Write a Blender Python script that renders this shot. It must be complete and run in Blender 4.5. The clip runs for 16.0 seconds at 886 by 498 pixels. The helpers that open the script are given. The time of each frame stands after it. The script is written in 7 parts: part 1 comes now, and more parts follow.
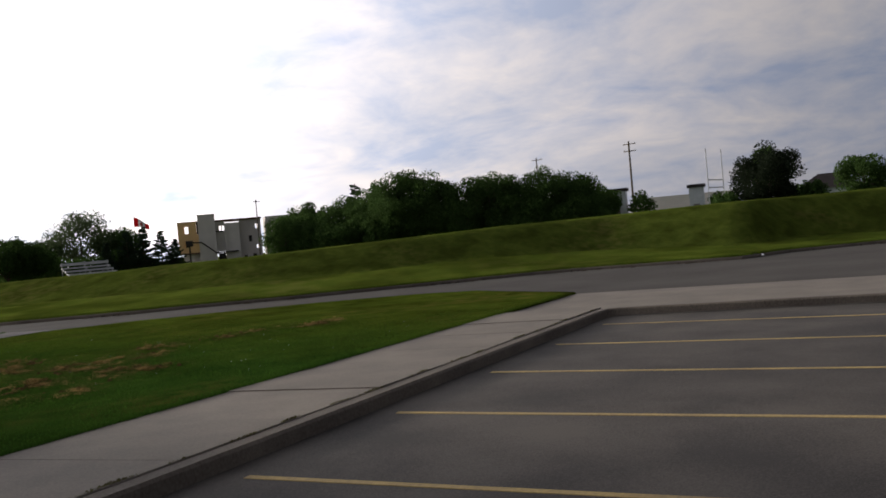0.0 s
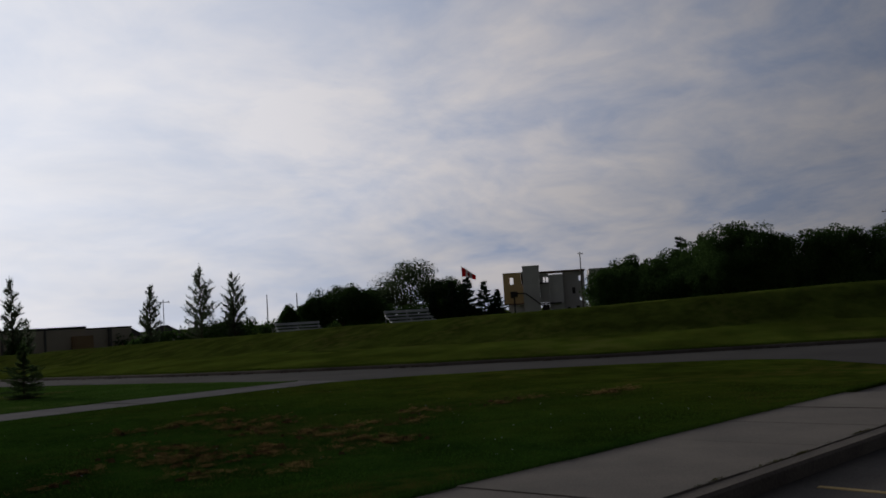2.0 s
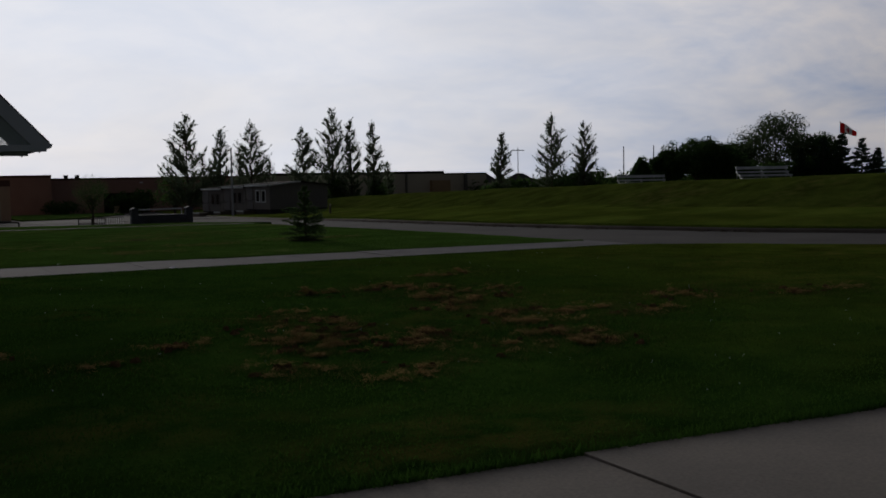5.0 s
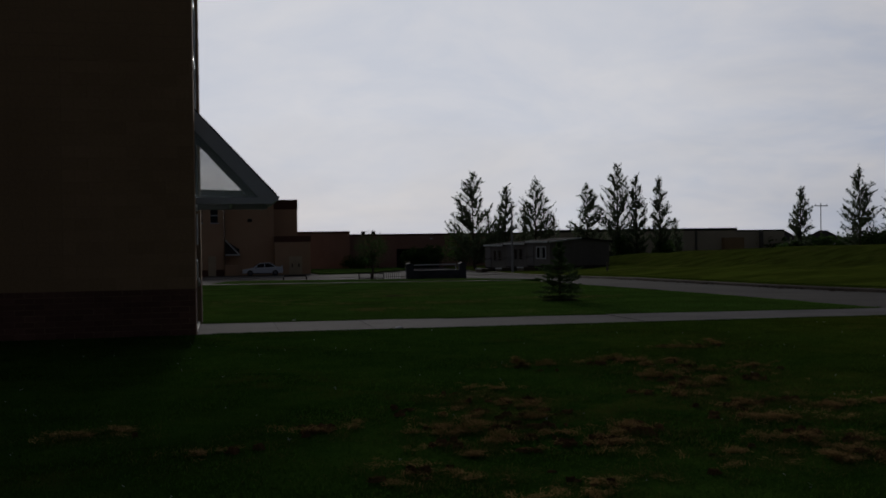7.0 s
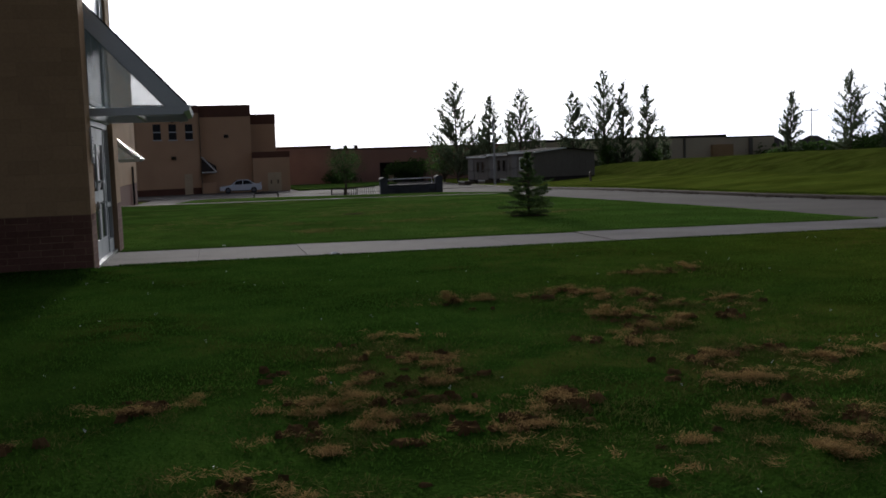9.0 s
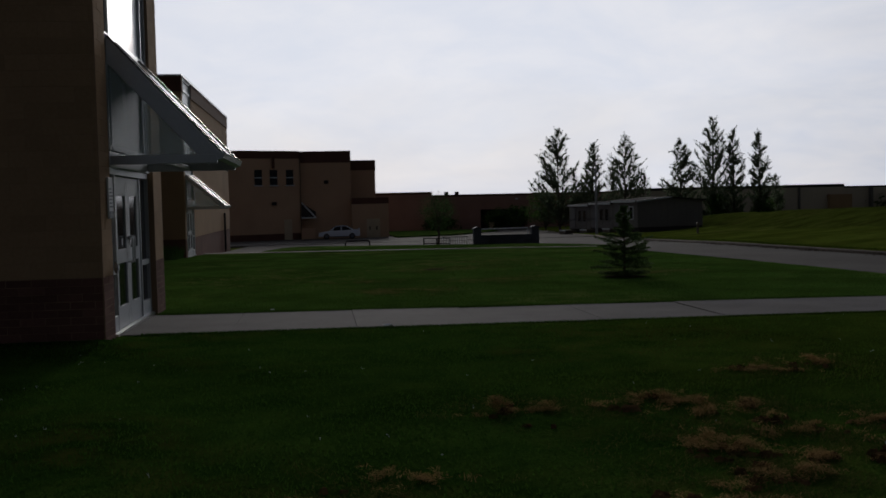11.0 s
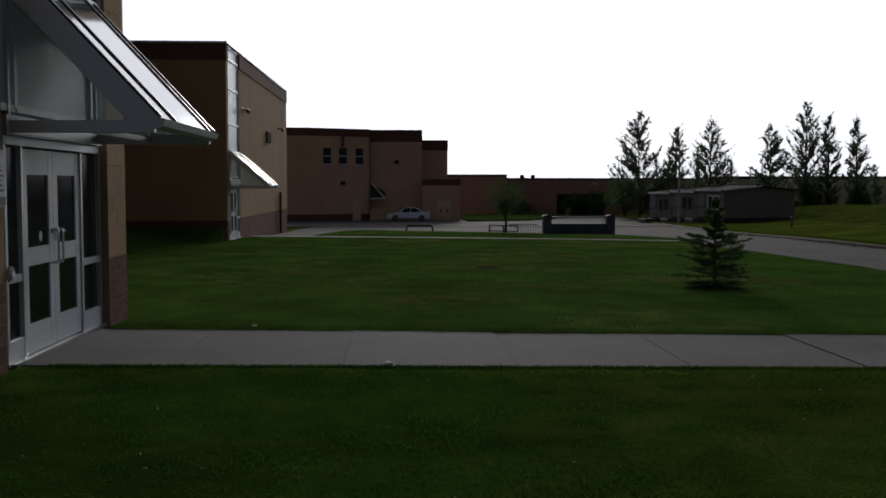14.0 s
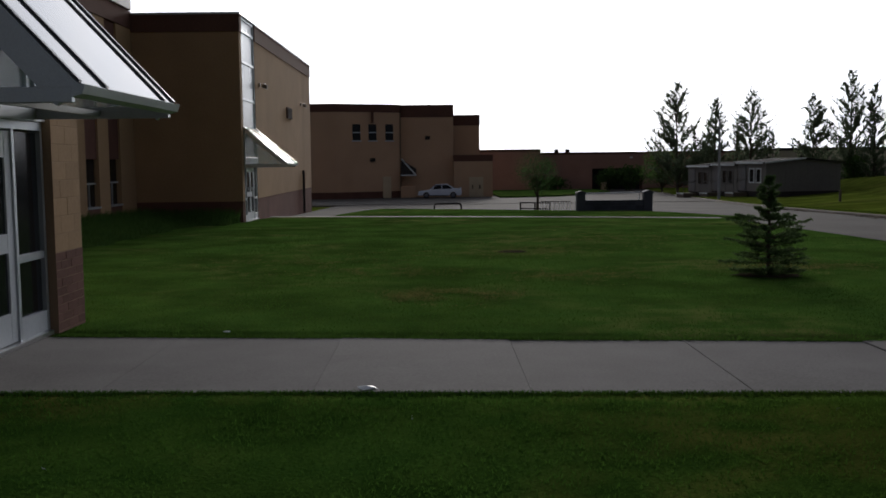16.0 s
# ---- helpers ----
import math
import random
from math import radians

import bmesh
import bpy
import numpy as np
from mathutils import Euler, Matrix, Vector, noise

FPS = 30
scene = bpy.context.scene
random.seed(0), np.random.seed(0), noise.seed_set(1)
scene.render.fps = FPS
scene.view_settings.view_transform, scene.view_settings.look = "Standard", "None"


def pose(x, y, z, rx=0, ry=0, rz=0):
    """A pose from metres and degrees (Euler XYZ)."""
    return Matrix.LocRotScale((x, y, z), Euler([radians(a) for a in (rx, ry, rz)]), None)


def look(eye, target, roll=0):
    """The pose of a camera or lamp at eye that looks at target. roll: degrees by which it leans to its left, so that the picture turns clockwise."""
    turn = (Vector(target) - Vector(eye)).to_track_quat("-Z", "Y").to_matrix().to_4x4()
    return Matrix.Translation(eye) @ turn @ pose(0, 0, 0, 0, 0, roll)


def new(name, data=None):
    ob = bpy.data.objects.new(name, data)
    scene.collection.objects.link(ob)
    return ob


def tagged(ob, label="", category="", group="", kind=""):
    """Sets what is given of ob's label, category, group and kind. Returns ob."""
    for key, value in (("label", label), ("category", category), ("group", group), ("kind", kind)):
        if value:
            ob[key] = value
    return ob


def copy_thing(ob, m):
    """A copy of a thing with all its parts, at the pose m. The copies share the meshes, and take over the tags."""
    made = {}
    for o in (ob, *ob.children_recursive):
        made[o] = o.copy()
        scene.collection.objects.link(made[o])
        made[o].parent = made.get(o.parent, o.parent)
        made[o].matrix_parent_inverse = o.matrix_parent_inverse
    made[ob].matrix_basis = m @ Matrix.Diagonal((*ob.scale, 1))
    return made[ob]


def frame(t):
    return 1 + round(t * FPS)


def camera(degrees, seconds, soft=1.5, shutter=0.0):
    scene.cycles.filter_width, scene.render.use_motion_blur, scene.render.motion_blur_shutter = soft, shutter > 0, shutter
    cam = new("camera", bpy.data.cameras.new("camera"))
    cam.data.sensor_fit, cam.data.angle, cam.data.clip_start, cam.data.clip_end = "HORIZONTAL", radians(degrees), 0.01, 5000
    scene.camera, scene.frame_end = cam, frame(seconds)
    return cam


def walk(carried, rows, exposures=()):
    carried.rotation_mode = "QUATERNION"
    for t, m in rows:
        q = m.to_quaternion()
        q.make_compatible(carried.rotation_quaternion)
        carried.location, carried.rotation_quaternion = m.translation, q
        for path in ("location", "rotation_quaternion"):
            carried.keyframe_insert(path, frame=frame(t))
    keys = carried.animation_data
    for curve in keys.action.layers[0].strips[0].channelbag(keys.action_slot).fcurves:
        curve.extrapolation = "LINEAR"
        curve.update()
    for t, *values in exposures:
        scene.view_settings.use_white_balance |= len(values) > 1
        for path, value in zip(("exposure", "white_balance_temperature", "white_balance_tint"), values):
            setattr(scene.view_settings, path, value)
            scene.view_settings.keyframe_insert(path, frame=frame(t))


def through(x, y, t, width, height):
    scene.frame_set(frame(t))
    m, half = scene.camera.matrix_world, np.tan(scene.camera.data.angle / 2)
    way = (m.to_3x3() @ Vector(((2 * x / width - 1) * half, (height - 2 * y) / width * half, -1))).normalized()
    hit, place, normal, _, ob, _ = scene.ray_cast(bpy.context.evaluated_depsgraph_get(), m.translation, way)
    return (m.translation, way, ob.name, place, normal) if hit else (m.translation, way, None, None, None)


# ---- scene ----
# ================= camera =================
LENS = 47.73
cam = camera(LENS, 16.0, soft=1.7)
# seconds, x, y, z, yaw, pitch, roll
WALK = [
    (0.0, -8.60, -25.14, 1.78, -68.12, -0.73, -4.94),
    (0.5, -7.95, -24.96, 1.83, -68.17, -1.14, -4.11),
    (1.0, -7.02, -24.65, 1.81, -57.44, 1.60, -4.16),
    (1.5, -6.27, -24.45, 1.79, -52.96, 0.95, -2.88),
    (2.0, -5.47, -24.20, 1.77, -49.82, 3.64, -3.41),
    (2.5, -4.60, -23.84, 1.72, -43.19, -0.02, 0.57),
    (3.0, -3.72, -23.48, 1.68, -39.69, -2.55, 0.29),
    (3.2, -3.41, -23.36, 1.66, -36.15, -3.40, 0.74),
    (5.3, -0.83, -22.05, 1.63, -26.79, -3.33, -0.76),
    (5.5, -0.62, -21.89, 1.61, -24.85, -2.81, -0.41),
    (6.0, -0.18, -21.43, 1.57, -21.36, -5.82, 0.38),
    (6.5, 0.14, -20.97, 1.57, -16.42, -3.87, -1.41),
    (7.0, 0.53, -20.66, 1.58, -12.30, -0.44, -0.80),
    (7.5, 0.85, -20.27, 1.56, -15.58, -2.14, -1.60),
    (8.0, 1.31, -19.68, 1.53, -16.41, -2.95, -1.74),
    (8.2, 1.44, -19.46, 1.53, -15.23, -4.06, -1.89),
    (10.3, 2.37, -17.25, 1.62, -9.81, -5.81, -1.74),
    (10.5, 2.51, -16.98, 1.63, -8.07, -1.66, -2.46),
    (11.0, 2.75, -16.39, 1.68, -6.84, -2.65, -1.37),
    (11.5, 2.90, -15.71, 1.75, -3.96, -4.57, -1.45),
    (12.0, 3.13, -15.01, 1.79, -1.65, -2.90, -1.91),
    (12.5, 3.30, -14.30, 1.78, -1.62, -2.96, -1.20),
    (13.0, 3.50, -13.66, 1.76, -1.26, -3.69, -2.41),
    (13.2, 3.56, -13.44, 1.76, -1.70, -7.60, -0.55),
    (13.4, 3.61, -13.20, 1.76, -1.95, -8.15, -0.40),
    (13.5, 3.64, -13.08, 1.76, -2.06, -6.24, 0.10),
    (14.0, 3.76, -12.56, 1.78, -2.39, -3.65, 0.04),
    (14.5, 3.94, -11.89, 1.82, -0.21, -3.13, 0.28),
    (15.0, 4.11, -11.46, 1.78, -0.93, -3.19, -0.05),
    (15.5, 4.14, -10.90, 1.79, -1.30, -3.54, -1.60),
    (16.0, 4.17, -10.51, 1.80, -0.33, -5.02, -0.65),
]
EXPOSURES = [(0, -0.3, 6750, 11), (0.5, -0.8, 7150, 12), (1, -1.6, 7150, 12), (1.5, -2.0, 6250, 10), (2, -2.0, 6250, 10), (2.5, -2.0, 6250, 10), (3, -1.75, 6250, 10), (5.5, -2.2, 6250, 10), (6, -1.4, 6250, 10), (6.5, -1.15, 6250, 10), (7, -2.5, 6250, 10), (8, -1.8, 6250, 10), (10.3, -0.1, 6250, 10), (10.6, -1.6, 6250, 10), (11, -2.15, 6250, 10), (11.5, -1.45, 6250, 10), (12.0, -2.55, 6250, 10), (12.5, -2.3, 6250, 10), (13, -1.95, 6250, 10), (13.2, -1.45, 6250, 10), (13.4, 0.5, 6250, 10), (13.8, -0.7, 6250, 10), (14.5, -2.38, 6250, 10), (15, -1.9, 6250, 10), (15.5, -1.92, 6250, 10), (16, -0.98, 6250, 10)]


def cam_pose(x, y, z, yaw, pitch, roll):
    a, b = radians(yaw), radians(pitch)
    way = Vector((-math.sin(a) * math.cos(b), math.cos(a) * math.cos(b), math.sin(b)))
    return look((x, y, z), Vector((x, y, z)) + way, roll)


walk(cam, [(r[0], cam_pose(*r[1:])) for r in WALK], EXPOSURES)

# ================= sky and sun =================
SUN_AZ = radians(-3.0)     # turned from +y towards -x
SUN_EL = radians(12.0)
sun_way = Vector((-math.sin(SUN_AZ) * math.cos(SUN_EL), math.cos(SUN_AZ) * math.cos(SUN_EL), math.sin(SUN_EL)))


def make_world():
    w = bpy.data.worlds.new("cloudy_sky")
    scene.world = w
    w.use_nodes = True
    nt = w.node_tree
    nt.nodes.clear()
    N, L = nt.nodes.new, nt.links.new
    out, bg = N("ShaderNodeOutputWorld"), N("ShaderNodeBackground")
    bg.inputs["Strength"].default_value = 0.05
    L(bg.outputs[0], out.inputs[0])
    sky = N("ShaderNodeTexSky")
    sky.sky_type = "NISHITA"
    sky.sun_disc = False
    sky.sun_elevation = SUN_EL
    sky.sun_rotation = -SUN_AZ
    sky.air_density, sky.dust_density, sky.ozone_density = 1.0, 1.5, 1.5
    tc = N("ShaderNodeTexCoord")
    # project the view direction on a flat cloud deck
    sep = N("ShaderNodeSeparateXYZ")
    L(tc.outputs["Generated"], sep.inputs[0])
    up = N("ShaderNodeMath"); up.operation = "MAXIMUM"; up.inputs[1].default_value = 0.0
    L(sep.outputs[2], up.inputs[0])
    add = N("ShaderNodeMath"); add.operation = "ADD"; add.inputs[1].default_value = 0.26
    L(up.outputs[0], add.inputs[0])
    div = N("ShaderNodeVectorMath"); div.operation = "DIVIDE"
    comb = N("ShaderNodeCombineXYZ")
    for k in range(3):
        L(add.outputs[0], comb.inputs[k])
    L(tc.outputs["Generated"], div.inputs[0])
    L(comb.outputs[0], div.inputs[1])
    warp = N("ShaderNodeTexNoise")
    warp.inputs["Scale"].default_value = 1.1
    warp.inputs["Detail"].default_value = 3.0
    L(div.outputs[0], warp.inputs["Vector"])
    wmul = N("ShaderNodeVectorMath"); wmul.operation = "SCALE"; wmul.inputs["Scale"].default_value = 0.55
    L(warp.outputs["Color"], wmul.inputs[0])
    wadd = N("ShaderNodeVectorMath"); wadd.operation = "ADD"
    L(div.outputs[0], wadd.inputs[0])
    L(wmul.outputs[0], wadd.inputs[1])
    n1 = N("ShaderNodeTexNoise")
    n1.inputs["Scale"].default_value = 2.0
    n1.inputs["Detail"].default_value = 9.0
    n1.inputs["Roughness"].default_value = 0.55
    L(wadd.outputs[0], n1.inputs["Vector"])
    # fine ripples of the deck, seen best where it is thin
    n3 = N("ShaderNodeTexNoise")
    n3.inputs["Scale"].default_value = 8.0
    n3.inputs["Detail"].default_value = 6.0
    n3.inputs["Roughness"].default_value = 0.6
    L(wadd.outputs[0], n3.inputs["Vector"])
    both = N("ShaderNodeMath"); both.operation = "MULTIPLY_ADD"
    both.inputs[1].default_value = 0.22
    fine = N("ShaderNodeMath"); fine.operation = "MULTIPLY_ADD"
    fine.inputs[1].default_value, fine.inputs[2].default_value = 0.86, -0.04
    L(n1.outputs["Fac"], fine.inputs[0])
    L(n3.outputs["Fac"], both.inputs[0])
    L(fine.outputs[0], both.inputs[2])
    n2 = N("ShaderNodeTexNoise")
    n2.inputs["Scale"].default_value = 0.55
    n2.inputs["Detail"].default_value = 4.0
    L(wadd.outputs[0], n2.inputs["Vector"])
    # how near to the veiled sun a direction is
    dot = N("ShaderNodeVectorMath"); dot.operation = "DOT_PRODUCT"
    dot.inputs[1].default_value = sun_way
    # the glow lies low along the horizon: heights count more than widths
    low = N("ShaderNodeVectorMath"); low.operation = "MULTIPLY"
    low.inputs[1].default_value = (1.0, 1.0, 1.7)
    L(tc.outputs["Generated"], low.inputs[0])
    nrm = N("ShaderNodeVectorMath"); nrm.operation = "NORMALIZE"
    L(low.outputs[0], nrm.inputs[0])
    L(nrm.outputs[0], dot.inputs[0])
    half = N("ShaderNodeMath"); half.operation = "MULTIPLY_ADD"
    half.inputs[1].default_value = half.inputs[2].default_value = 0.5
    L(dot.outputs["Value"], half.inputs[0])
    # the veiled sun's wide glow: radiance by the angle from it
    glow = N("ShaderNodeValToRGB")
    stops = [(0.0, (0.046, 0.049, 0.056)), (0.42, (0.058, 0.062, 0.071)), (0.56, (0.078, 0.082, 0.092)), (0.66, (0.138, 0.141, 0.153)), (0.757, (0.245, 0.247, 0.261)), (0.85, (0.405, 0.407, 0.426)), (0.92, (0.51, 0.513, 0.535)), (1.0, (0.64, 0.64, 0.66))]
    e = glow.color_ramp.elements
    for pos, col in stops[1:-1]:
        e.new(pos)
    for el, (pos, col) in zip(e, stops):
        el.position, el.color = pos, (*col, 1)
    glow.color_ramp.interpolation = "B_SPLINE"
    L(half.outputs[0], glow.inputs[0])
    # cloud texture: thin parts bright, thick parts grey-blue
    ramp = N("ShaderNodeValToRGB")
    e = ramp.color_ramp.elements
    e[0].position, e[0].color = 0.35, (0.54, 0.61, 0.76, 1)
    e[1].position, e[1].color = 0.66, (1.0, 0.93, 0.88, 1)
    L(both.outputs[0], ramp.inputs[0])
    bright = N("ShaderNodeMix"); bright.data_type = "RGBA"; bright.blend_type = "MULTIPLY"
    veil = N("ShaderNodeMapRange")
    veil.inputs["From Min"].default_value, veil.inputs["From Max"].default_value = 0.82, 0.97
    veil.inputs["To Min"].default_value, veil.inputs["To Max"].default_value = 1.0, 0.25
    L(half.outputs[0], veil.inputs["Value"])
    L(veil.outputs[0], bright.inputs["Factor"])
    L(glow.outputs[0], bright.inputs["A"])
    L(ramp.outputs[0], bright.inputs["B"])
    scaled = N("ShaderNodeVectorMath"); scaled.operation = "SCALE"; scaled.inputs["Scale"].default_value = 118.0
    L(bright.outputs["Result"], scaled.inputs[0])
    # the unseen sky overhead is dimmed to lower the light on the ground
    thick = N("ShaderNodeMapRange")
    thick.inputs["From Min"].default_value, thick.inputs["From Max"].default_value = 0.32, 0.75
    thick.inputs["To Min"].default_value, thick.inputs["To Max"].default_value = 118.0, 48.0
    L(sep.outputs[2], thick.inputs["Value"])
    L(thick.outputs[0], scaled.inputs["Scale"])
    cover = N("ShaderNodeMapRange")
    cover.inputs["From Min"].default_value = 0.30
    cover.inputs["From Max"].default_value = 0.55
    cover.inputs["To Min"].default_value = 0.80
    cover.inputs["To Max"].default_value = 1.0
    L(n2.outputs["Fac"], cover.inputs["Value"])
    mix = N("ShaderNodeMix"); mix.data_type = "RGBA"
    L(cover.outputs[0], mix.inputs["Factor"])
    L(sky.outputs[0], mix.inputs["A"])
    L(scaled.outputs[0], mix.inputs["B"])
    L(mix.outputs["Result"], bg.inputs["Color"])


make_world()
sun_data = bpy.data.lights.new("sun", "SUN")
sun_data.energy, sun_data.angle, sun_data.color = 3.6, radians(8), (1.0, 0.93, 0.85)
sun = new("sun", sun_data)
sun.matrix_world = look((0, 0, 60), Vector((0, 0, 60)) - sun_way)
# ================= materials =================
def material(name, base, second=None, rough=0.8, grain=40.0, blotch=1.2, mix=0.6, metal=0.0, bump=0.0, bump_dist=0.01, per_object=0.0, per_island=0.0, coord="Object", stretch=None, spec=0.3):
    """A surface whose colour wanders between base and second at two sizes: grain and blotch."""
    m = bpy.data.materials.new(name)
    m.use_nodes = True
    nt = m.node_tree
    N, L = nt.nodes.new, nt.links.new
    bsdf = nt.nodes["Principled BSDF"]
    bsdf.inputs["Metallic"].default_value = metal
    bsdf.inputs["Specular IOR Level"].default_value = spec
    second = second or tuple(c * 0.7 for c in base)
    tc = N("ShaderNodeTexCoord")
    vec = N("ShaderNodeNewGeometry").outputs["Position"] if coord == "World" else tc.outputs[coord]
    if stretch:
        mp = N("ShaderNodeMapping")
        mp.inputs["Scale"].default_value = stretch
        L(vec, mp.inputs[0])
        vec = mp.outputs[0]
    fine, big = N("ShaderNodeTexNoise"), N("ShaderNodeTexNoise")
    fine.inputs["Scale"].default_value, fine.inputs["Detail"].default_value = grain, 4.0
    big.inputs["Scale"].default_value, big.inputs["Detail"].default_value = blotch, 5.0
    L(vec, fine.inputs["Vector"]); L(vec, big.inputs["Vector"])
    s = N("ShaderNodeMath"); s.operation = "MULTIPLY_ADD"; s.inputs[1].default_value = 0.45
    L(fine.outputs["Fac"], s.inputs[0])
    sc = N("ShaderNodeMath"); sc.operation = "MULTIPLY"; sc.inputs[1].default_value = 0.55
    L(big.outputs["Fac"], sc.inputs[0]); L(sc.outputs[0], s.inputs[2])
    mr = N("ShaderNodeMapRange")
    mr.inputs["From Min"].default_value, mr.inputs["From Max"].default_value = 0.5 - 0.25 * mix, 0.5 + 0.25 * mix
    L(s.outputs[0], mr.inputs["Value"])
    cm = N("ShaderNodeMix"); cm.data_type = "RGBA"
    L(mr.outputs[0], cm.inputs["Factor"])
    cm.inputs["A"].default_value, cm.inputs["B"].default_value = (*second, 1), (*base, 1)
    col = cm.outputs["Result"]
    for amount, sock in ((per_object, "obj"), (per_island, "isl")):
        if amount:
            rnd = N("ShaderNodeObjectInfo").outputs["Random"] if sock == "obj" else N("ShaderNodeNewGeometry").outputs["Random Per Island"]
            v = N("ShaderNodeMapRange")
            v.inputs["To Min"].default_value, v.inputs["To Max"].default_value = 1 - amount, 1 + amount
            L(rnd, v.inputs["Value"])
            h = N("ShaderNodeHueSaturation")
            L(v.outputs[0], h.inputs["Value"]); L(col, h.inputs["Color"])
            col = h.outputs[0]
    L(col, bsdf.inputs["Base Color"])
    rr = N("ShaderNodeMapRange")
    rr.inputs["To Min"].default_value, rr.inputs["To Max"].default_value = max(0.02, rough - 0.08), min(1.0, rough + 0.08)
    L(big.outputs["Fac"], rr.inputs["Value"]); L(rr.outputs[0], bsdf.inputs["Roughness"])
    if bump:
        b = N("ShaderNodeBump")
        b.inputs["Strength"].default_value, b.inputs["Distance"].default_value = bump, bump_dist
        L(s.outputs[0], b.inputs["Height"]); L(b.outputs[0], bsdf.inputs["Normal"])
    return m


def yellower_east(nt, col, gain):
    """Grass that yellows towards the road: shifts a colour with x, in uneven tongues."""
    N, L = nt.nodes.new, nt.links.new
    sep = N("ShaderNodeSeparateXYZ")
    pos = N("ShaderNodeNewGeometry").outputs["Position"]
    L(pos, sep.inputs[0])
    n = N("ShaderNodeTexNoise")
    n.inputs["Scale"].default_value, n.inputs["Detail"].default_value = 0.35, 4.0
    L(pos, n.inputs["Vector"])
    add = N("ShaderNodeMath"); add.operation = "MULTIPLY_ADD"; add.inputs[1].default_value = 9.0
    L(n.outputs["Fac"], add.inputs[0]); L(sep.outputs[0], add.inputs[2])
    r = N("ShaderNodeMapRange")
    r.inputs["From Min"].default_value, r.inputs["From Max"].default_value = 9.0, 17.5
    L(add.outputs[0], r.inputs["Value"])
    m = N("ShaderNodeMix"); m.data_type = "RGBA"; m.blend_type = "MULTIPLY"
    m.inputs["B"].default_value = (*gain, 1)
    L(r.outputs[0], m.inputs["Factor"]); L(col, m.inputs["A"])
    return m.outputs["Result"]


def leaf_material(name, base, second, through=0.45, island=0.4, rough=0.6, spec=0.2, yellow_gain=None):
    """Thin leaf: a surface colour with part of the light passing through it."""
    m = material(name, base, second, rough=rough, grain=2.5, blotch=0.5, per_island=island, coord="World", spec=spec)
    nt = m.node_tree
    bsdf, out = nt.nodes["Principled BSDF"], nt.nodes["Material Output"]
    tr, mx = nt.nodes.new("ShaderNodeBsdfTranslucent"), nt.nodes.new("ShaderNodeMixShader")
    mx.inputs[0].default_value = through
    if yellow_gain:
        nt.links.new(yellower_east(nt, bsdf.inputs["Base Color"].links[0].from_socket, yellow_gain), bsdf.inputs["Base Color"])
    nt.links.new(bsdf.inputs["Base Color"].links[0].from_socket, tr.inputs["Color"])
    nt.links.new(bsdf.outputs[0], mx.inputs[1])
    nt.links.new(tr.outputs[0], mx.inputs[2])
    nt.links.new(mx.outputs[0], out.inputs["Surface"])
    return m


def glass_material(name, tint, rough=0.03, alpha=0.35, trans=0.0):
    m = bpy.data.materials.new(name)
    m.use_nodes = True
    b = m.node_tree.nodes["Principled BSDF"]
    b.inputs["Base Color"].default_value = (*tint, 1)
    b.inputs["Roughness"].default_value = rough
    b.inputs["Alpha"].default_value = alpha
    b.inputs["Transmission Weight"].default_value = trans
    b.inputs["IOR"].default_value = 1.5
    return m


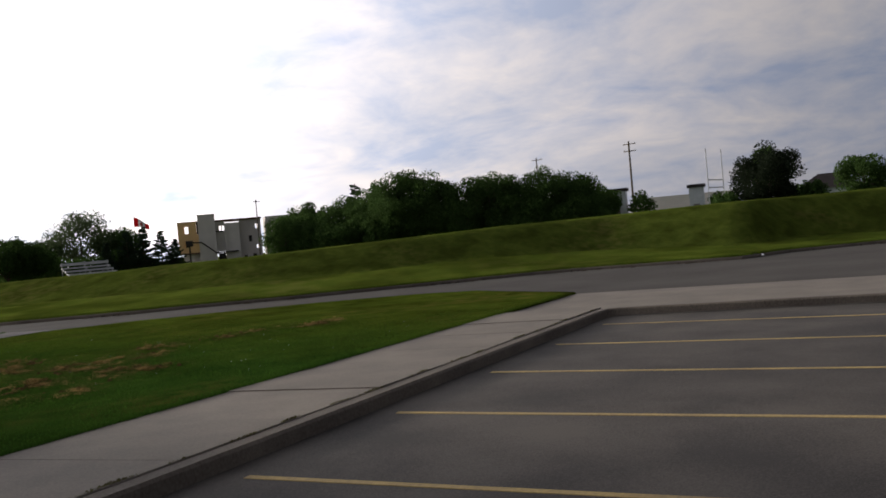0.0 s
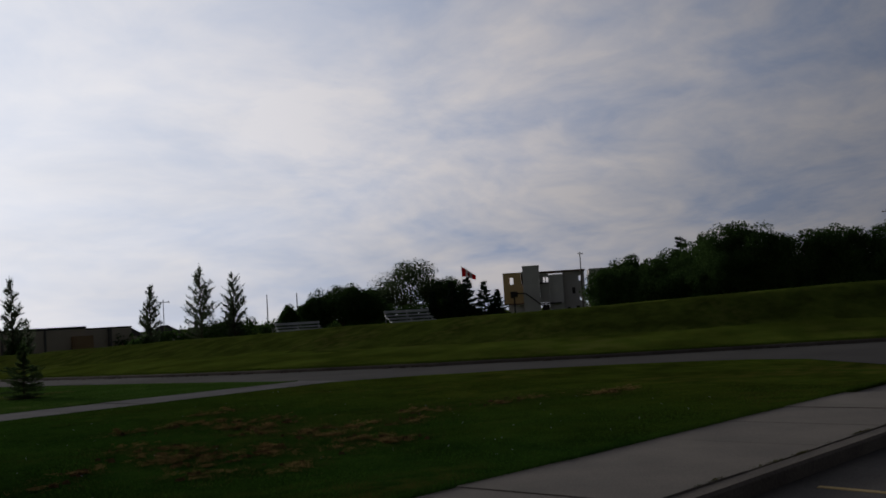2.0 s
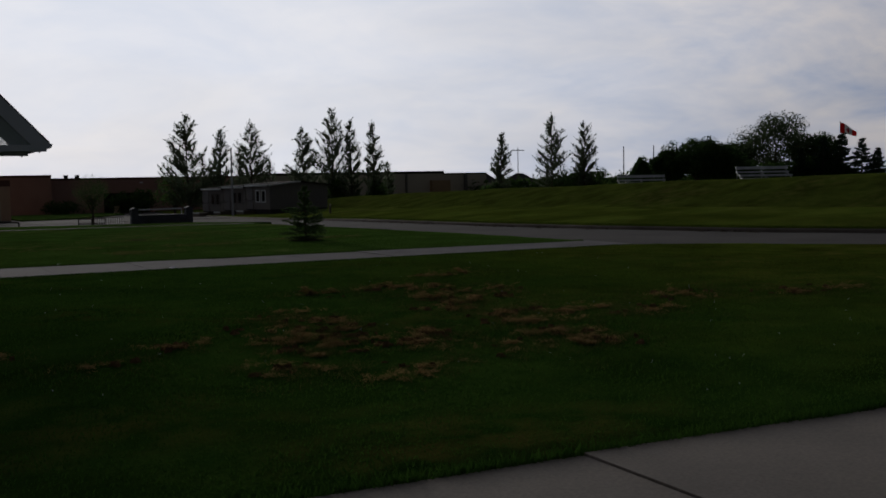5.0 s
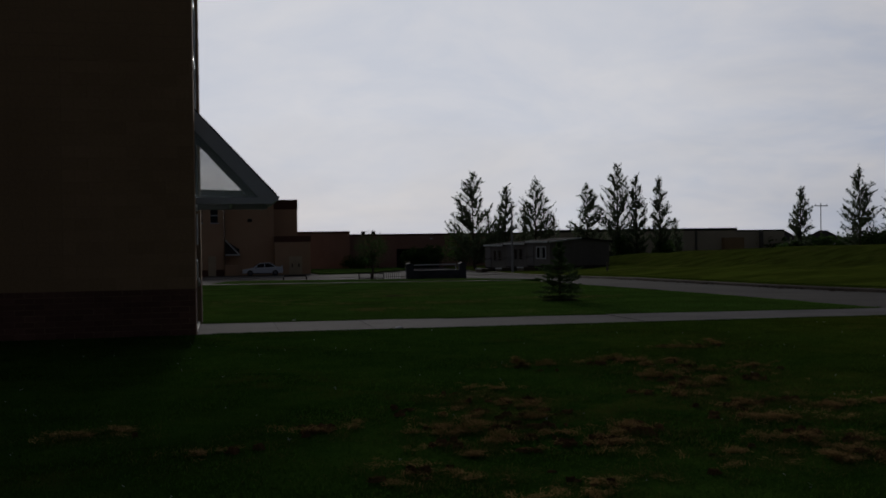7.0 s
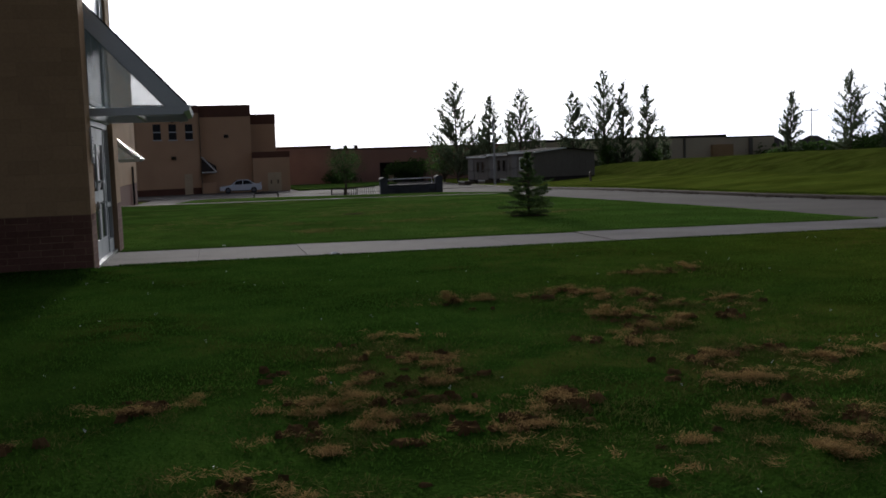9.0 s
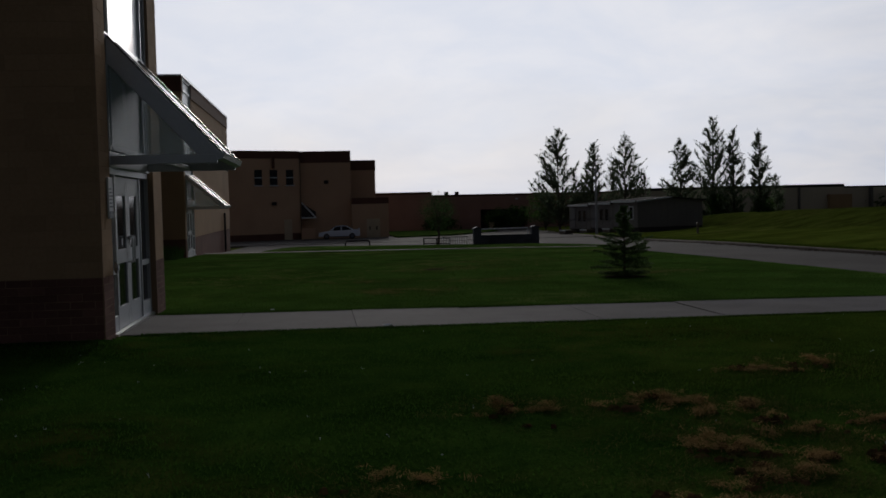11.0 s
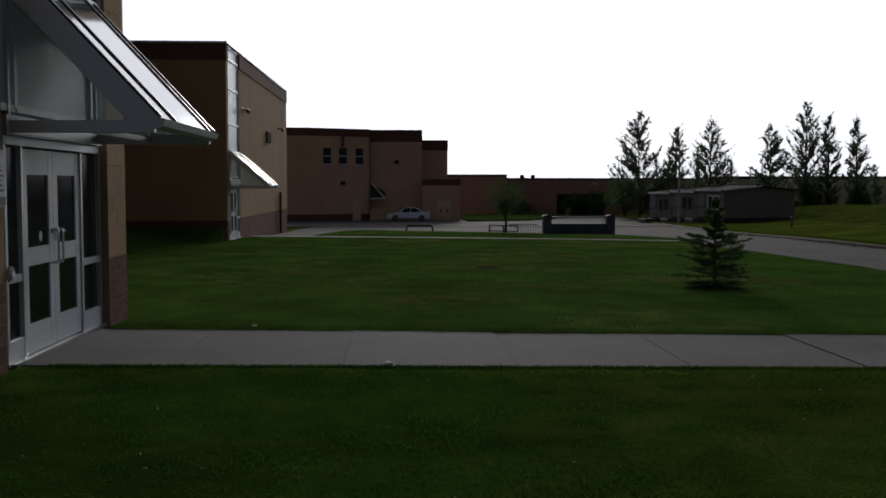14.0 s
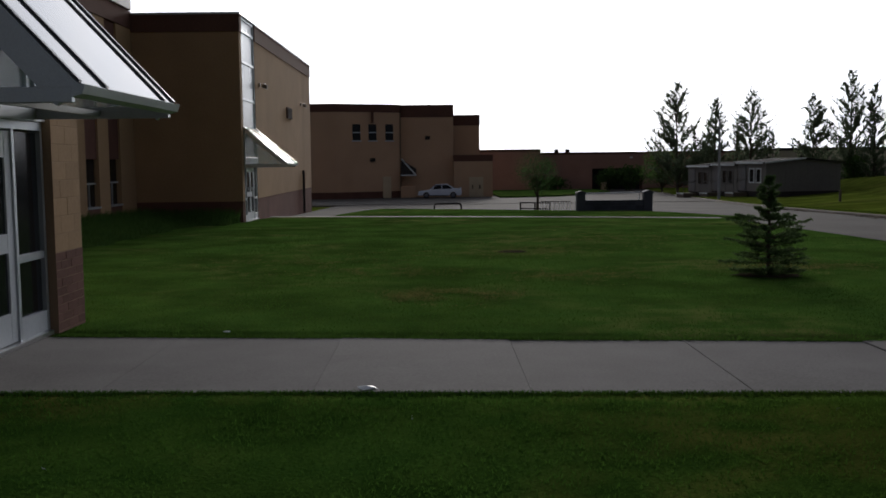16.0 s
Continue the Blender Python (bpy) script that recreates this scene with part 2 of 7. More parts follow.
def grass_material(name, a, b, dry, dry_amount, scale=0.22, yellow_gain=None):
    """Lawn soil and turf: two greens at two sizes and straw-coloured thin places."""
    m = bpy.data.materials.new(name)
    m.use_nodes = True
    nt = m.node_tree
    N, L = nt.nodes.new, nt.links.new
    bsdf = nt.nodes["Principled BSDF"]
    bsdf.inputs["Roughness"].default_value = 0.95
    bsdf.inputs["Specular IOR Level"].default_value = 0.0
    pos = N("ShaderNodeNewGeometry").outputs["Position"]
    def noise_tex(sc, det):
        n = N("ShaderNodeTexNoise")
        n.inputs["Scale"].default_value, n.inputs["Detail"].default_value = sc, det
        L(pos, n.inputs["Vector"])
        return n.outputs["Fac"]
    def rng(v, lo, hi, t0=0.0, t1=1.0):
        r = N("ShaderNodeMapRange")
        r.inputs["From Min"].default_value, r.inputs["From Max"].default_value = lo, hi
        r.inputs["To Min"].default_value, r.inputs["To Max"].default_value = t0, t1
        L(v, r.inputs["Value"])
        return r.outputs[0]
    def mix(f, x, y):
        c = N("ShaderNodeMix"); c.data_type = "RGBA"
        L(f, c.inputs["Factor"])
        for sock, v in (("A", x), ("B", y)):
            if isinstance(v, tuple):
                c.inputs[sock].default_value = (*v, 1)
            else:
                L(v, c.inputs[sock])
        return c.outputs["Result"]
    big, mid, fine = noise_tex(scale, 4), noise_tex(scale * 9, 5), noise_tex(38.0, 4)
    green = mix(rng(mid, 0.35, 0.65), a, b)
    green = mix(rng(fine, 0.3, 0.7, 0.0, 0.55), green, tuple(c * 0.45 for c in a))
    broad = noise_tex(scale * 2.6, 3)
    dim = N("ShaderNodeMix"); dim.data_type = "RGBA"; dim.blend_type = "MULTIPLY"
    dim.inputs["Factor"].default_value = 1.0
    L(green, dim.inputs["A"])
    L(rng(broad, 0.36, 0.62, 0.66, 1.12), dim.inputs["B"])
    green = dim.outputs["Result"]
    if yellow_gain:
        green = yellower_east(nt, green, yellow_gain)
    mul = N("ShaderNodeMath"); mul.operation = "MULTIPLY"
    L(rng(big, 0.50, 0.66), mul.inputs[0]); L(rng(mid, 0.42, 0.62, 0.0, dry_amount), mul.inputs[1])
    L(mix(mul.outputs[0], green, dry), bsdf.inputs["Base Color"])
    bp = N("ShaderNodeBump")
    bp.inputs["Strength"].default_value, bp.inputs["Distance"].default_value = 0.8, 0.05
    L(fine, bp.inputs["Height"]); L(bp.outputs[0], bsdf.inputs["Normal"])
    return m


LAWN = grass_material("lawn_turf", (0.032, 0.076, 0.012), (0.053, 0.107, 0.017), (0.13, 0.096, 0.028), 0.45, yellow_gain=(1.85, 1.18, 1.0))
# north lawn: brighter copy of the turf, its backlit glow put into the colour
LAWN_NORTH = grass_material("backlit_lawn_turf", (0.062, 0.132, 0.024), (0.088, 0.162, 0.030), (0.21, 0.185, 0.07), 0.5)
MEADOW = grass_material("berm_grass", (0.094, 0.133, 0.019), (0.133, 0.167, 0.025), (0.16, 0.14, 0.05), 0.30, 0.12)
# darker copy of berm_grass: shade on the berm's slope put into the colour
SHADED_SLOPE = grass_material("shaded_slope_grass", (0.070, 0.096, 0.016), (0.098, 0.124, 0.021), (0.14, 0.115, 0.04), 0.30, 0.3)
BEIGE_DOOR = material("beige_door_paint", (0.56, 0.46, 0.31), (0.49, 0.40, 0.27), rough=0.6)
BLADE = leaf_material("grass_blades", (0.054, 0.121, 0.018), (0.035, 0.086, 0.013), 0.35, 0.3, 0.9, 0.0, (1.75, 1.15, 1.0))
# north lawn blades, with the same backlight put into their colour
BLADE_NORTH = leaf_material("backlit_grass_blades", (0.082, 0.160, 0.028), (0.064, 0.134, 0.023), 0.3, 0.15, 0.9, 0.0)
STRAW = leaf_material("dead_straw", (0.47, 0.31, 0.125), (0.235, 0.155, 0.064), 0.2, 0.45, 0.9, 0.0)
PALE_STRAW = leaf_material("pale_thin_grass", (0.27, 0.235, 0.085), (0.16, 0.160, 0.052), 0.3, 0.3, 0.9, 0.0)
DRY_BLADE = leaf_material("half_dead_grass_blades", (0.135, 0.135, 0.040), (0.085, 0.100, 0.028), 0.3, 0.3, 0.9, 0.0)
ASPHALT = material("worn_asphalt", (0.112, 0.097, 0.082), (0.046, 0.040, 0.035), rough=0.9, grain=60, blotch=0.6, mix=0.42, bump=0.35, bump_dist=0.006, coord="World")
ROAD_MAT = material("pale_old_asphalt", (0.128, 0.118, 0.107), (0.082, 0.076, 0.070), rough=0.95, grain=50, blotch=0.3, bump=0.3, bump_dist=0.006, coord="World", spec=0.03)
CONCRETE = material("pavement_concrete", (0.255, 0.220, 0.180), (0.165, 0.142, 0.116), rough=0.9, grain=45, blotch=0.9, bump=0.25, bump_dist=0.004, per_object=0.07, coord="World")
PATH_CONCRETE = material("old_grey_path_concrete", (0.186, 0.177, 0.170), (0.118, 0.112, 0.107), rough=0.92, grain=45, blotch=0.9, bump=0.25, bump_dist=0.004, per_object=0.06, coord="World", spec=0.04)
KERB = material("kerb_concrete", (0.20, 0.168, 0.132), (0.095, 0.078, 0.062), rough=0.92, grain=30, blotch=0.8, bump=0.3, bump_dist=0.006, coord="World")
PAINT = material("yellow_road_paint", (0.56, 0.40, 0.15), (0.28, 0.205, 0.10), rough=0.85, grain=25, blotch=1.5, coord="World")
DIRT = material("kerb_dirt", (0.075, 0.062, 0.045), (0.035, 0.03, 0.022), rough=1.0, grain=20, blotch=1.5, coord="World", spec=0.0)
MORTAR = material("mortar", (0.34, 0.228, 0.142), (0.28, 0.187, 0.116), rough=0.95, grain=60, blotch=1.0, bump=0.2, coord="World", spec=0.05)
TAN = material("tan_masonry", (0.400, 0.262, 0.150), (0.324, 0.210, 0.120), rough=0.9, grain=22, blotch=0.7, bump=0.35, bump_dist=0.008, per_object=0.08, coord="World", spec=0.05)
# brighter copy of tan_masonry: light on the rear wing put into the colour
LIT_TAN = material("lit_tan_masonry", (0.55, 0.368, 0.24), (0.465, 0.308, 0.20), rough=0.9, grain=16, blotch=0.35, bump=0.3, coord="World", spec=0.05)
REAR_BRICK = material("weathered_rose_brick", (0.37, 0.225, 0.18), (0.29, 0.17, 0.135), rough=0.9, grain=14, blotch=0.5, bump=0.3, coord="World", spec=0.05)
RUST = material("reddish_brick", (0.175, 0.090, 0.070), (0.120, 0.062, 0.049), rough=0.9, grain=22, blotch=0.9, bump=0.35, bump_dist=0.008, per_object=0.16, coord="World", spec=0.05)
COPING = material("dark_coping_brick", (0.15, 0.078, 0.058), (0.11, 0.058, 0.045), rough=0.85, grain=18, blotch=0.6, coord="World", spec=0.05)
ALU = material("clear_aluminium", (0.55, 0.57, 0.58), (0.46, 0.48, 0.49), rough=0.4, grain=60, blotch=2, metal=0.6)
WHITE_METAL = material("white_enamelled_metal", (0.62, 0.64, 0.64), (0.52, 0.54, 0.54), rough=0.45, grain=30, blotch=1.5, spec=0.5)
DARK_GLASS = material("dark_glazing", (0.012, 0.013, 0.015), (0.02, 0.02, 0.022), rough=0.12, grain=3, blotch=0.8, spec=0.16)
SPANDREL = material("pale_spandrel_panel", (0.50, 0.53, 0.53), (0.42, 0.45, 0.45), rough=0.25, grain=4, blotch=0.8, spec=0.5)
CANOPY_GLASS = glass_material("frosted_canopy_glass", (0.70, 0.82, 0.84), 0.15, 0.27)
STEEL = material("brushed_steel", (0.6, 0.6, 0.6), (0.45, 0.45, 0.45), rough=0.3, metal=1.0)
BLACK = material("black_rubber", (0.02, 0.02, 0.02), (0.03, 0.03, 0.03), rough=0.6)
SIGN_WHITE = material("sign_white", (0.7, 0.71, 0.72), (0.6, 0.61, 0.62), rough=0.5)
SIGN_GREY = material("sign_grey_print", (0.16, 0.17, 0.2), (0.12, 0.13, 0.15), rough=0.6)
BARK = material("bark", (0.11, 0.085, 0.06), (0.05, 0.04, 0.03), rough=0.95, grain=25, blotch=3, bump=0.5)
LEAF_POPLAR = leaf_material("poplar_leaves", (0.165, 0.200, 0.125), (0.115, 0.150, 0.085), 0.6, 0.3, 0.8, 0.08)
LEAF_DARK = leaf_material("dark_tree_leaves", (0.066, 0.116, 0.032), (0.046, 0.086, 0.023), 0.45, 0.18, 0.9, 0.03)
LEAF_GREY = leaf_material("grey_green_leaves", (0.105, 0.140, 0.070), (0.070, 0.100, 0.045), 0.45, 0.22, 0.9, 0.03)
LEAF_DEEP = leaf_material("deep_green_maple_leaves", (0.026, 0.036, 0.020), (0.018, 0.026, 0.014), 0.35, 0.2, 0.9, 0.03)
NEEDLE = leaf_material("spruce_needles", (0.040, 0.075, 0.032), (0.020, 0.042, 0.018), 0.25, 0.4)
NEEDLE_TIP = leaf_material("young_spruce_tips", (0.120, 0.175, 0.070), (0.072, 0.118, 0.044), 0.42, 0.35, 0.9, 0.03)
SIDING = material("grey_beige_siding", (0.175, 0.160, 0.142), (0.14, 0.128, 0.114), rough=0.8, grain=5, blotch=0.5, coord="World")
ROOF_DARK = material("dark_roofing", (0.05, 0.045, 0.042), (0.035, 0.03, 0.03), rough=0.95, grain=8, blotch=0.6, coord="World", spec=0.04)
BLOCK_GREY = material("grey_block", (0.62, 0.58, 0.54), (0.53, 0.495, 0.46), rough=0.9, grain=12, blotch=0.5, coord="World")
SHEATHING = material("yellow_sheathing", (0.78, 0.52, 0.25), (0.66, 0.42, 0.19), rough=0.8, grain=3, blotch=0.4, coord="World")
PLANTER = material("dark_slate_block", (0.085, 0.09, 0.105), (0.055, 0.058, 0.07), rough=0.85, grain=20, blotch=1.5, per_object=0.15, coord="World")
CAR_PAINT = material("silver_car_paint", (0.68, 0.74, 0.84), (0.64, 0.70, 0.80), rough=0.25, grain=3, blotch=0.5, metal=0.0, spec=0.6)
RED = leaf_material("flag_red", (0.60, 0.035, 0.045), (0.50, 0.03, 0.035), 0.5, 0.0)
WHITE = leaf_material("flag_white", (0.78, 0.77, 0.77), (0.70, 0.69, 0.69), 0.5, 0.0)
WOOD_POLE = material("weathered_wood_pole", (0.16, 0.13, 0.10), (0.10, 0.08, 0.06), rough=0.9, grain=20, blotch=2)
BENCH_ALU = material("bleacher_aluminium", (0.50, 0.51, 0.52), (0.40, 0.41, 0.42), rough=0.5, metal=0.15)

FAR_BEIGE = material("pale_beige_cladding", (0.58, 0.49, 0.38), (0.50, 0.42, 0.32), rough=0.85, grain=6, blotch=0.3, coord="World")
SOD = material("turned_sod", (0.150, 0.086, 0.040), (0.060, 0.042, 0.020), rough=1.0, grain=30, blotch=2.2, mix=0.5, bump=0.6, bump_dist=0.02, per_island=0.35, coord="World", spec=0.0)
WEEDS = material("kerb_weeds", (0.150, 0.150, 0.056), (0.100, 0.085, 0.042), rough=1.0, grain=20, blotch=1.5, coord="World", spec=0.0)
LAMP_BRONZE = material("bronze_lamp_metal", (0.20, 0.15, 0.10), (0.13, 0.10, 0.07), rough=0.5, metal=0.3)
POLE_GREY = material("grey_painted_pole", (0.34, 0.34, 0.35), (0.27, 0.27, 0.28), rough=0.6)
# ================= building helpers =================
class Shape:
    """Collects vertices and faces of one mesh."""
    def __init__(self):
        self.v, self.f = [], []

    def add(self, verts, faces):
        n = len(self.v)
        self.v += [tuple(p) for p in verts]
        self.f += [tuple(i + n for i in f) for f in faces]
        return self

    def box(self, x0, x1, y0, y1, z0, z1, m=None, c=0.0):
        """A box; c: chamfer of its upper and lower rims."""
        if c:
            rings = []
            for z, d in ((z0, c), (z0 + c, 0), (z1 - c, 0), (z1, c)):
                rings.append([(x0 + d, y0 + d, z), (x1 - d, y0 + d, z), (x1 - d, y1 - d, z), (x0 + d, y1 - d, z)])
            p = [q for r in rings for q in r]
            f = [(3, 2, 1, 0), (12, 13, 14, 15)]
            for k in range(3):
                for i in range(4):
                    j = (i + 1) % 4
                    f.append((4 * k + i, 4 * k + j, 4 * k + 4 + j, 4 * k + 4 + i))
        else:
            p = [(x, y, z) for z in (z0, z1) for x, y in ((x0, y0), (x1, y0), (x1, y1), (x0, y1))]
            f = [(3, 2, 1, 0), (4, 5, 6, 7), (0, 1, 5, 4), (1, 2, 6, 5), (2, 3, 7, 6), (3, 0, 4, 7)]
        if m is not None:
            p = [m @ Vector(q) for q in p]
        return self.add(p, f)

    def prism(self, outline, axis, a, b):
        """An outline of 2D points pushed along an axis ('x', 'y' or 'z') from a to b."""
        def at(p, t):
            return {"x": (t, p[0], p[1]), "y": (p[0], t, p[1]), "z": (p[0], p[1], t)}[axis]
        n = len(outline)
        v = [at(p, a) for p in outline] + [at(p, b) for p in outline]
        f = [tuple(range(n))[::-1], tuple(range(n, 2 * n))]
        f += [(i, (i + 1) % n, n + (i + 1) % n, n + i) for i in range(n)]
        return self.add(v, f)

    def tube(self, points, radii, sides=8, caps=True):
        """A round bar along points; radii: one or one for each point."""
        pts = [Vector(p) for p in points]
        if not isinstance(radii, (list, tuple)):
            radii = [radii] * len(pts)
        n0 = len(self.v)
        for i, p in enumerate(pts):
            d = (pts[min(i + 1, len(pts) - 1)] - pts[max(i - 1, 0)]).normalized()
            side = d.cross(Vector((0, 0, 1)) if abs(d.z) < 0.9 else Vector((1, 0, 0))).normalized()
            up = side.cross(d)
            for k in range(sides):
                a = 2 * math.pi * k / sides
                self.v.append(tuple(p + (math.cos(a) * side + math.sin(a) * up) * float(radii[i])))
        for i in range(len(pts) - 1):
            for k in range(sides):
                a, b = n0 + i * sides + k, n0 + i * sides + (k + 1) % sides
                self.f.append((a, b, b + sides, a + sides))
        if caps:
            self.f.append(tuple(n0 + k for k in range(sides))[::-1])
            e = n0 + (len(pts) - 1) * sides
            self.f.append(tuple(e + k for k in range(sides)))
        return self

    def mesh(self, name, mat, smooth=False):
        me = bpy.data.meshes.new(name)
        me.from_pydata(self.v, [], self.f)
        me.materials.append(mat)
        bm = bmesh.new()
        bm.from_mesh(me)
        bmesh.ops.recalc_face_normals(bm, faces=bm.faces)
        bm.to_mesh(me)
        bm.free()
        if smooth:
            me.polygons.foreach_set("use_smooth", [True] * len(me.polygons))
        return me


def part(name, shape, mat, parent=None, label="", smooth=False):
    """Links a shape as one mesh object, under a thing or part if one is given."""
    ob = new(name, shape.mesh(name, mat, smooth))
    if parent is not None:
        ob.parent = parent
    if label:
        tagged(ob, label)
    return ob


def thing(name, at, label, category, group="", kind="", turn=0.0):
    ob = new(name)
    ob.empty_display_size = 0.2
    ob.matrix_world = pose(*at, 0, 0, turn)
    return tagged(ob, label, category, group, kind)


def setting(name, shape, mat, label, category, smooth=False):
    return tagged(part(name, shape, mat, None, "", smooth), label, category, kind="structure")


def lerp(t, xs, ys):
    return float(np.interp(t, xs, ys))


# ================= the lie of the land =================
SLOPE_Y = (-2, 5, 26, 34, 46, 88, 125, 400)
SLOPE_Z = (0, -0.06, -0.33, -0.52, -0.8, -1.72, -2.1, -2.1)


def level(y):
    return lerp(y, SLOPE_Y, SLOPE_Z)


# far edge of the road, x for y
FAR_Y = (-60, -30, -26.5, -22.4, -21.2, -14, -8.5, -5, 0, 6, 13, 23, 41, 55, 75, 100, 160)
FAR_X = (56, 40.8, 38.5, 35.5, 32.6, 32.2, 28.0, 25.2, 22.6, 21.1, 20.5, 20.6, 21.6, 23.2, 26.0, 29.0, 36.0)
CREST_Y = (-60, -26, -15, -9, -3.5, 4, 14, 20, 32, 40, 50, 58, 64, 75, 90, 130, 400)
CREST_Z = (2.45, 2.36, 2.15, 2.05, 1.78, 1.57, 1.38, 1.22, 0.98, 0.76, 0.60, 0.42, 0.26, 0.10, -0.5, -1.5, -1.7)


def far_edge(y):
    return lerp(y, FAR_Y, FAR_X)


def berm_shift(y):
    """How far the berm stands back from the road, behind the portable classroom."""
    return lerp(y, (46, 62), (0.0, 5.2))


def berm(d, y):
    """Height of the grass d metres beyond the road's far edge."""
    d = d - berm_shift(y) * min(1.0, max(0.0, d / 6.0))
    base, top = level(y), lerp(y, CREST_Y, CREST_Z)
    if d <= 0:
        return base
    toe = lerp(y, (-22, -10), (0.10, 0.31))
    h = lerp(d, (0, 3.0, 6.2, 9.8, 11.0, 13.0, 40), (0.0, 0.45 * toe, toe, 0.92, 1.0, 0.97, 0.80))
    return base + (top - base) * h


def make_ground():
    ys = np.unique(np.concatenate([np.linspace(-70, 130, 201), [-3000, -1500, -700, -300, -150, -100, 150, 180, 250, 400, 700, 1500, 3000]]))
    ds = np.unique(np.concatenate([[-3000, -1500, -700, -300, -150, -80, -50, -30, -20, -12, -6, -3, -0.02, 0.0],
                                   np.linspace(0.6, 18, 31), [19.5, 22, 25, 30, 40, 55, 75, 100, 140, 200, 350, 700, 1500, 3000]]))
    v, f = [], []
    for y in ys:
        e = far_edge(y)
        for d in ds:
            z = level(y) - 0.22 if d < 0 else berm(d, y) + 0.06 * noise.noise(Vector((d * 0.25, y * 0.2, 0.3)))* (1 if d > 0.5 else 0)
            v.append((e + d, y, z))
    n = len(ds)
    for i in range(len(ys) - 1):
        for j in range(n - 1):
            a = i * n + j
            f.append((a, a + 1, a + n + 1, a + n))
    s = Shape()
    s.v, s.f = v, f
    ob = setting("ground", s, MEADOW, "rolling green grass ground rising to a long berm", "ground", True)
    ob.data.materials.append(SHADED_SLOPE)      # the unmown slope, its shade put into a darker colour
    for i in range(len(ys) - 1):
        for j in range(n - 1):
            wob = 0.8 * noise.noise(Vector((ys[i] * 0.3, 2.0, 0.5)))
            if 5.6 + wob < ds[j] - berm_shift(ys[i]) < 10.6 + wob:
                ob.data.polygons[i * (n - 1) + j].material_index = 1
    return ob


make_ground()


def patch(name, left, right, y0, y1, lift, mat, label, category, step=0.5, cols=12, skirt=0.3):
    """A sheet between two edges x = left(y) and x = right(y), laid on the slope, with a skirt down its rim."""
    n = max(2, int((y1 - y0) / step) + 1)
    s = Shape()
    for i in range(n):
        y = y0 + (y1 - y0) * i / (n - 1)
        a, b = left(y), right(y)
        for j in range(cols + 1):
            s.v.append((a + (b - a) * j / cols, y, level(y) + lift))
    w = cols + 1
    for i in range(n - 1):
        for j in range(cols):
            a = i * w + j
            s.f.append((a, a + 1, a + w + 1, a + w))
    rim = [j for j in range(w)] + [i * w + cols for i in range(1, n)] + [(n - 1) * w + j for j in range(cols - 1, -1, -1)] + [i * w for i in range(n - 2, 0, -1)]
    k = len(s.v)
    for r in rim:
        x, y, z = s.v[r]
        s.v.append((x, y, z - skirt))
    m = len(rim)
    for i in range(m):
        s.f.append((rim[i], rim[(i + 1) % m], k + (i + 1) % m, k + i))
    return setting(name, s, mat, label, category)


# near edge of the road along the lawns
NEAR_Y = (-19.5, -17.8, -14.4, -11.3, -8.0, -4.6, -3.0, -1.4, 2.0, 9.5, 17.5, 24.6, 31, 60)
NEAR_X = (17.0, 17.9, 20.7, 20.8, 19.0, 16.2, 14.9, 14.6, 14.65, 14.8, 14.7, 14.3, 13.9, 13.9)


def near_edge(y):
    return lerp(y, NEAR_Y, NEAR_X)


def path_south(x):
    return -2.62 - 0.055 * x


def path_north(x):
    return 0.0 - 0.105 * x


def pave_north(x):
    return -17.43 - 0.062 * x


def pave_south(x):
    return -19.62 - 0.055 * x


# asphalt: parking lot, road, forecourt
lot = patch("parking_lot", lambda y: -40, lambda y: 11.9, -70, -19.3, -0.16, ASPHALT, "worn grey asphalt parking lot with yellow stall lines", "parking lot", 2.0, 20)
patch("road", lambda y: 11.7, lambda y: far_edge(y) - 0.02, -70, 60, -0.15, ROAD_MAT, "pale worn asphalt service road curving past the lawns", "road", 1.0, 12)
patch("forecourt", lambda y: -60, lambda y: far_edge(y) - 0.05, 60, 128, -0.12, ROAD_MAT, "pale asphalt forecourt before the school's rear wings", "pavement", 2.0, 16)
patch("drive", lambda y: -2.8, lambda y: 11.75, 24, 60, -0.14, ROAD_MAT, "pale asphalt drive beside the school wing", "pavement", 1.0, 10)


# lawn between the pavement and the door path
def bank(x, y):
    """Rise of the lawn at the entrance wing's foot, shaped to fit the camera's view."""
    away = np.clip(-3.70 - y, 0, None)
    return 0.10 * np.exp(-(away / 0.8) ** 2) * np.exp(-(np.clip(x, 0, None) / 0.45) ** 2) * np.clip((-3.15 - y) / 0.5, 0, 1)


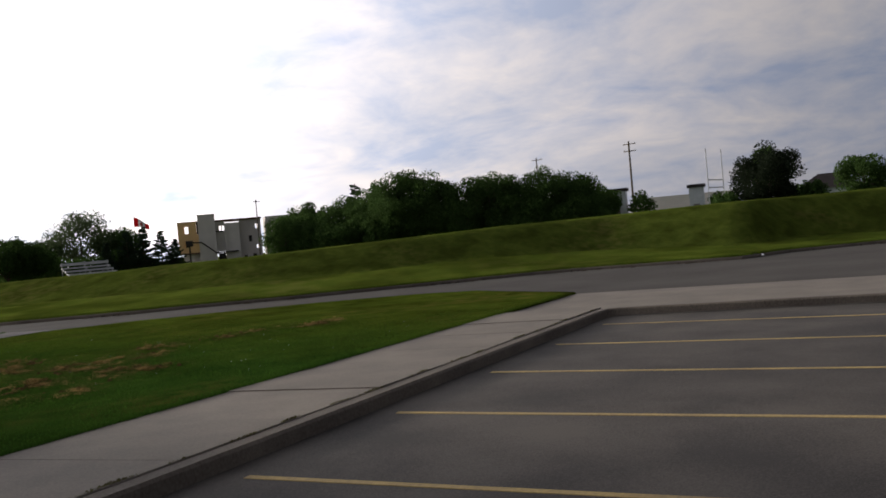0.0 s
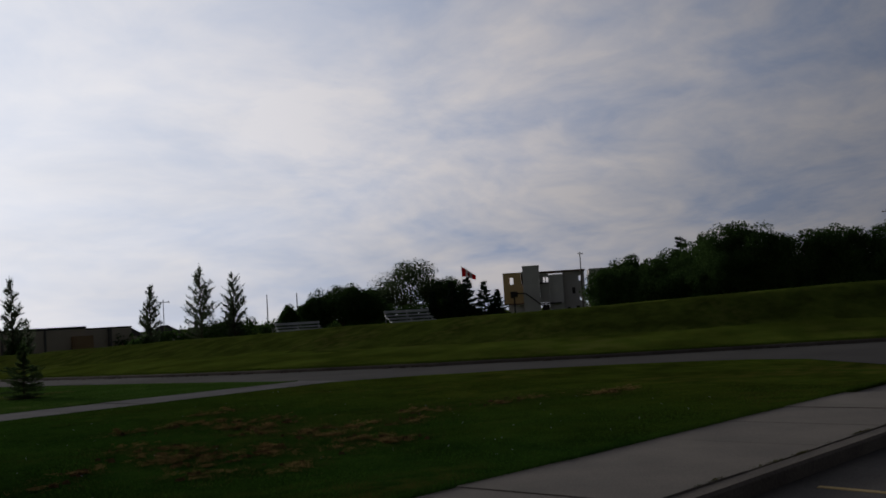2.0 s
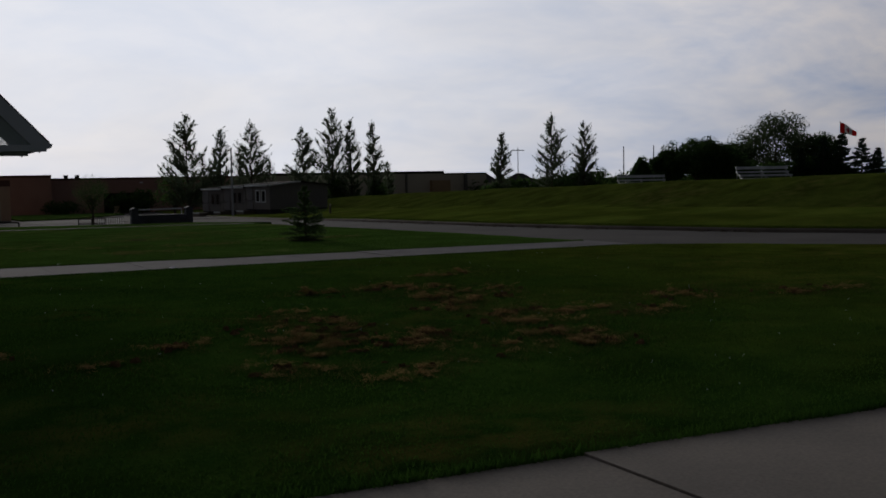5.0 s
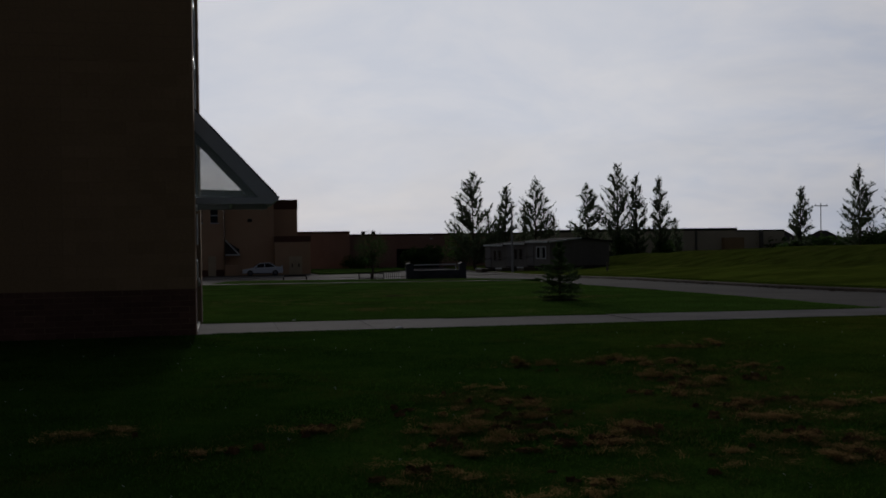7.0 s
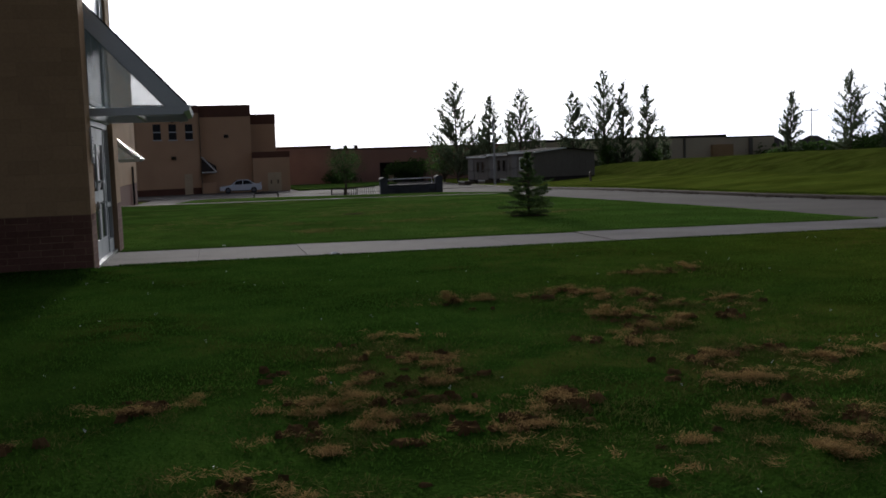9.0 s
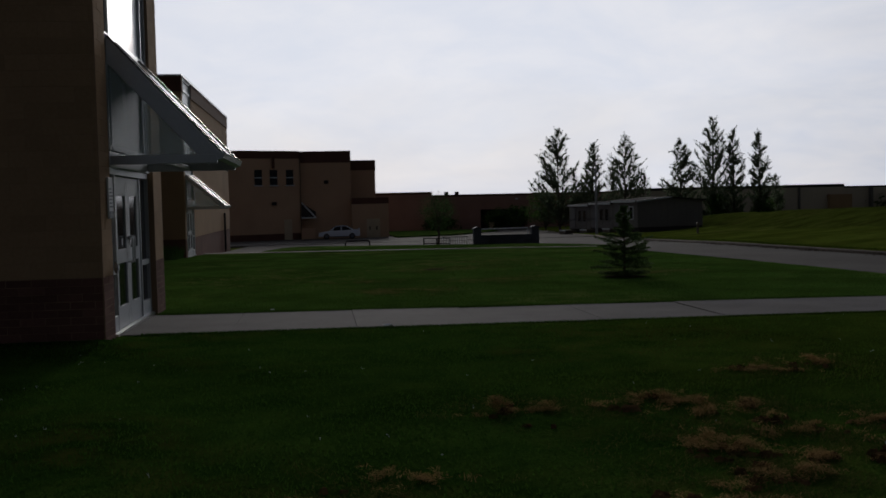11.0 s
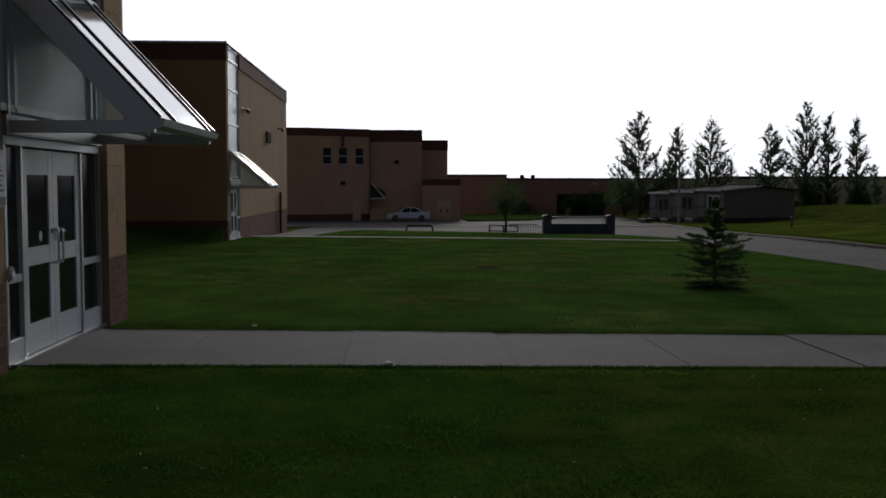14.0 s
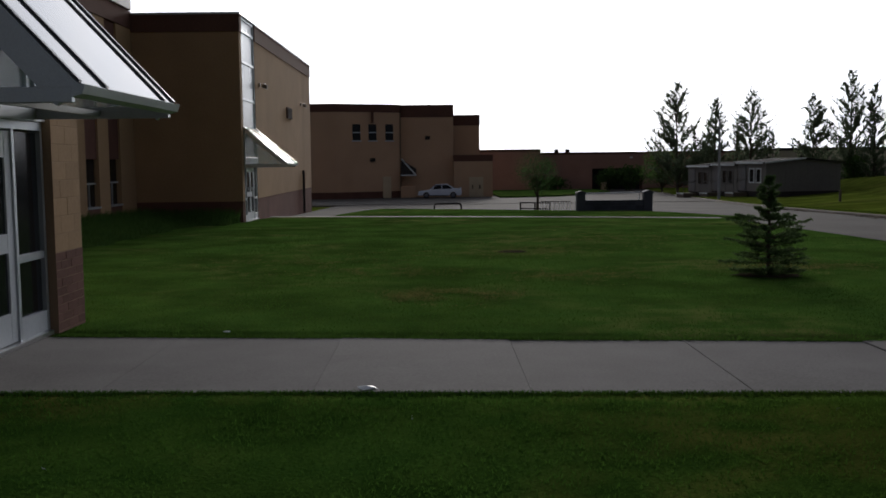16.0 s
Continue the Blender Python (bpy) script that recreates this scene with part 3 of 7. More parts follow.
def build_lawn_south():
    """Lawn south of the door path: columns in x, from the pavement to the wall or the path."""
    xs = np.unique(np.concatenate([np.linspace(-60, -10, 26), np.linspace(-10, 0, 26), np.linspace(0.02, 21, 64)]))
    s = Shape()
    rows = 40
    for x in xs:
        lo = pave_north(x)
        if x > 17.2:
            lo = lerp(x, (17.2, 17.9, 20.75, 21), (pave_north(17.2), -17.8, -14.3, -12.6))
        hi = -3.75 if x <= 0.01 else path_south(x)
        if x > 14.0:
            hi = min(hi, lerp(x, (14.0, 14.9, 16.2, 19.0, 20.85, 21), (path_south(14.0), -3.6, -4.6, -8.0, -11.6, -12.6)))
        for k in range(rows + 1):
            y = lo + (hi - lo) * k / rows
            s.v.append((x, y, level(y) + float(bank(x, y)) + 0.012 * noise.noise(Vector((x * 0.8, y * 0.8, 0)))))
    w = rows + 1
    for i in range(len(xs) - 1):
        for k in range(rows):
            a = i * w + k
            s.f.append((a, a + w, a + w + 1, a + 1))
    n = len(xs)
    rim = [i * w for i in range(n)] + [(n - 1) * w + k for k in range(1, w)] + [i * w + rows for i in range(n - 2, -1, -1)] + [k for k in range(rows - 1, 0, -1)]
    k0 = len(s.v)
    for r in rim:
        x, y, z = s.v[r]
        s.v.append((x, y, z - 0.3))
    m = len(rim)
    for i in range(m):
        s.f.append((rim[i], rim[(i + 1) % m], k0 + (i + 1) % m, k0 + i))
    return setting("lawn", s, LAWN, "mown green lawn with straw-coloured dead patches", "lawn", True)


def walk_line(x):
    """South edge of the narrow far walk."""
    return lerp(x, (-3, 3.2, 9.9, 14.4), (31.2, 29.2, 26.4, 24.4))


def build_lawn_north():
    """Lawn between the door path and the narrow far walk."""
    xs = np.unique(np.concatenate([np.linspace(-6.7, 0, 14), np.linspace(0.02, 14.6, 40)]))
    s = Shape()
    rows = 50
    for x in xs:
        lo = 1.0 if x <= 0.01 else path_north(x)
        hi = 25.9 if x < -2.8 else walk_line(x)
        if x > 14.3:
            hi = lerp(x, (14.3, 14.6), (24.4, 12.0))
        for k in range(rows + 1):
            y = lo + (hi - lo) * k / rows
            s.v.append((x, y, level(y) + 0.012 * noise.noise(Vector((x * 0.8, y * 0.8, 5)))))
    w = rows + 1
    for i in range(len(xs) - 1):
        for k in range(rows):
            a = i * w + k
            s.f.append((a, a + w, a + w + 1, a + 1))
    n = len(xs)
    rim = [i * w for i in range(n)] + [(n - 1) * w + k for k in range(1, w)] + [i * w + rows for i in range(n - 2, -1, -1)] + [k for k in range(rows - 1, 0, -1)]
    k0 = len(s.v)
    for r in rim:
        x, y, z = s.v[r]
        s.v.append((x, y, z - 0.3))
    m = len(rim)
    for i in range(m):
        s.f.append((rim[i], rim[(i + 1) % m], k0 + (i + 1) % m, k0 + i))
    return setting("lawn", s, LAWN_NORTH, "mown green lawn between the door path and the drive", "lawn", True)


def build_strip(name, xs, lo, hi, lift, mat, label, category, skirt=0.3, rows=4):
    s = Shape()
    for x in xs:
        a, b = lo(x), hi(x)
        for k in range(rows + 1):
            y = a + (b - a) * k / rows
            s.v.append((x, y, level(y) + lift))
    w, n = rows + 1, len(xs)
    for i in range(n - 1):
        for k in range(rows):
            a = i * w + k
            s.f.append((a, a + w, a + w + 1, a + 1))
    rim = [i * w for i in range(n)] + [(n - 1) * w + k for k in range(1, w)] + [i * w + rows for i in range(n - 2, -1, -1)] + [k for k in range(rows - 1, 0, -1)]
    k0 = len(s.v)
    for r in rim:
        x, y, z = s.v[r]
        s.v.append((x, y, z - skirt))
    m = len(rim)
    for i in range(m):
        s.f.append((rim[i], rim[(i + 1) % m], k0 + (i + 1) % m, k0 + i))
    return setting(name, s, mat, label, category)


build_lawn_south()
build_lawn_north()
build_strip("far_walk", np.linspace(-2.8, 14.2, 20), walk_line, lambda x: walk_line(x) + lerp(x, (0, 14.2), (1.0, 0.5)), 0.015, CONCRETE, "narrow concrete walk along the far lawn edge", "pavement")
build_strip("verge", np.linspace(-0.1, 15.2, 24), lambda x: walk_line(x) + lerp(x, (0, 14.2), (1.0, 0.5)), lambda x: lerp(x, (-0.1, 0.5, 1.4, 3.1, 6.1, 8.8, 11.3, 13.6, 14.2, 14.8, 15.2), (33.0, 40.0, 43.5, 42.0, 39.4, 36.9, 34.9, 33.2, 29.6, 27.0, 25.0)), 0.03, LAWN_NORTH, "strip of mown grass before the drive", "lawn")
build_strip("verge", np.linspace(10.3, 24.3, 10), lambda x: lerp(x, (10.3, 17.0, 24.3), (85.0, 90.0, 106.0)), lambda x: 117.9, 0.03, LAWN_NORTH, "patch of mown grass before the rear brick wing", "lawn")


def kerb(name, pts, width, height, label, mat=None, side=1):
    """A kerb swept along ground points; its top stands at lawn level plus height."""
    s = Shape()
    prof = [(0, -0.35), (0, height - 0.02), (0.025, height), (width - 0.03, height), (width, height - 0.03), (width + 0.02, -0.35)]
    n = len(pts)
    for i, p in enumerate(pts):
        a, b = Vector(pts[max(i - 1, 0)]), Vector(pts[min(i + 1, n - 1)])
        d = (b - a).normalized()
        nrm = Vector((d.y, -d.x)) * side
        for o, h in prof:
            s.v.append((p[0] + nrm.x * o, p[1] + nrm.y * o, level(p[1]) + h))
    w = len(prof)
    for i in range(n - 1):
        for k in range(w - 1):
            a = i * w + k
            s.f.append((a, a + 1, a + w + 1, a + w))
    s.f.append(tuple(range(w)))
    s.f.append(tuple((n - 1) * w + k for k in range(w)))
    return setting(name, s, mat or KERB, label, "kerb")


kerb("kerb", [(x, pave_south(x)) for x in np.linspace(-40, 11.05, 30)] + [(11.70, -20.30), (11.95, -20.55), (12.05, -21.0)] + [(12.05, y) for y in np.linspace(-21.5, -70, 14)], 0.24, 0.0,
     "weathered concrete kerb round the parking lot")
kerb("kerb", [(far_edge(y), y) for y in np.linspace(-60, 100, 100)], 0.10, -0.03, "low worn kerb along the berm side of the road", None, -1)


def slabs(name, x0, x1, pitch, lo, hi, lift, label, seed, mat):
    """Concrete slabs laid side by side with open joints, each one a piece of its own."""
    root = thing(name, (x0, (lo(x0) + hi(x0)) / 2, level(lo(x0))), label, "pavement", kind="structure")
    inv = root.matrix_world.inverted()
    rng = random.Random(seed)
    x = x0
    while x < x1 - 0.1:
        e = min(x + pitch, x1)
        a, b = max(x, x0) + 0.002, e - 0.002
        s = Shape()
        t = lift + rng.uniform(-0.006, 0.006)
        tilt = rng.uniform(-0.005, 0.005)
        pts = [(a, lo(a)), (b, lo(b)), (b, hi(b)), (a, hi(a))]
        c = 0.003
        cx, cy = sum(p[0] for p in pts) / 4, sum(p[1] for p in pts) / 4
        ring = lambda d, dz: [inv @ Vector((p[0] + (cx - p[0]) / abs(cx - p[0] or 1) * d, p[1] + (cy - p[1]) / abs(cy - p[1] or 1) * d, level(p[1]) + dz + tilt * (p[0] - cx))) for p in pts]
        v = ring(0, -0.25) + ring(0, t - c) + ring(c, t)
        f = [(8, 9, 10, 11)]
        for k in range(2):
            for i in range(4):
                j = (i + 1) % 4
                f.append((4 * k + i, 4 * k + j, 4 * k + 4 + j, 4 * k + 4 + i))
        s.add(v, f)
        part("slab", s, mat, root)
        x = e
    return root


slabs("door_path", -0.24, 14.5, 1.71, path_south, path_north, 0.012, "grey concrete slab path leading to the school door", 3, PATH_CONCRETE)
slabs("pavement", -40.2, 12.05, 1.85, pave_south, pave_north, 0.012, "pale concrete slab pavement beside the parking lot kerb", 4, CONCRETE)
build_strip("apron", np.linspace(12.07, 17.1, 12), lambda x: -70, pave_north, -0.03, CONCRETE, "wide pale concrete apron beyond the lot kerb", "pavement", 0.3, 30)

# worn yellow stall lines
for k in range(-7, 4):
    x = 1.62 + 2.86 * k
    s = Shape()
    y1 = -20.15 - 0.05 * (x + 1.6)
    v = []
    for z in (-0.18, -0.155):
        v += [(x - 0.05, y1, z), (x + 0.05, y1, z), (x + 0.05 - 0.6, y1 - 5.3, z), (x - 0.05 - 0.6, y1 - 5.3, z)]
    s.add(v, [(3, 2, 1, 0), (4, 5, 6, 7), (0, 1, 5, 4), (1, 2, 6, 5), (2, 3, 7, 6), (3, 0, 4, 7)])
    part("stall_line", s, PAINT, lot)

# dirt and weeds gathered along the kerb joint
rng = random.Random(11)
s = Shape()
for i in range(9000):
    x = rng.uniform(-12, 11.4)
    if noise.noise(Vector((x * 1.6, 4.0, 0.0))) + 0.08 < rng.uniform(0, 0.6):
        continue
    y = pave_south(x) + rng.gauss(0.0, 0.014) + 0.02 * math.sin(x * 2.1)
    r = rng.uniform(0.006, 0.022) * (0.5 + abs(math.sin(x * 3.7)))
    z = 0.012
    a = rng.uniform(0, 6.28)
    h = rng.uniform(0.003, 0.016) * (0.4 + abs(math.sin(x * 3.7)))
    s.add([(x + r * math.cos(a), y + 0.5 * r * math.sin(a), z), (x - r * math.cos(a), y - 0.5 * r * math.sin(a), z), (x + 0.3 * r, y + 0.3 * r, z + h)], [(0, 1, 2)])
tagged(part("kerb_weeds", s, WEEDS), "dark weeds and dirt in the kerb joint", "weeds", kind="stuff")
# ================= the school =================
# ---- entrance wing ----
W_TOP = 7.35
wing = thing("school_entrance_wing", (-3, -1.2, 0), "tan masonry school wing with reddish brick base and glazed entrance", "building")


FACE = 0.06     # the piers stand proud of the door screen


def at_wing(sh):
    m = wing.matrix_world.inverted() @ Matrix.Translation((FACE, 0, 0))
    sh.v = [tuple(m @ Vector(p)) for p in sh.v]
    return sh


S_FACE, N_FACE, RECESS = -3.68, 1.10, -0.22
GL0, GL1 = -3.06, 0.27      # glazed bay
BASE_H = 0.86
# backing walls: mortar cores behind the laid blocks
part("south_wall", at_wing(Shape().box(-40, -0.006, S_FACE + 0.006, S_FACE + 0.35, -0.3, W_TOP - 0.5)), MORTAR, wing)
part("pier", at_wing(Shape().box(-0.45, -0.006, S_FACE + 0.352, GL0, -0.3, W_TOP - 0.5)), MORTAR, wing)
part("pier", at_wing(Shape().box(-0.45, -0.006, GL1, N_FACE - 0.012, -0.3, W_TOP - 0.5)), MORTAR, wing)
part("north_wall", at_wing(Shape().box(-6.85, -0.46, N_FACE - 0.35, N_FACE - 0.014, -0.3, W_TOP - 0.5)), TAN, wing)
part("parapet", at_wing(Shape().box(-40, 0.02, S_FACE - 0.02, N_FACE + 0.02, W_TOP - 0.5, W_TOP, c=0.02)), COPING, wing)
part("roof", at_wing(Shape().box(-40, -0.5, S_FACE + 0.36, N_FACE - 0.36, W_TOP - 0.62, W_TOP - 0.52)), ROOF_DARK, wing)
# curtain wall above the door bay
part("lintel", at_wing(Shape().box(-0.40, -0.06, GL0 + 0.002, GL1 - 0.002, 6.3, W_TOP - 0.502)), TAN, wing)


def glazing(root, conv, y0, y1, x, rows, cols, mat_of, thick=0.06, deep=0.10, frame_mat=None):
    """A metal-framed glazed screen in a plane of constant x. rows: heights of the bars, cols: places of the posts."""
    frame_mat = frame_mat or ALU
    for y in cols:
        part("mullion", conv(Shape().box(x - deep, x, y - thick / 2, y + thick / 2, rows[0], rows[-1], c=0.004)), frame_mat, root)
    for j in range(len(cols) - 1):
        a, b = cols[j] + thick / 2, cols[j + 1] - thick / 2
        for z in rows:
            part("transom", conv(Shape().box(x - deep + 0.004, x - 0.004, a, b, z - thick / 2, z + thick / 2)), frame_mat, root)
        for i in range(len(rows) - 1):
            part("pane", conv(Shape().box(x - deep / 2 - 0.012, x - deep / 2 + 0.012, a - 0.01, b + 0.01, rows[i] + thick / 2 - 0.01, rows[i + 1] - thick / 2 + 0.01)), mat_of(i, j), root)


glazing(wing, at_wing, GL0, GL1, -0.05, [2.52, 3.98, 5.1, 6.28], [GL0 + 0.035, -2.55, -0.15, GL1 - 0.035], lambda i, j: SPANDREL if (i != 1 or j == 1) else DARK_GLASS, 0.07)


# ---- the double door with side lights ----
def double_door(at, label, scale=1.0):
    door = thing("entrance_door", at, label, "door", kind="structure")
    s = scale
    fw = 0.055
    y = [0.0, 0.49, 1.40, 2.29, 3.06]     # side light, leaf, leaf, side light
    h, hd = 2.13, 2.24
    # frame
    for a in (0.0, y[1] - fw, y[3], y[4] - fw):
        part("jamb", Shape().box(-0.10, 0.02, a, a + fw, 0.0, hd, c=0.004), ALU, door)
    part("head", Shape().box(-0.10, 0.022, fw + 0.001, y[4] - fw - 0.001, h + 0.02, hd, c=0.004), ALU, door)
    part("transom_bar", Shape().box(-0.11, 0.06, -0.0, y[4], hd + 0.002, hd + 0.20, c=0.006), ALU, door)
    part("threshold", Shape().box(-0.12, 0.08, fw, y[4] - fw, -0.02, 0.022), STEEL, door)
    # side lights: two panes with a bar between, on a metal kick panel
    for a, b in ((fw, y[1] - fw), (y[3] + fw, y[4] - fw)):
        part("sidelight_pane", Shape().box(-0.045, -0.03, a, b, 0.24, 0.80), DARK_GLASS, door)
        part("sidelight_pane", Shape().box(-0.045, -0.03, a, b, 0.88, h), DARK_GLASS, door)
        part("sidelight_bar", Shape().box(-0.08, 0.01, a, b, 0.80, 0.88, c=0.004), ALU, door)
        part("kick_panel", Shape().box(-0.08, 0.015, a, b, 0.02, 0.24, c=0.004), WHITE_METAL, door)
    # leaves
    for k, (a, b) in enumerate(((y[1] + 0.004, y[2] - 0.003), (y[2] + 0.003, y[3] - 0.004))):
        leaf = part("door_leaf", Shape().box(-0.05, 0.0, a, a + 0.14, 0.03, h), WHITE_METAL, door)
        part("stile", Shape().box(-0.05, 0.0, b - 0.14, b, 0.03, h, c=0.003), WHITE_METAL, leaf)
        for z0, z1 in ((0.03, 0.33), (0.93, 1.12), (h - 0.26, h)):
            part("rail", Shape().box(-0.049, -0.001, a + 0.141, b - 0.141, z0, z1), WHITE_METAL, leaf)
        for z0, z1 in ((0.33, 0.93), (1.12, h - 0.26)):
            part("pane", Shape().box(-0.032, -0.020, a + 0.135, b - 0.135, z0 - 0.005, z1 + 0.005), DARK_GLASS, leaf)
        inner = b - 0.07 if k == 0 else a + 0.07
        part("pull_handle", Shape().tube([(0.0, inner, 0.92), (0.07, inner, 0.92), (0.075, inner, 0.95), (0.075, inner, 1.25), (0.07, inner, 1.28), (0.0, inner, 1.28)], 0.014, 8), STEEL, leaf, "chrome pull handle")
        part("push_bar", Shape().tube([(0.0, inner, 1.26), (0.055, inner - (0.12 if k == 0 else -0.12), 1.26), (0.055, inner - (0.12 if k == 0 else -0.12), 1.24)], 0.011, 6), STEEL, leaf)
    part("lock_plate", Shape().box(-0.001, 0.012, y[2] + 0.045, y[2] + 0.15, 1.16, 1.30, c=0.003), SIGN_WHITE, door)
    part("sticker", Shape().prism([(0.05 * math.cos(t * 0.7854) + y[1] + 0.26 + 0.3, 0.06 * math.sin(t * 0.7854) + 1.22) for t in range(8)], "x", -0.0195, -0.018), SIGN_WHITE, door)
    return door


door = double_door((-0.05, -2.81, 0.015), "white metal double door with dark glass and side lights")


CANOPY_ROOF = material("sloped_roof_glass", (0.10, 0.115, 0.12), (0.08, 0.09, 0.095), rough=0.04, grain=2, blotch=0.6, spec=0.9)
BAR_DARK = material("dark_anodised_bar", (0.05, 0.052, 0.056), (0.035, 0.037, 0.04), rough=0.35, metal=0.4)


# ---- glazed lean-to canopy over the door ----
def canopy(at, length, reach, rise, label, bars=(0.0, 0.23, 0.87, 1.0), deep=0.24):
    """Sloping glazed canopy: wall at x = 0, front edge at x = reach, from y = 0 to y = length, its base at z = 0."""
    c = thing("entrance_canopy", at, label, "canopy")
    slope = math.atan2(rise - 0.12, reach)
    nrm = Vector((math.sin(slope), 0, math.cos(slope)))
    a, b = Vector((0.02, 0, rise)), Vector((reach, 0, 0.12))
    t = 0.09
    ys = [0.04 + (length - 0.08) * f for f in bars]
    for k, y in enumerate(ys):
        w = 0.035
        t = deep if k in (0, len(ys) - 1) else 0.09
        rafter = Shape()
        p = [(a.x, a.z), (b.x, b.z), (b.x - nrm.x * t, b.z - nrm.z * t), (a.x, a.z - t / math.cos(slope))]
        rafter.prism(p, "y", y - w, y + w)
        part("rafter", rafter, ALU, c)
        cap = Shape()
        p = [(a.x, a.z + 0.035), (b.x + 0.01, b.z + 0.03), (b.x, b.z + 0.012), (a.x, a.z + 0.012)]
        cap.prism(p, "y", y - 0.03, y + 0.03)
        part("glazing_bar", cap, BAR_DARK, c)
    for k in range(len(ys) - 1):
        y0, y1 = ys[k] + 0.03, ys[k + 1] - 0.03
        pn = Shape()
        p = [(a.x, a.z + 0.012), (b.x, b.z + 0.012), (b.x - nrm.x * 0.012, b.z + 0.012 - nrm.z * 0.012), (a.x, a.z - 0.002)]
        pn.prism(p, "y", y0, y1)
        part("roof_pane", pn, CANOPY_ROOF, c)
    # front gutter, base ring and wall plate
    part("gutter", Shape().prism([(reach - 0.05, 0.02), (reach + 0.03, 0.045), (reach + 0.055, 0.115), (reach - 0.02, 0.135), (reach - 0.05, 0.1)], "y", 0.0, length), ALU, c)
    for y in (0.0, length - 0.07):
        part("base_beam", Shape().box(0.0, reach - 0.052, y, y + 0.07, -0.02, 0.10, c=0.006), ALU, c)
    part("wall_plate", Shape().box(0.0, 0.05, 0.072, length - 0.072, -0.02, 0.10), ALU, c)
    part("soffit_bar", Shape().box(reach * 0.45, reach * 0.45 + 0.05, 0.072, length - 0.072, 0.0, 0.06), ALU, c)
    # glazed cheeks
    for y in (0.03, length - 0.04):
        ck = Shape()
        ck.prism([(0.02, 0.10), (reach - 0.16, 0.10), (0.02, rise - 0.16)], "y", y - 0.006, y + 0.006)
        part("cheek_pane", ck, CANOPY_GLASS, c)
        part("cheek_jamb", Shape().box(0.0, 0.04, y - 0.025, y + 0.025, 0.10, rise - 0.05), ALU, c)
    return c


canopy((-0.03, -2.76, 2.30), 2.84, 1.47, 1.68, "aluminium canopy with sloping glass over the school door")

# ---- stepped-back middle wall with narrow windows ----
mid = thing("school_middle_wing", (-9, 13, 0), "tan masonry school wall with narrow dark windows", "building")


def at_mid(sh):
    m = mid.matrix_world.inverted()
    sh.v = [tuple(m @ Vector(p)) for p in sh.v]
    return sh


MX = -6.7
win_y = [(4.2, 5.2), (6.6, 7.6), (11.0, 12.0), (13.4, 14.4), (20.75, 21.95), (23.0, 24.2)]
cuts = [1.12] + [v for w in win_y for v in w] + [25.88]
for k in range(0, len(cuts), 2):
    part("wall_bay", at_mid(Shape().box(MX - 0.35, MX, cuts[k], cuts[k + 1], -0.6, 6.6)), TAN, mid)
for a, b in win_y:
    part("wall_below", at_mid(Shape().box(MX - 0.34, MX - 0.02, a + 0.001, b - 0.001, -0.6, 0.42)), RUST, mid)
    part("wall_above", at_mid(Shape().box(MX - 0.34, MX - 0.06, a + 0.001, b - 0.001, 1.98, 6.6)), RUST, mid)
    win = part("window", at_mid(Shape().box(MX - 0.20, MX - 0.17, a, b, 0.42, 1.98)), DARK_GLASS, mid)
    part("sash_bar", at_mid(Shape().box(MX - 0.169, MX - 0.12, a, b, 1.17, 1.23)), ALU, win)
    part("sash_post", at_mid(Shape().box(MX - 0.169, MX - 0.125, (a + b) / 2 - 0.02, (a + b) / 2 + 0.02, 0.42, 1.16)), ALU, win)
    part("sill", at_mid(Shape().box(MX - 0.16, MX + 0.03, a, b, 0.40, 0.46)), ALU, win)
part("parapet", at_mid(Shape().box(MX - 0.4, MX + 0.03, 1.12, 25.88, 6.6, 7.25, c=0.02)), COPING, mid)
part("roof", at_mid(Shape().box(-40, MX - 0.36, 1.12, 25.88, 6.45, 6.6)), ROOF_DARK, mid)
PANEL_GREY = material("grey_roof_panel", (0.20, 0.20, 0.205), (0.15, 0.15, 0.155), rough=0.55, grain=6, blotch=0.6)
pent = thing("roof_plant_screen", (-9.25, 17, 6.6), "dull grey metal panels round the raised roof plant", "plant screen")
part("core", Shape().box(-2.6, 2.60, -7.5, 8.78, 0.66, 3.6), MORTAR, pent)
for r in range(2):
    for k in range(11):
        y0 = -7.5 + 1.48 * k
        part("panel", Shape().box(2.601, 2.64, y0 + 0.01, y0 + 1.47, 0.67 + 1.46 * r, 2.12 + 1.46 * r, c=0.008), PANEL_GREY, pent)
part("cap", Shape().box(-2.65, 2.68, -7.55, 8.78, 3.601, 3.70), ALU, pent)

# ---- second wing ----
wing2 = thing("school_second_wing", (-9, 36, level(36)), "two-storey tan masonry school wing with brown parapet", "building")


def at_w2(sh):
    m = wing2.matrix_world.inverted()
    sh.v = [tuple(m @ Vector(p)) for p in sh.v]
    return sh


BX, BS, BN, BT = -2.85, 25.9, 45.9, 7.12
part("south_wall", at_w2(Shape().box(-30, BX, BS, BS + 0.4, 0.42, 6.5)), TAN, wing2)
part("south_base", at_w2(Shape().box(-30, BX - 0.012, BS + 0.012, BS + 0.4, -0.9, 0.42)), RUST, wing2)
part("east_wall", at_w2(Shape().box(BX - 0.4, BX, 28.95, 42.3, 0.42, 6.5)), TAN, wing2)
part("east_wall", at_w2(Shape().box(BX - 0.4, BX, 43.2, BN, 0.42, 6.5)), TAN, wing2)
part("east_wall", at_w2(Shape().box(BX - 0.4, BX - 0.003, 42.3, 43.2, 1.3, 6.49)), TAN, wing2)
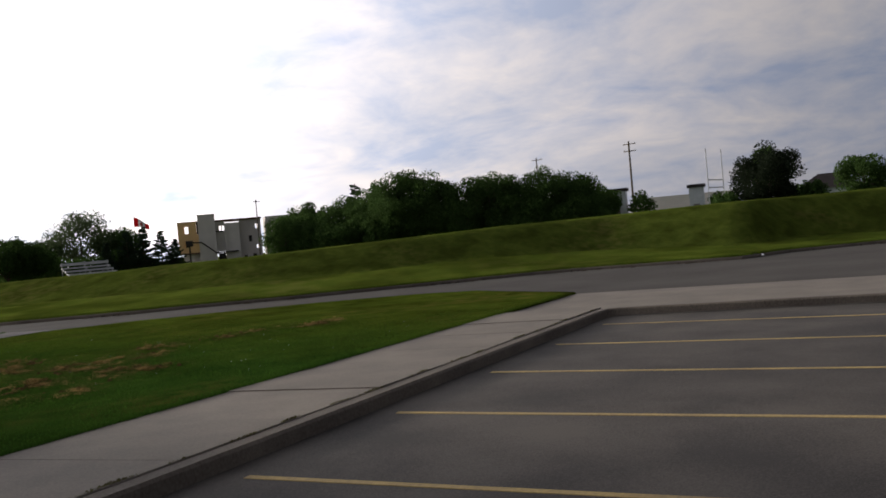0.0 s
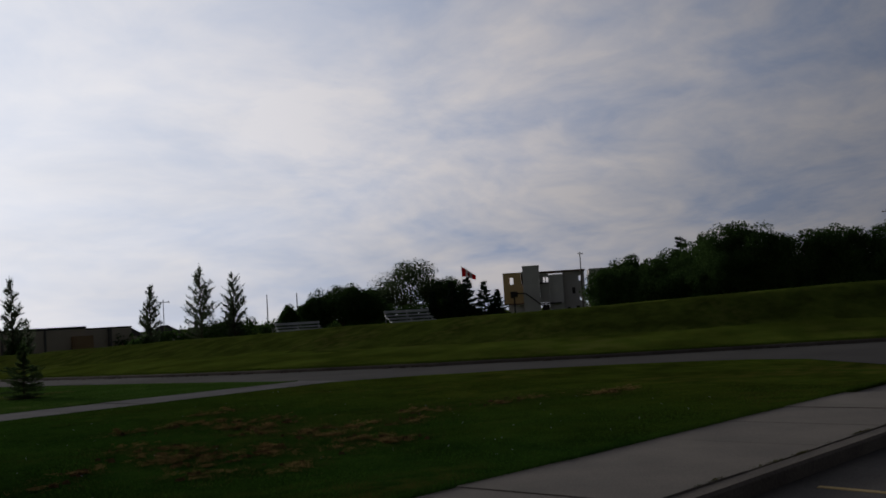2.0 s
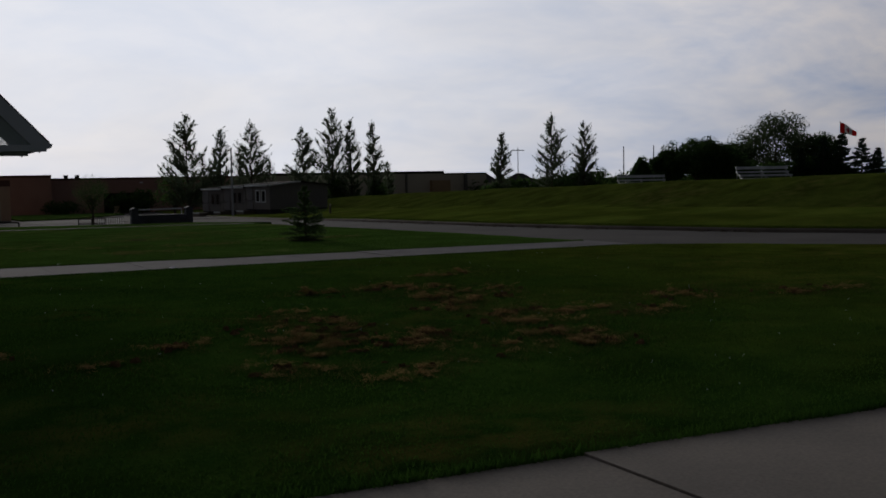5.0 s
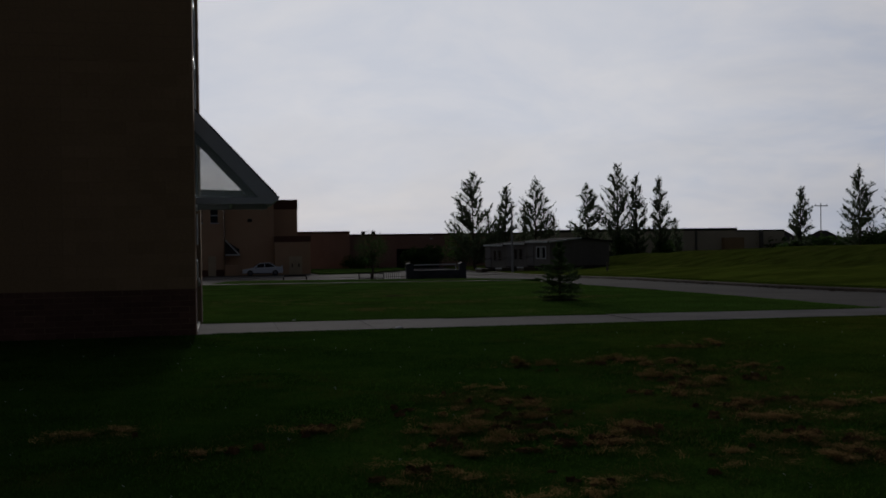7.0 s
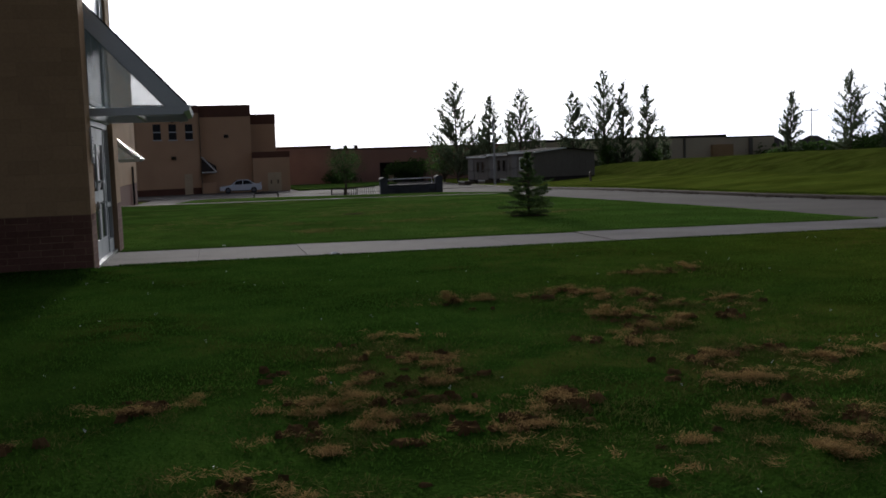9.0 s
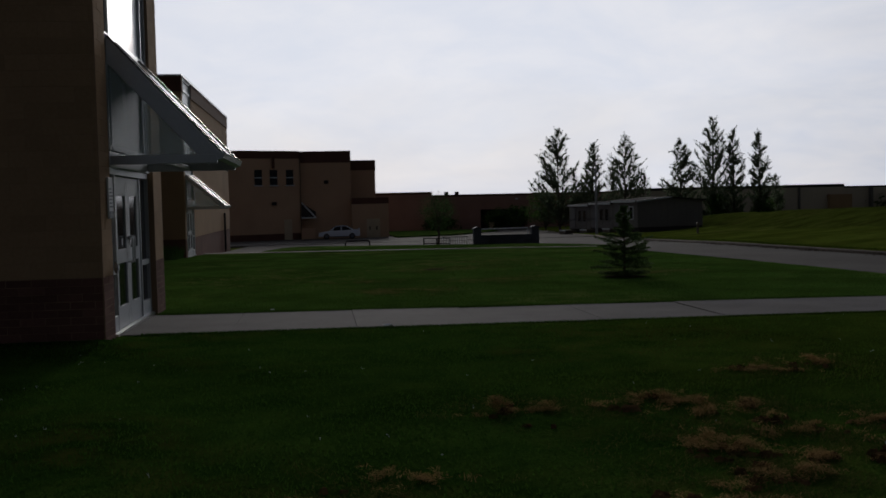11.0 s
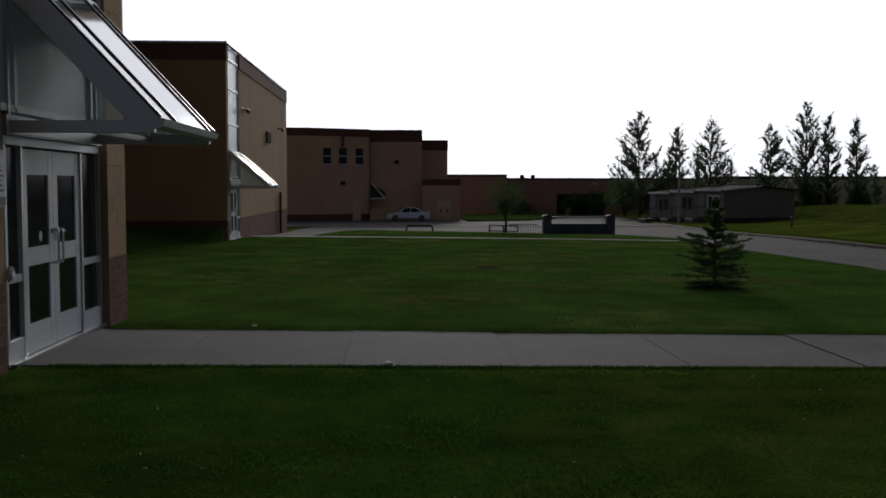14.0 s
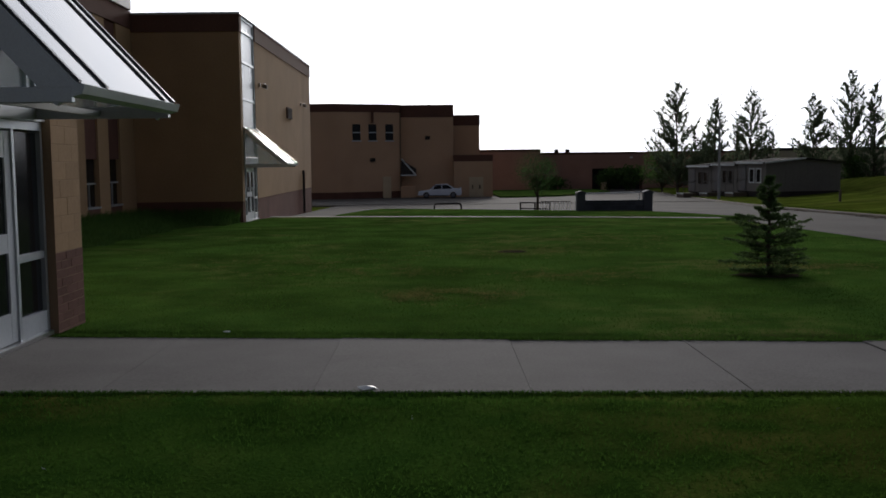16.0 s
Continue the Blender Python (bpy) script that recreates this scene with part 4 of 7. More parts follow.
part("east_base", at_w2(Shape().box(BX - 0.4, BX - 0.012, 28.95, 42.3, -1.2, 0.42)), RUST, wing2)
part("east_base", at_w2(Shape().box(BX - 0.4, BX - 0.012, 43.2, BN, -1.2, 0.42)), RUST, wing2)
part("north_wall", at_w2(Shape().box(-30, BX - 0.41, BN - 0.4, BN, -1.2, 6.5)), TAN, wing2)
part("parapet", at_w2(Shape().box(-30, BX - 0.16, BS - 0.03, BN + 0.03, 6.5, BT)), COPING, wing2)
for y0, y1 in ((BS - 0.03, 26.29), (28.955, BN + 0.03)):
    part("parapet_face", at_w2(Shape().box(BX - 0.158, BX + 0.03, y0, y1, 6.502, BT)), COPING, wing2)
part("coping", at_w2(Shape().box(-30, BX + 0.06, BS - 0.06, BN + 0.06, BT, BT + 0.07)), ALU, wing2)
part("service_door", at_w2(Shape().box(BX - 0.3, BX - 0.10, 42.3, 43.2, -0.8, 1.3)), ROOF_DARK, wing2)
part("downpipe", at_w2(Shape().tube([(BX + 0.07, 42.1, -0.75), (BX + 0.07, 42.1, 1.4)], 0.06, 8)), ROOF_DARK, wing2)
glazing(wing2, at_w2, 26.3, 28.95, BX - 0.02, [2.1, 4.15, 5.5, 6.62, 7.07], [26.34, 28.9], lambda i, j: SPANDREL, 0.09, 0.12)
part("corner_post", at_w2(Shape().box(BX - 0.4, BX + 0.002, BS + 0.41, 26.29, -0.9, 6.498)), TAN, wing2)
door2 = copy_thing(door, pose(BX - 0.02, 26.34, -0.35) @ Matrix.Diagonal((1, 0.82, 0.97, 1)))
tagged(door2, "white metal double door at the second wing")
canopy((BX, 26.3, 1.66), 2.65, 1.55, 1.45, "small aluminium glass canopy over the second door", (0.0, 0.25, 0.85, 1.0), 0.14)


def flood_lamp(at):
    f = thing("wall_lamp", at, "bronze metal flood lamp bracketed on the wall", "wall lamp", "lamps on the second wing")
    part("bracket", Shape().box(0.0, 0.04, -0.07, 0.07, -0.08, 0.08, c=0.01), LAMP_BRONZE, f)
    part("arm", Shape().tube([(0.03, 0, 0), (0.12, 0, 0.015), (0.17, 0, -0.01)], 0.02, 6), LAMP_BRONZE, f)
    part("head", Shape().prism([(0.12, -0.09), (0.30, -0.15), (0.33, -0.03), (0.19, 0.07)], "y", -0.13, 0.13), LAMP_BRONZE, f)
    part("lens", Shape().prism([(0.128, -0.098), (0.294, -0.153), (0.29, -0.163), (0.124, -0.108)], "y", -0.11, 0.11), SIGN_WHITE, f)
    return f


flood_lamp((BX, 29.9, 4.90))
flood_lamp((BX, 42.0, 4.80))
vent = thing("wall_vent", (BX, 37.7, 4.15), "brown louvred vent set in the wall", "vent")
part("frame", Shape().box(0.0, 0.06, -0.75, 0.75, -0.27, 0.27, c=0.01), COPING, vent)
for k in range(6):
    part("slat", Shape().box(0.061, 0.09, -0.68, 0.68, -0.24 + 0.08 * k, -0.19 + 0.08 * k), ROOF_DARK, vent)

# ---- rear wing beyond the forecourt ----
RY = 92.0
RZ = level(RY) - 0.2
rear = thing("school_rear_wing", (0, RY + 6, RZ), "two-storey tan masonry rear wing with stepped brown parapet", "building")


def at_rear(sh):
    m = rear.matrix_world.inverted()
    sh.v = [tuple(m @ Vector(p)) for p in sh.v]
    return sh


def rear_wall(pts, z0, z1, mat, name):
    s = Shape()
    s.prism(pts, "z", z0, z1)
    return part(name, at_rear(s), mat, rear)


f1 = [(-16, RY - 3.0), (-5.7, RY - 3.0), (0.45, RY), (0.45, RY + 12), (-16, RY + 12)]
rear_wall(f1, RZ, -1.2, RUST, "base")
rear_wall([(x + (0.0), y) for x, y in f1], -1.2, 6.75, LIT_TAN, "wall")
rear_wall([(-16, RY - 3.04), (-5.7, RY - 3.04), (0.49, RY - 0.04), (0.49, RY + 12), (-16, RY + 12)], 6.75, 7.55, COPING, "parapet")
f2 = [(0.46, RY + 0.9), (5.95, RY + 0.9), (5.95, RY + 11.9), (0.46, RY + 11.9)]
rear_wall(f2, RZ, 6.3, LIT_TAN, "wall")
rear_wall([(0.5, RY + 0.86), (5.99, RY + 0.86), (5.99, RY + 11.9), (0.5, RY + 11.9)], 6.3, 7.55, COPING, "parapet")
f3 = [(5.96, RY + 3.5), (8.75, RY + 3.5), (8.75, RY + 11.8), (5.96, RY + 11.8)]
rear_wall(f3, RZ, 5.5, LIT_TAN, "wall")
rear_wall([(6.0, RY + 3.46), (8.79, RY + 3.46), (8.79, RY + 11.8), (6.0, RY + 11.8)], 5.5, 6.6, COPING, "parapet")
f4 = [(5.96, RY - 0.2), (9.9, RY - 0.2), (9.9, RY + 3.45), (5.96, RY + 3.45)]
rear_wall(f4, RZ, 1.75, LIT_TAN, "wall")
rear_wall([(5.96, RY - 0.24), (9.94, RY - 0.24), (9.94, RY + 3.45), (5.96, RY + 3.45)], 1.75, 2.4, COPING, "parapet")
# windows on the slanting face
d = Vector((0.45 + 5.7, 3.0, 0)).normalized()
nn = Vector((d.y, -d.x, 0))
for cx in (-3.75, -2.2, -0.55):
    base = Vector((cx, RY - 3.0 + (cx + 5.7) * 3.0 / 6.15, 0))
    m = Matrix(((d.x, nn.x, 0, base.x), (d.y, nn.y, 0, base.y), (0, 0, 1, 0), (0, 0, 0, 1)))
    w = part("window", at_rear(Shape().box(-0.42, 0.42, 0.0, 0.03, 3.95, 5.55, m)), DARK_GLASS, rear)
    part("bar", at_rear(Shape().box(-0.42, 0.42, 0.032, 0.06, 4.68, 4.78, m)), ALU, w)
    part("sill", at_rear(Shape().box(-0.5, 0.5, 0.0, 0.12, 3.83, 3.94, m)), ALU, w)
m = Matrix(((d.x, nn.x, 0, -0.85), (d.y, nn.y, 0, RY - 3.0 + 4.85 * 3 / 6.15), (0, 0, 1, 0), (0, 0, 0, 1)))
part("door_leaf", at_rear(Shape().box(-0.45, 0.45, 0.0, 0.05, RZ, RZ + 2.25, m, 0.01)), BEIGE_DOOR, rear, "pale beige metal door")
part("rain_leader", at_rear(Shape().tube([(0.55, RY - 0.06, RZ), (0.55, RY - 0.06, 6.7)], 0.055, 6)), LAMP_BRONZE, rear)
part("scupper", at_rear(Shape().box(-2.3, -2.05, RY - 1.55, RY - 1.2, 5.7, 6.8)), COPING, rear)
for cx, cy, cz in ((-2.2, RY - 1.55, 2.0), (3.3, RY + 0.80, 4.2)):
    part("wall_light", at_rear(Shape().box(cx - 0.25, cx + 0.25, cy, cy + 0.25, cz - 0.18, cz + 0.18, c=0.04)), ROOF_DARK, rear)
for a, b in ((7.5, 8.2), (8.22, 8.95)):
    part("door_leaf", at_rear(Shape().box(a, b, RY - 0.26, RY - 0.2, RZ, RZ + 2.1, None, 0.01)), BEIGE_DOOR, rear, "pale beige metal door")
    part("door_vent", at_rear(Shape().box(a + 0.27, b - 0.27, RY - 0.28, RY - 0.261, RZ + 0.9, RZ + 1.3)), LAMP_BRONZE, rear)
# small raking canopy with its white frame and the bin store below
cn = thing("side_canopy", (0.6, RY + 0.5, RZ), "white-framed raking canopy beside the rear wing", "canopy")
part("top_frame", Shape().tube([(0.0, 0.3, 4.0), (1.5, -1.2, 2.35)], 0.09, 6), WHITE_METAL, cn)
part("low_frame", Shape().tube([(0.0, -1.2, 2.35), (1.5, -1.2, 2.35)], 0.09, 6), WHITE_METAL, cn)
part("roof", Shape().add([(0, 0.3, 3.95), (1.5, 0.3, 3.0), (1.5, -1.2, 2.4), (0, -1.2, 2.45), (0, 0.3, 3.85), (1.5, 0.3, 2.9), (1.5, -1.2, 2.3), (0, -1.2, 2.35)], [(0, 1, 2, 3), (7, 6, 5, 4), (0, 4, 5, 1), (1, 5, 6, 2), (2, 6, 7, 3), (3, 7, 4, 0)]), ROOF_DARK, cn)
part("screen_wall", Shape().box(-0.05, 1.45, -1.2, -1.0, 0.0, 1.25, c=0.03), LIT_TAN, cn)

# ---- long low rear wing ----
LZ = level(121) - 0.3
low = thing("school_low_wing", (30, 126, LZ), "long low reddish brick school wing", "building")
m_low = low.matrix_world.inverted()


def at_low(sh):
    sh.v = [tuple(m_low @ Vector(p)) for p in sh.v]
    return sh


part("wall", at_low(Shape().box(9.0, 17.5, 118.0, 135, LZ, 2.85)), REAR_BRICK, low)
part("parapet", at_low(Shape().box(9.0, 17.54, 117.96, 135, 2.85, 3.18)), COPING, low)
part("wall", at_low(Shape().box(17.5, 24.6, 121, 135, LZ, 2.45)), REAR_BRICK, low)
part("wall", at_low(Shape().box(31.2, 62, 121, 135, LZ, 2.45)), REAR_BRICK, low)
part("wall_above", at_low(Shape().box(24.6, 31.2, 121.02, 135, 0.6, 2.44)), REAR_BRICK, low)
part("parapet", at_low(Shape().box(17.5, 62, 120.96, 135, 2.45, 2.75)), COPING, low)
part("recess", at_low(Shape().box(24.6, 31.2, 123.0, 123.3, LZ, 0.6)), ROOF_DARK, low)
for x in (24.7, 26.6, 28.5, 30.4):
    part("door_frame", at_low(Shape().box(x, x + 0.12, 121.4, 121.6, LZ, 0.6)), ROOF_DARK, low)
part("wall_light", at_low(Shape().box(29.5, 29.9, 120.8, 120.96, 1.9, 2.1)), SIGN_WHITE, low)
for x in (20.5, 22.0):
    part("roof_vent", at_low(Shape().tube([(x, 126, 2.7), (x, 126, 3.2)], 0.3, 8)), ROOF_DARK, low)

# ---- far beige wing behind the poplars ----
FZ = -1.3
far = thing("far_low_building", (68, 112, FZ), "long beige low building behind the poplars", "building")
m_far = far.matrix_world.inverted()


def at_far(sh):
    sh.v = [tuple(m_far @ Vector(p)) for p in sh.v]
    return sh


part("wall", at_far(Shape().box(44, 70.3, 107, 120, FZ, 2.55)), FAR_BEIGE, far)
part("parapet", at_far(Shape().box(44, 70.35, 106.95, 120, 2.55, 2.9)), ROOF_DARK, far)
part("link", at_far(Shape().box(68.0, 71.0, 106.2, 106.94, FZ, 1.55)), TAN, far)
part("wall", at_far(Shape().box(70.36, 78, 107.6, 120, FZ, 2.40)), FAR_BEIGE, far)
part("parapet", at_far(Shape().box(70.36, 78.05, 107.55, 120, 2.40, 2.6)), ROOF_DARK, far)
for x in (52.0, 58.0, 64.0, 74.0):
    part("pilaster", at_far(Shape().box(x, x + 0.25, 106.8, 107.5, FZ, 2.5)), SIDING, far)
# ================= things on the ground =================
def place(sh, m):
    sh.v = [tuple(m @ Vector(p)) for p in sh.v]
    return sh


# ---- portable classroom: three modules stepping down the slope ----
def portable(at, turn):
    p = thing("portable_classroom", at, "grey-beige portable classroom of stepped modules with white-framed windows", "portable building", turn=turn)
    W, M, E, R = 6.25, 4.3, 2.58, 2.82
    for k in range(3):
        y0, dz = k * M, -0.15 * k
        body = Shape().box(0, W, y0 + 0.002, y0 + M - 0.002, 0.42 + dz, E + dz)
        body.prism([(0, E + dz), (W, E + dz), (W / 2, R + dz)], "y", y0 + 0.002, y0 + M - 0.002)
        part("module", body, SIDING, p)
        part("skirt", Shape().box(0.06, W - 0.06, y0 + 0.02, y0 + M - 0.02, -0.7, 0.42 + dz), ROOF_DARK, p)
        for x0, x1 in ((-0.25, W / 2), (W + 0.25, W / 2)):
            z0 = E - 0.04 + dz
            part("roof", Shape().prism([(x0, z0), (x1, R + 0.06 + dz), (x1, R + 0.14 + dz), (x0, z0 + 0.09)], "y", y0 - (0.25 if k == 0 else 0.0), y0 + M - 0.004 + (0.25 if k == 2 else 0.0)), ROOF_DARK, p)
        part("fascia", Shape().box(-0.30, -0.255, y0 + 0.02, y0 + M - 0.25, E - 0.06 + dz, E + 0.09 + dz), WHITE_METAL, p)
        part("joint_cover", Shape().box(-0.03, 0.0, y0 + 0.02, y0 + 0.12, 0.42 + dz, E + dz - 0.05), SIDING, p)
        for dy in (0.75, 1.75):
            w = part("window", Shape().box(-0.03, -0.004, y0 + dy, y0 + dy + 0.62, 1.12 + dz, 2.12 + dz), DARK_GLASS, p)
            fr = Shape()
            for a, b in ((-0.07, 0.02), (0.60, 0.69)):
                fr.box(-0.06, -0.005, y0 + dy + a, y0 + dy + b, 1.05 + dz, 2.19 + dz)
            fr.box(-0.06, -0.005, y0 + dy + 0.02, y0 + dy + 0.60, 1.05 + dz, 1.14 + dz)
            fr.box(-0.06, -0.005, y0 + dy + 0.02, y0 + dy + 0.60, 2.10 + dz, 2.19 + dz)
            part("frame", fr, WHITE_METAL if k == 0 else SIDING, w)
        part("door", Shape().box(-0.05, -0.002, y0 + 2.95, y0 + 3.8, 0.45 + dz, 2.38 + dz, c=0.01), DOOR_GREY, p, "grey painted door")
        step = part("step", Shape().box(-1.2, -0.02, y0 + 2.7, y0 + 4.0, -0.5, 0.32 + dz), WOOD_POLE, p)
        part("tread_edge", Shape().box(-1.24, -1.201, y0 + 2.7, y0 + 4.0, 0.22 + dz, 0.33 + dz), WHITE_METAL, step)
        for yy in (y0 + 2.7, y0 + 4.0):
            part("handrail", Shape().tube([(-1.2, yy, -0.3), (-1.2, yy, 1.1 + dz), (0, yy, 1.35 + dz)], 0.03, 5), DOOR_GREY, step)
    for k in range(10):
        part("siding_batten", Shape().box(0.33 + k * 0.62, 0.37 + k * 0.62, -0.012, 0.001, 0.42, E), SIDING, p)
    part("rake_trim", Shape().prism([(-0.25, E - 0.05), (W / 2, R + 0.05), (W / 2, R + 0.15), (-0.25, E + 0.06)], "y", -0.30, -0.255), WHITE_METAL, p)
    part("vent_pipe", Shape().tube([(4.4, 2.4, R - 0.3), (4.4, 2.4, R + 0.3)], 0.08, 6), ROOF_DARK, p)
    return p


DOOR_GREY = material("grey_door_paint", (0.16, 0.15, 0.145), (0.12, 0.115, 0.11), rough=0.7)
portable((28.9, 64.6, -1.2), 12.0)


# ---- low slate wall with end pillars ----
def sign_wall(at):
    w = thing("sign_wall", at, "dark slate block wall with two end pillars and rail", "low wall")
    for x0 in (0.0, 3.02):
        pil = part("pillar", Shape().box(x0, x0 + 0.38, -0.02, 0.40, -0.15, 0.80, c=0.01), PLANTER, w)
        part("cap", Shape().prism([(x0 - 0.04, 0.80), (x0 + 0.42, 0.80), (x0 + 0.40, 0.86), (x0 + 0.19, 0.93), (x0 - 0.02, 0.86)], "y", -0.06, 0.44), PLANTER, pil)
    for r in range(3):
        for k in range(7):
            a = 0.385 + k * 0.376 + (0.0 if r % 2 == 0 else 0.0)
            part("block", Shape().box(a + 0.004, a + 0.372, 0.03, 0.35, -0.15 + 0.2 * r + 0.004, -0.15 + 0.2 * (r + 1), c=0.008), PLANTER, w)
    part("coping", Shape().box(0.385, 3.015, 0.0, 0.38, 0.451, 0.50, c=0.01), PLANTER, w)
    part("rail", Shape().tube([(0.5, 0.9, 0.50), (0.5, 0.9, 0.78), (3.0, 0.9, 0.80), (3.0, 0.9, 0.50)], 0.035, 6), SIGN_WHITE, w)
    part("rail_post", Shape().tube([(0.5, 0.9, -0.15), (0.5, 0.9, 0.5)], 0.03, 6), SIGN_WHITE, w)
    part("rail_post", Shape().tube([(3.0, 0.9, -0.15), (3.0, 0.9, 0.5)], 0.03, 6), SIGN_WHITE, w)
    return w


sign_wall((10.46, 34.4, level(34.5)))


# ---- bike rails and railing ----
def bike_rail(at, turn, w=1.4, h=0.42):
    b = thing("bike_rail", at, "dark metal hoop bike rail on the asphalt", "bike rack", "bike rails", turn=turn)
    part("hoop", Shape().tube([(0, 0, -0.05), (0, 0, h - 0.1), (0.05, 0, h - 0.02), (0.13, 0, h), (w - 0.13, 0, h), (w - 0.05, 0, h - 0.02), (w, 0, h - 0.1), (w, 0, -0.05)], 0.045, 8), ROOF_DARK, b)
    for x in (0, w):
        part("foot_plate", Shape().box(x - 0.09, x + 0.09, -0.09, 0.09, -0.02, 0.015), ROOF_DARK, b)
    return b


bike_rail((4.05, 41.7, level(41.7) - 0.14), 0)
rk = thing("bike_rack", (8.2, 37.9, level(37.9) - 0.13), "dark metal bike rack with two rails", "bike rack", turn=-32)
for z in (0.22, 0.5):
    part("rail", Shape().tube([(0, 0, z), (1.6, 0, z)], 0.03, 6), ROOF_DARK, rk)
for x in (0.02, 0.8, 1.58):
    part("post", Shape().tube([(x, 0, -0.05), (x, 0, 0.52)], 0.035, 6), ROOF_DARK, rk)
fence = thing("railing", (9.1, 36.85, level(36.85)), "thin pale metal railing beside the slate wall", "railing", turn=-2)
part("top_rail", Shape().tube([(0, 0, 0.42), (1.4, 0, 0.42)], 0.02, 6), ROOF_DARK, fence)
for k in range(12):
    part("baluster", Shape().tube([(0.03 + k * 0.122, 0, -0.08), (0.03 + k * 0.122, 0, 0.41)], 0.012, 5), SIGN_WHITE, fence)


# ---- saloon car ----
def car(at, turn, paint, label, length=4.35):
    c = thing("car", at, label, "car", turn=turn)
    k = length / 4.35
    side = [(-2.15, 0.30), (-2.12, 0.55), (-1.95, 0.70), (-1.05, 0.84), (-0.95, 0.86), (1.20, 0.92), (1.75, 0.94), (2.12, 0.90), (2.18, 0.55), (2.12, 0.28)]
    body = Shape()
    ws = [0.72, 0.80, 0.84]
    rings = []
    for yy, inset in ((-0.84, 0.03), (-0.80, 0.0), (0.80, 0.0), (0.84, 0.03)):
        rings.append([(x * k * (1 - inset), yy, z - (inset if z > 0.6 else 0)) for x, z in side])
    n = len(side)
    body.v = [p for r in rings for p in r]
    for i in range(3):
        for j in range(n):
            a, b = i * n + j, i * n + (j + 1) % n
            body.f.append((a, b, b + n, a + n))
    body.f.append(tuple(range(n)))
    body.f.append(tuple(3 * n + j for j in range(n)))
    part("body", body, paint, c)
    roof = Shape()
    lo = [(-1.05, 0.80), (1.55, 0.80)]
    pts = [(-1.02, 0.78, 0.85), (-0.35, 0.62, 1.36), (0.75, 0.62, 1.40), (1.55, 0.76, 0.92)]
    roof.v = [(x * k, s * w, z) for s in (-1, 1) for x, w, z in pts]
    roof.f = [(0, 1, 2, 3), (4, 5, 6, 7), (0, 1, 5, 4), (1, 2, 6, 5), (2, 3, 7, 6)]
    cab = part("cabin", roof, paint, c)
    for s in (-1, 1):
        for q in ([(-0.84, 0.88), (-0.34, 1.30), (0.18, 1.33), (0.18, 0.90)], [(0.25, 0.90), (0.25, 1.33), (0.72, 1.33), (1.30, 0.94)]):
            g = Shape()
            v = []
            for x, z in q:
                w = 0.785 - (z - 0.85) * 0.30
                v.append((x * k, s * (w + 0.004), z))
            v += [(x, y - s * 0.02, z) for x, y, z in v]
            g.add(v, [(0, 1, 2, 3), (7, 6, 5, 4), (0, 4, 5, 1), (1, 5, 6, 2), (2, 6, 7, 3), (3, 7, 4, 0)])
            part("side_window", g, DARK_GLASS, c)
    for x0, z0, x1, z1, nm in ((-0.99, 0.90, -0.40, 1.33, "windscreen"), (1.50, 0.96, 0.80, 1.36, "rear_window")):
        g = Shape()
        o = -0.02 if nm == "windscreen" else 0.02
        v = [(x0 * k + o, -0.66, z0 + 0.01), (x0 * k + o, 0.66, z0 + 0.01), (x1 * k + o, 0.56, z1 + 0.01), (x1 * k + o, -0.56, z1 + 0.01)]
        v += [(x - o * 1.2, y, z - 0.015) for x, y, z in v]
        g.add(v, [(0, 1, 2, 3), (7, 6, 5, 4), (0, 4, 5, 1), (1, 5, 6, 2), (2, 6, 7, 3), (3, 7, 4, 0)])
        part(nm, g, DARK_GLASS, c)
    part("boot_spoiler", Shape().box(1.98 * k, 2.16 * k, -0.62, 0.62, 1.02, 1.06), paint, c)
    for y in (-0.5, 0.5):
        part("spoiler_stay", Shape().box(2.02 * k, 2.1 * k, y - 0.03, y + 0.03, 0.9, 1.019), paint, c)
    for s in (-0.76, 0.76):
        part("headlight", Shape().box(-2.11 * k, -1.95 * k, s - 0.18 if s > 0 else s - 0.02, s + 0.02 if s > 0 else s + 0.18, 0.56, 0.68, c=0.02), SIGN_WHITE, c)
        part("tail_light", Shape().box(2.05 * k, 2.17 * k, s - 0.2 if s > 0 else s - 0.02, s + 0.02 if s > 0 else s + 0.2, 0.66, 0.82, c=0.02), RED, c)
        part("mirror", Shape().box(-0.72 * k, -0.6 * k, s * 1.12 - 0.08, s * 1.12 + 0.08, 0.92, 1.03, c=0.02), paint, c)
    part("sill_trim", Shape().box(-1.0 * k, 0.9 * k, -0.855, 0.855, 0.20, 0.30), BLACK, c)
    for x in (-1.32, 1.33):
        for s in (-1, 1):
            y0 = s * 0.66
            wheel = part("wheel", Shape().tube([(x * k, y0, 0.31), (x * k, s * 0.87, 0.31)], 0.31, 16), BLACK, c)
            part("rim", Shape().tube([(x * k, s * 0.86, 0.31), (x * k, s * 0.882, 0.31)], 0.19, 12), SIGN_GREY, wheel)
    return c


car((4.48, 89.0, level(89) - 0.12), 0, CAR_PAINT, "silver saloon car parked before the rear wing")


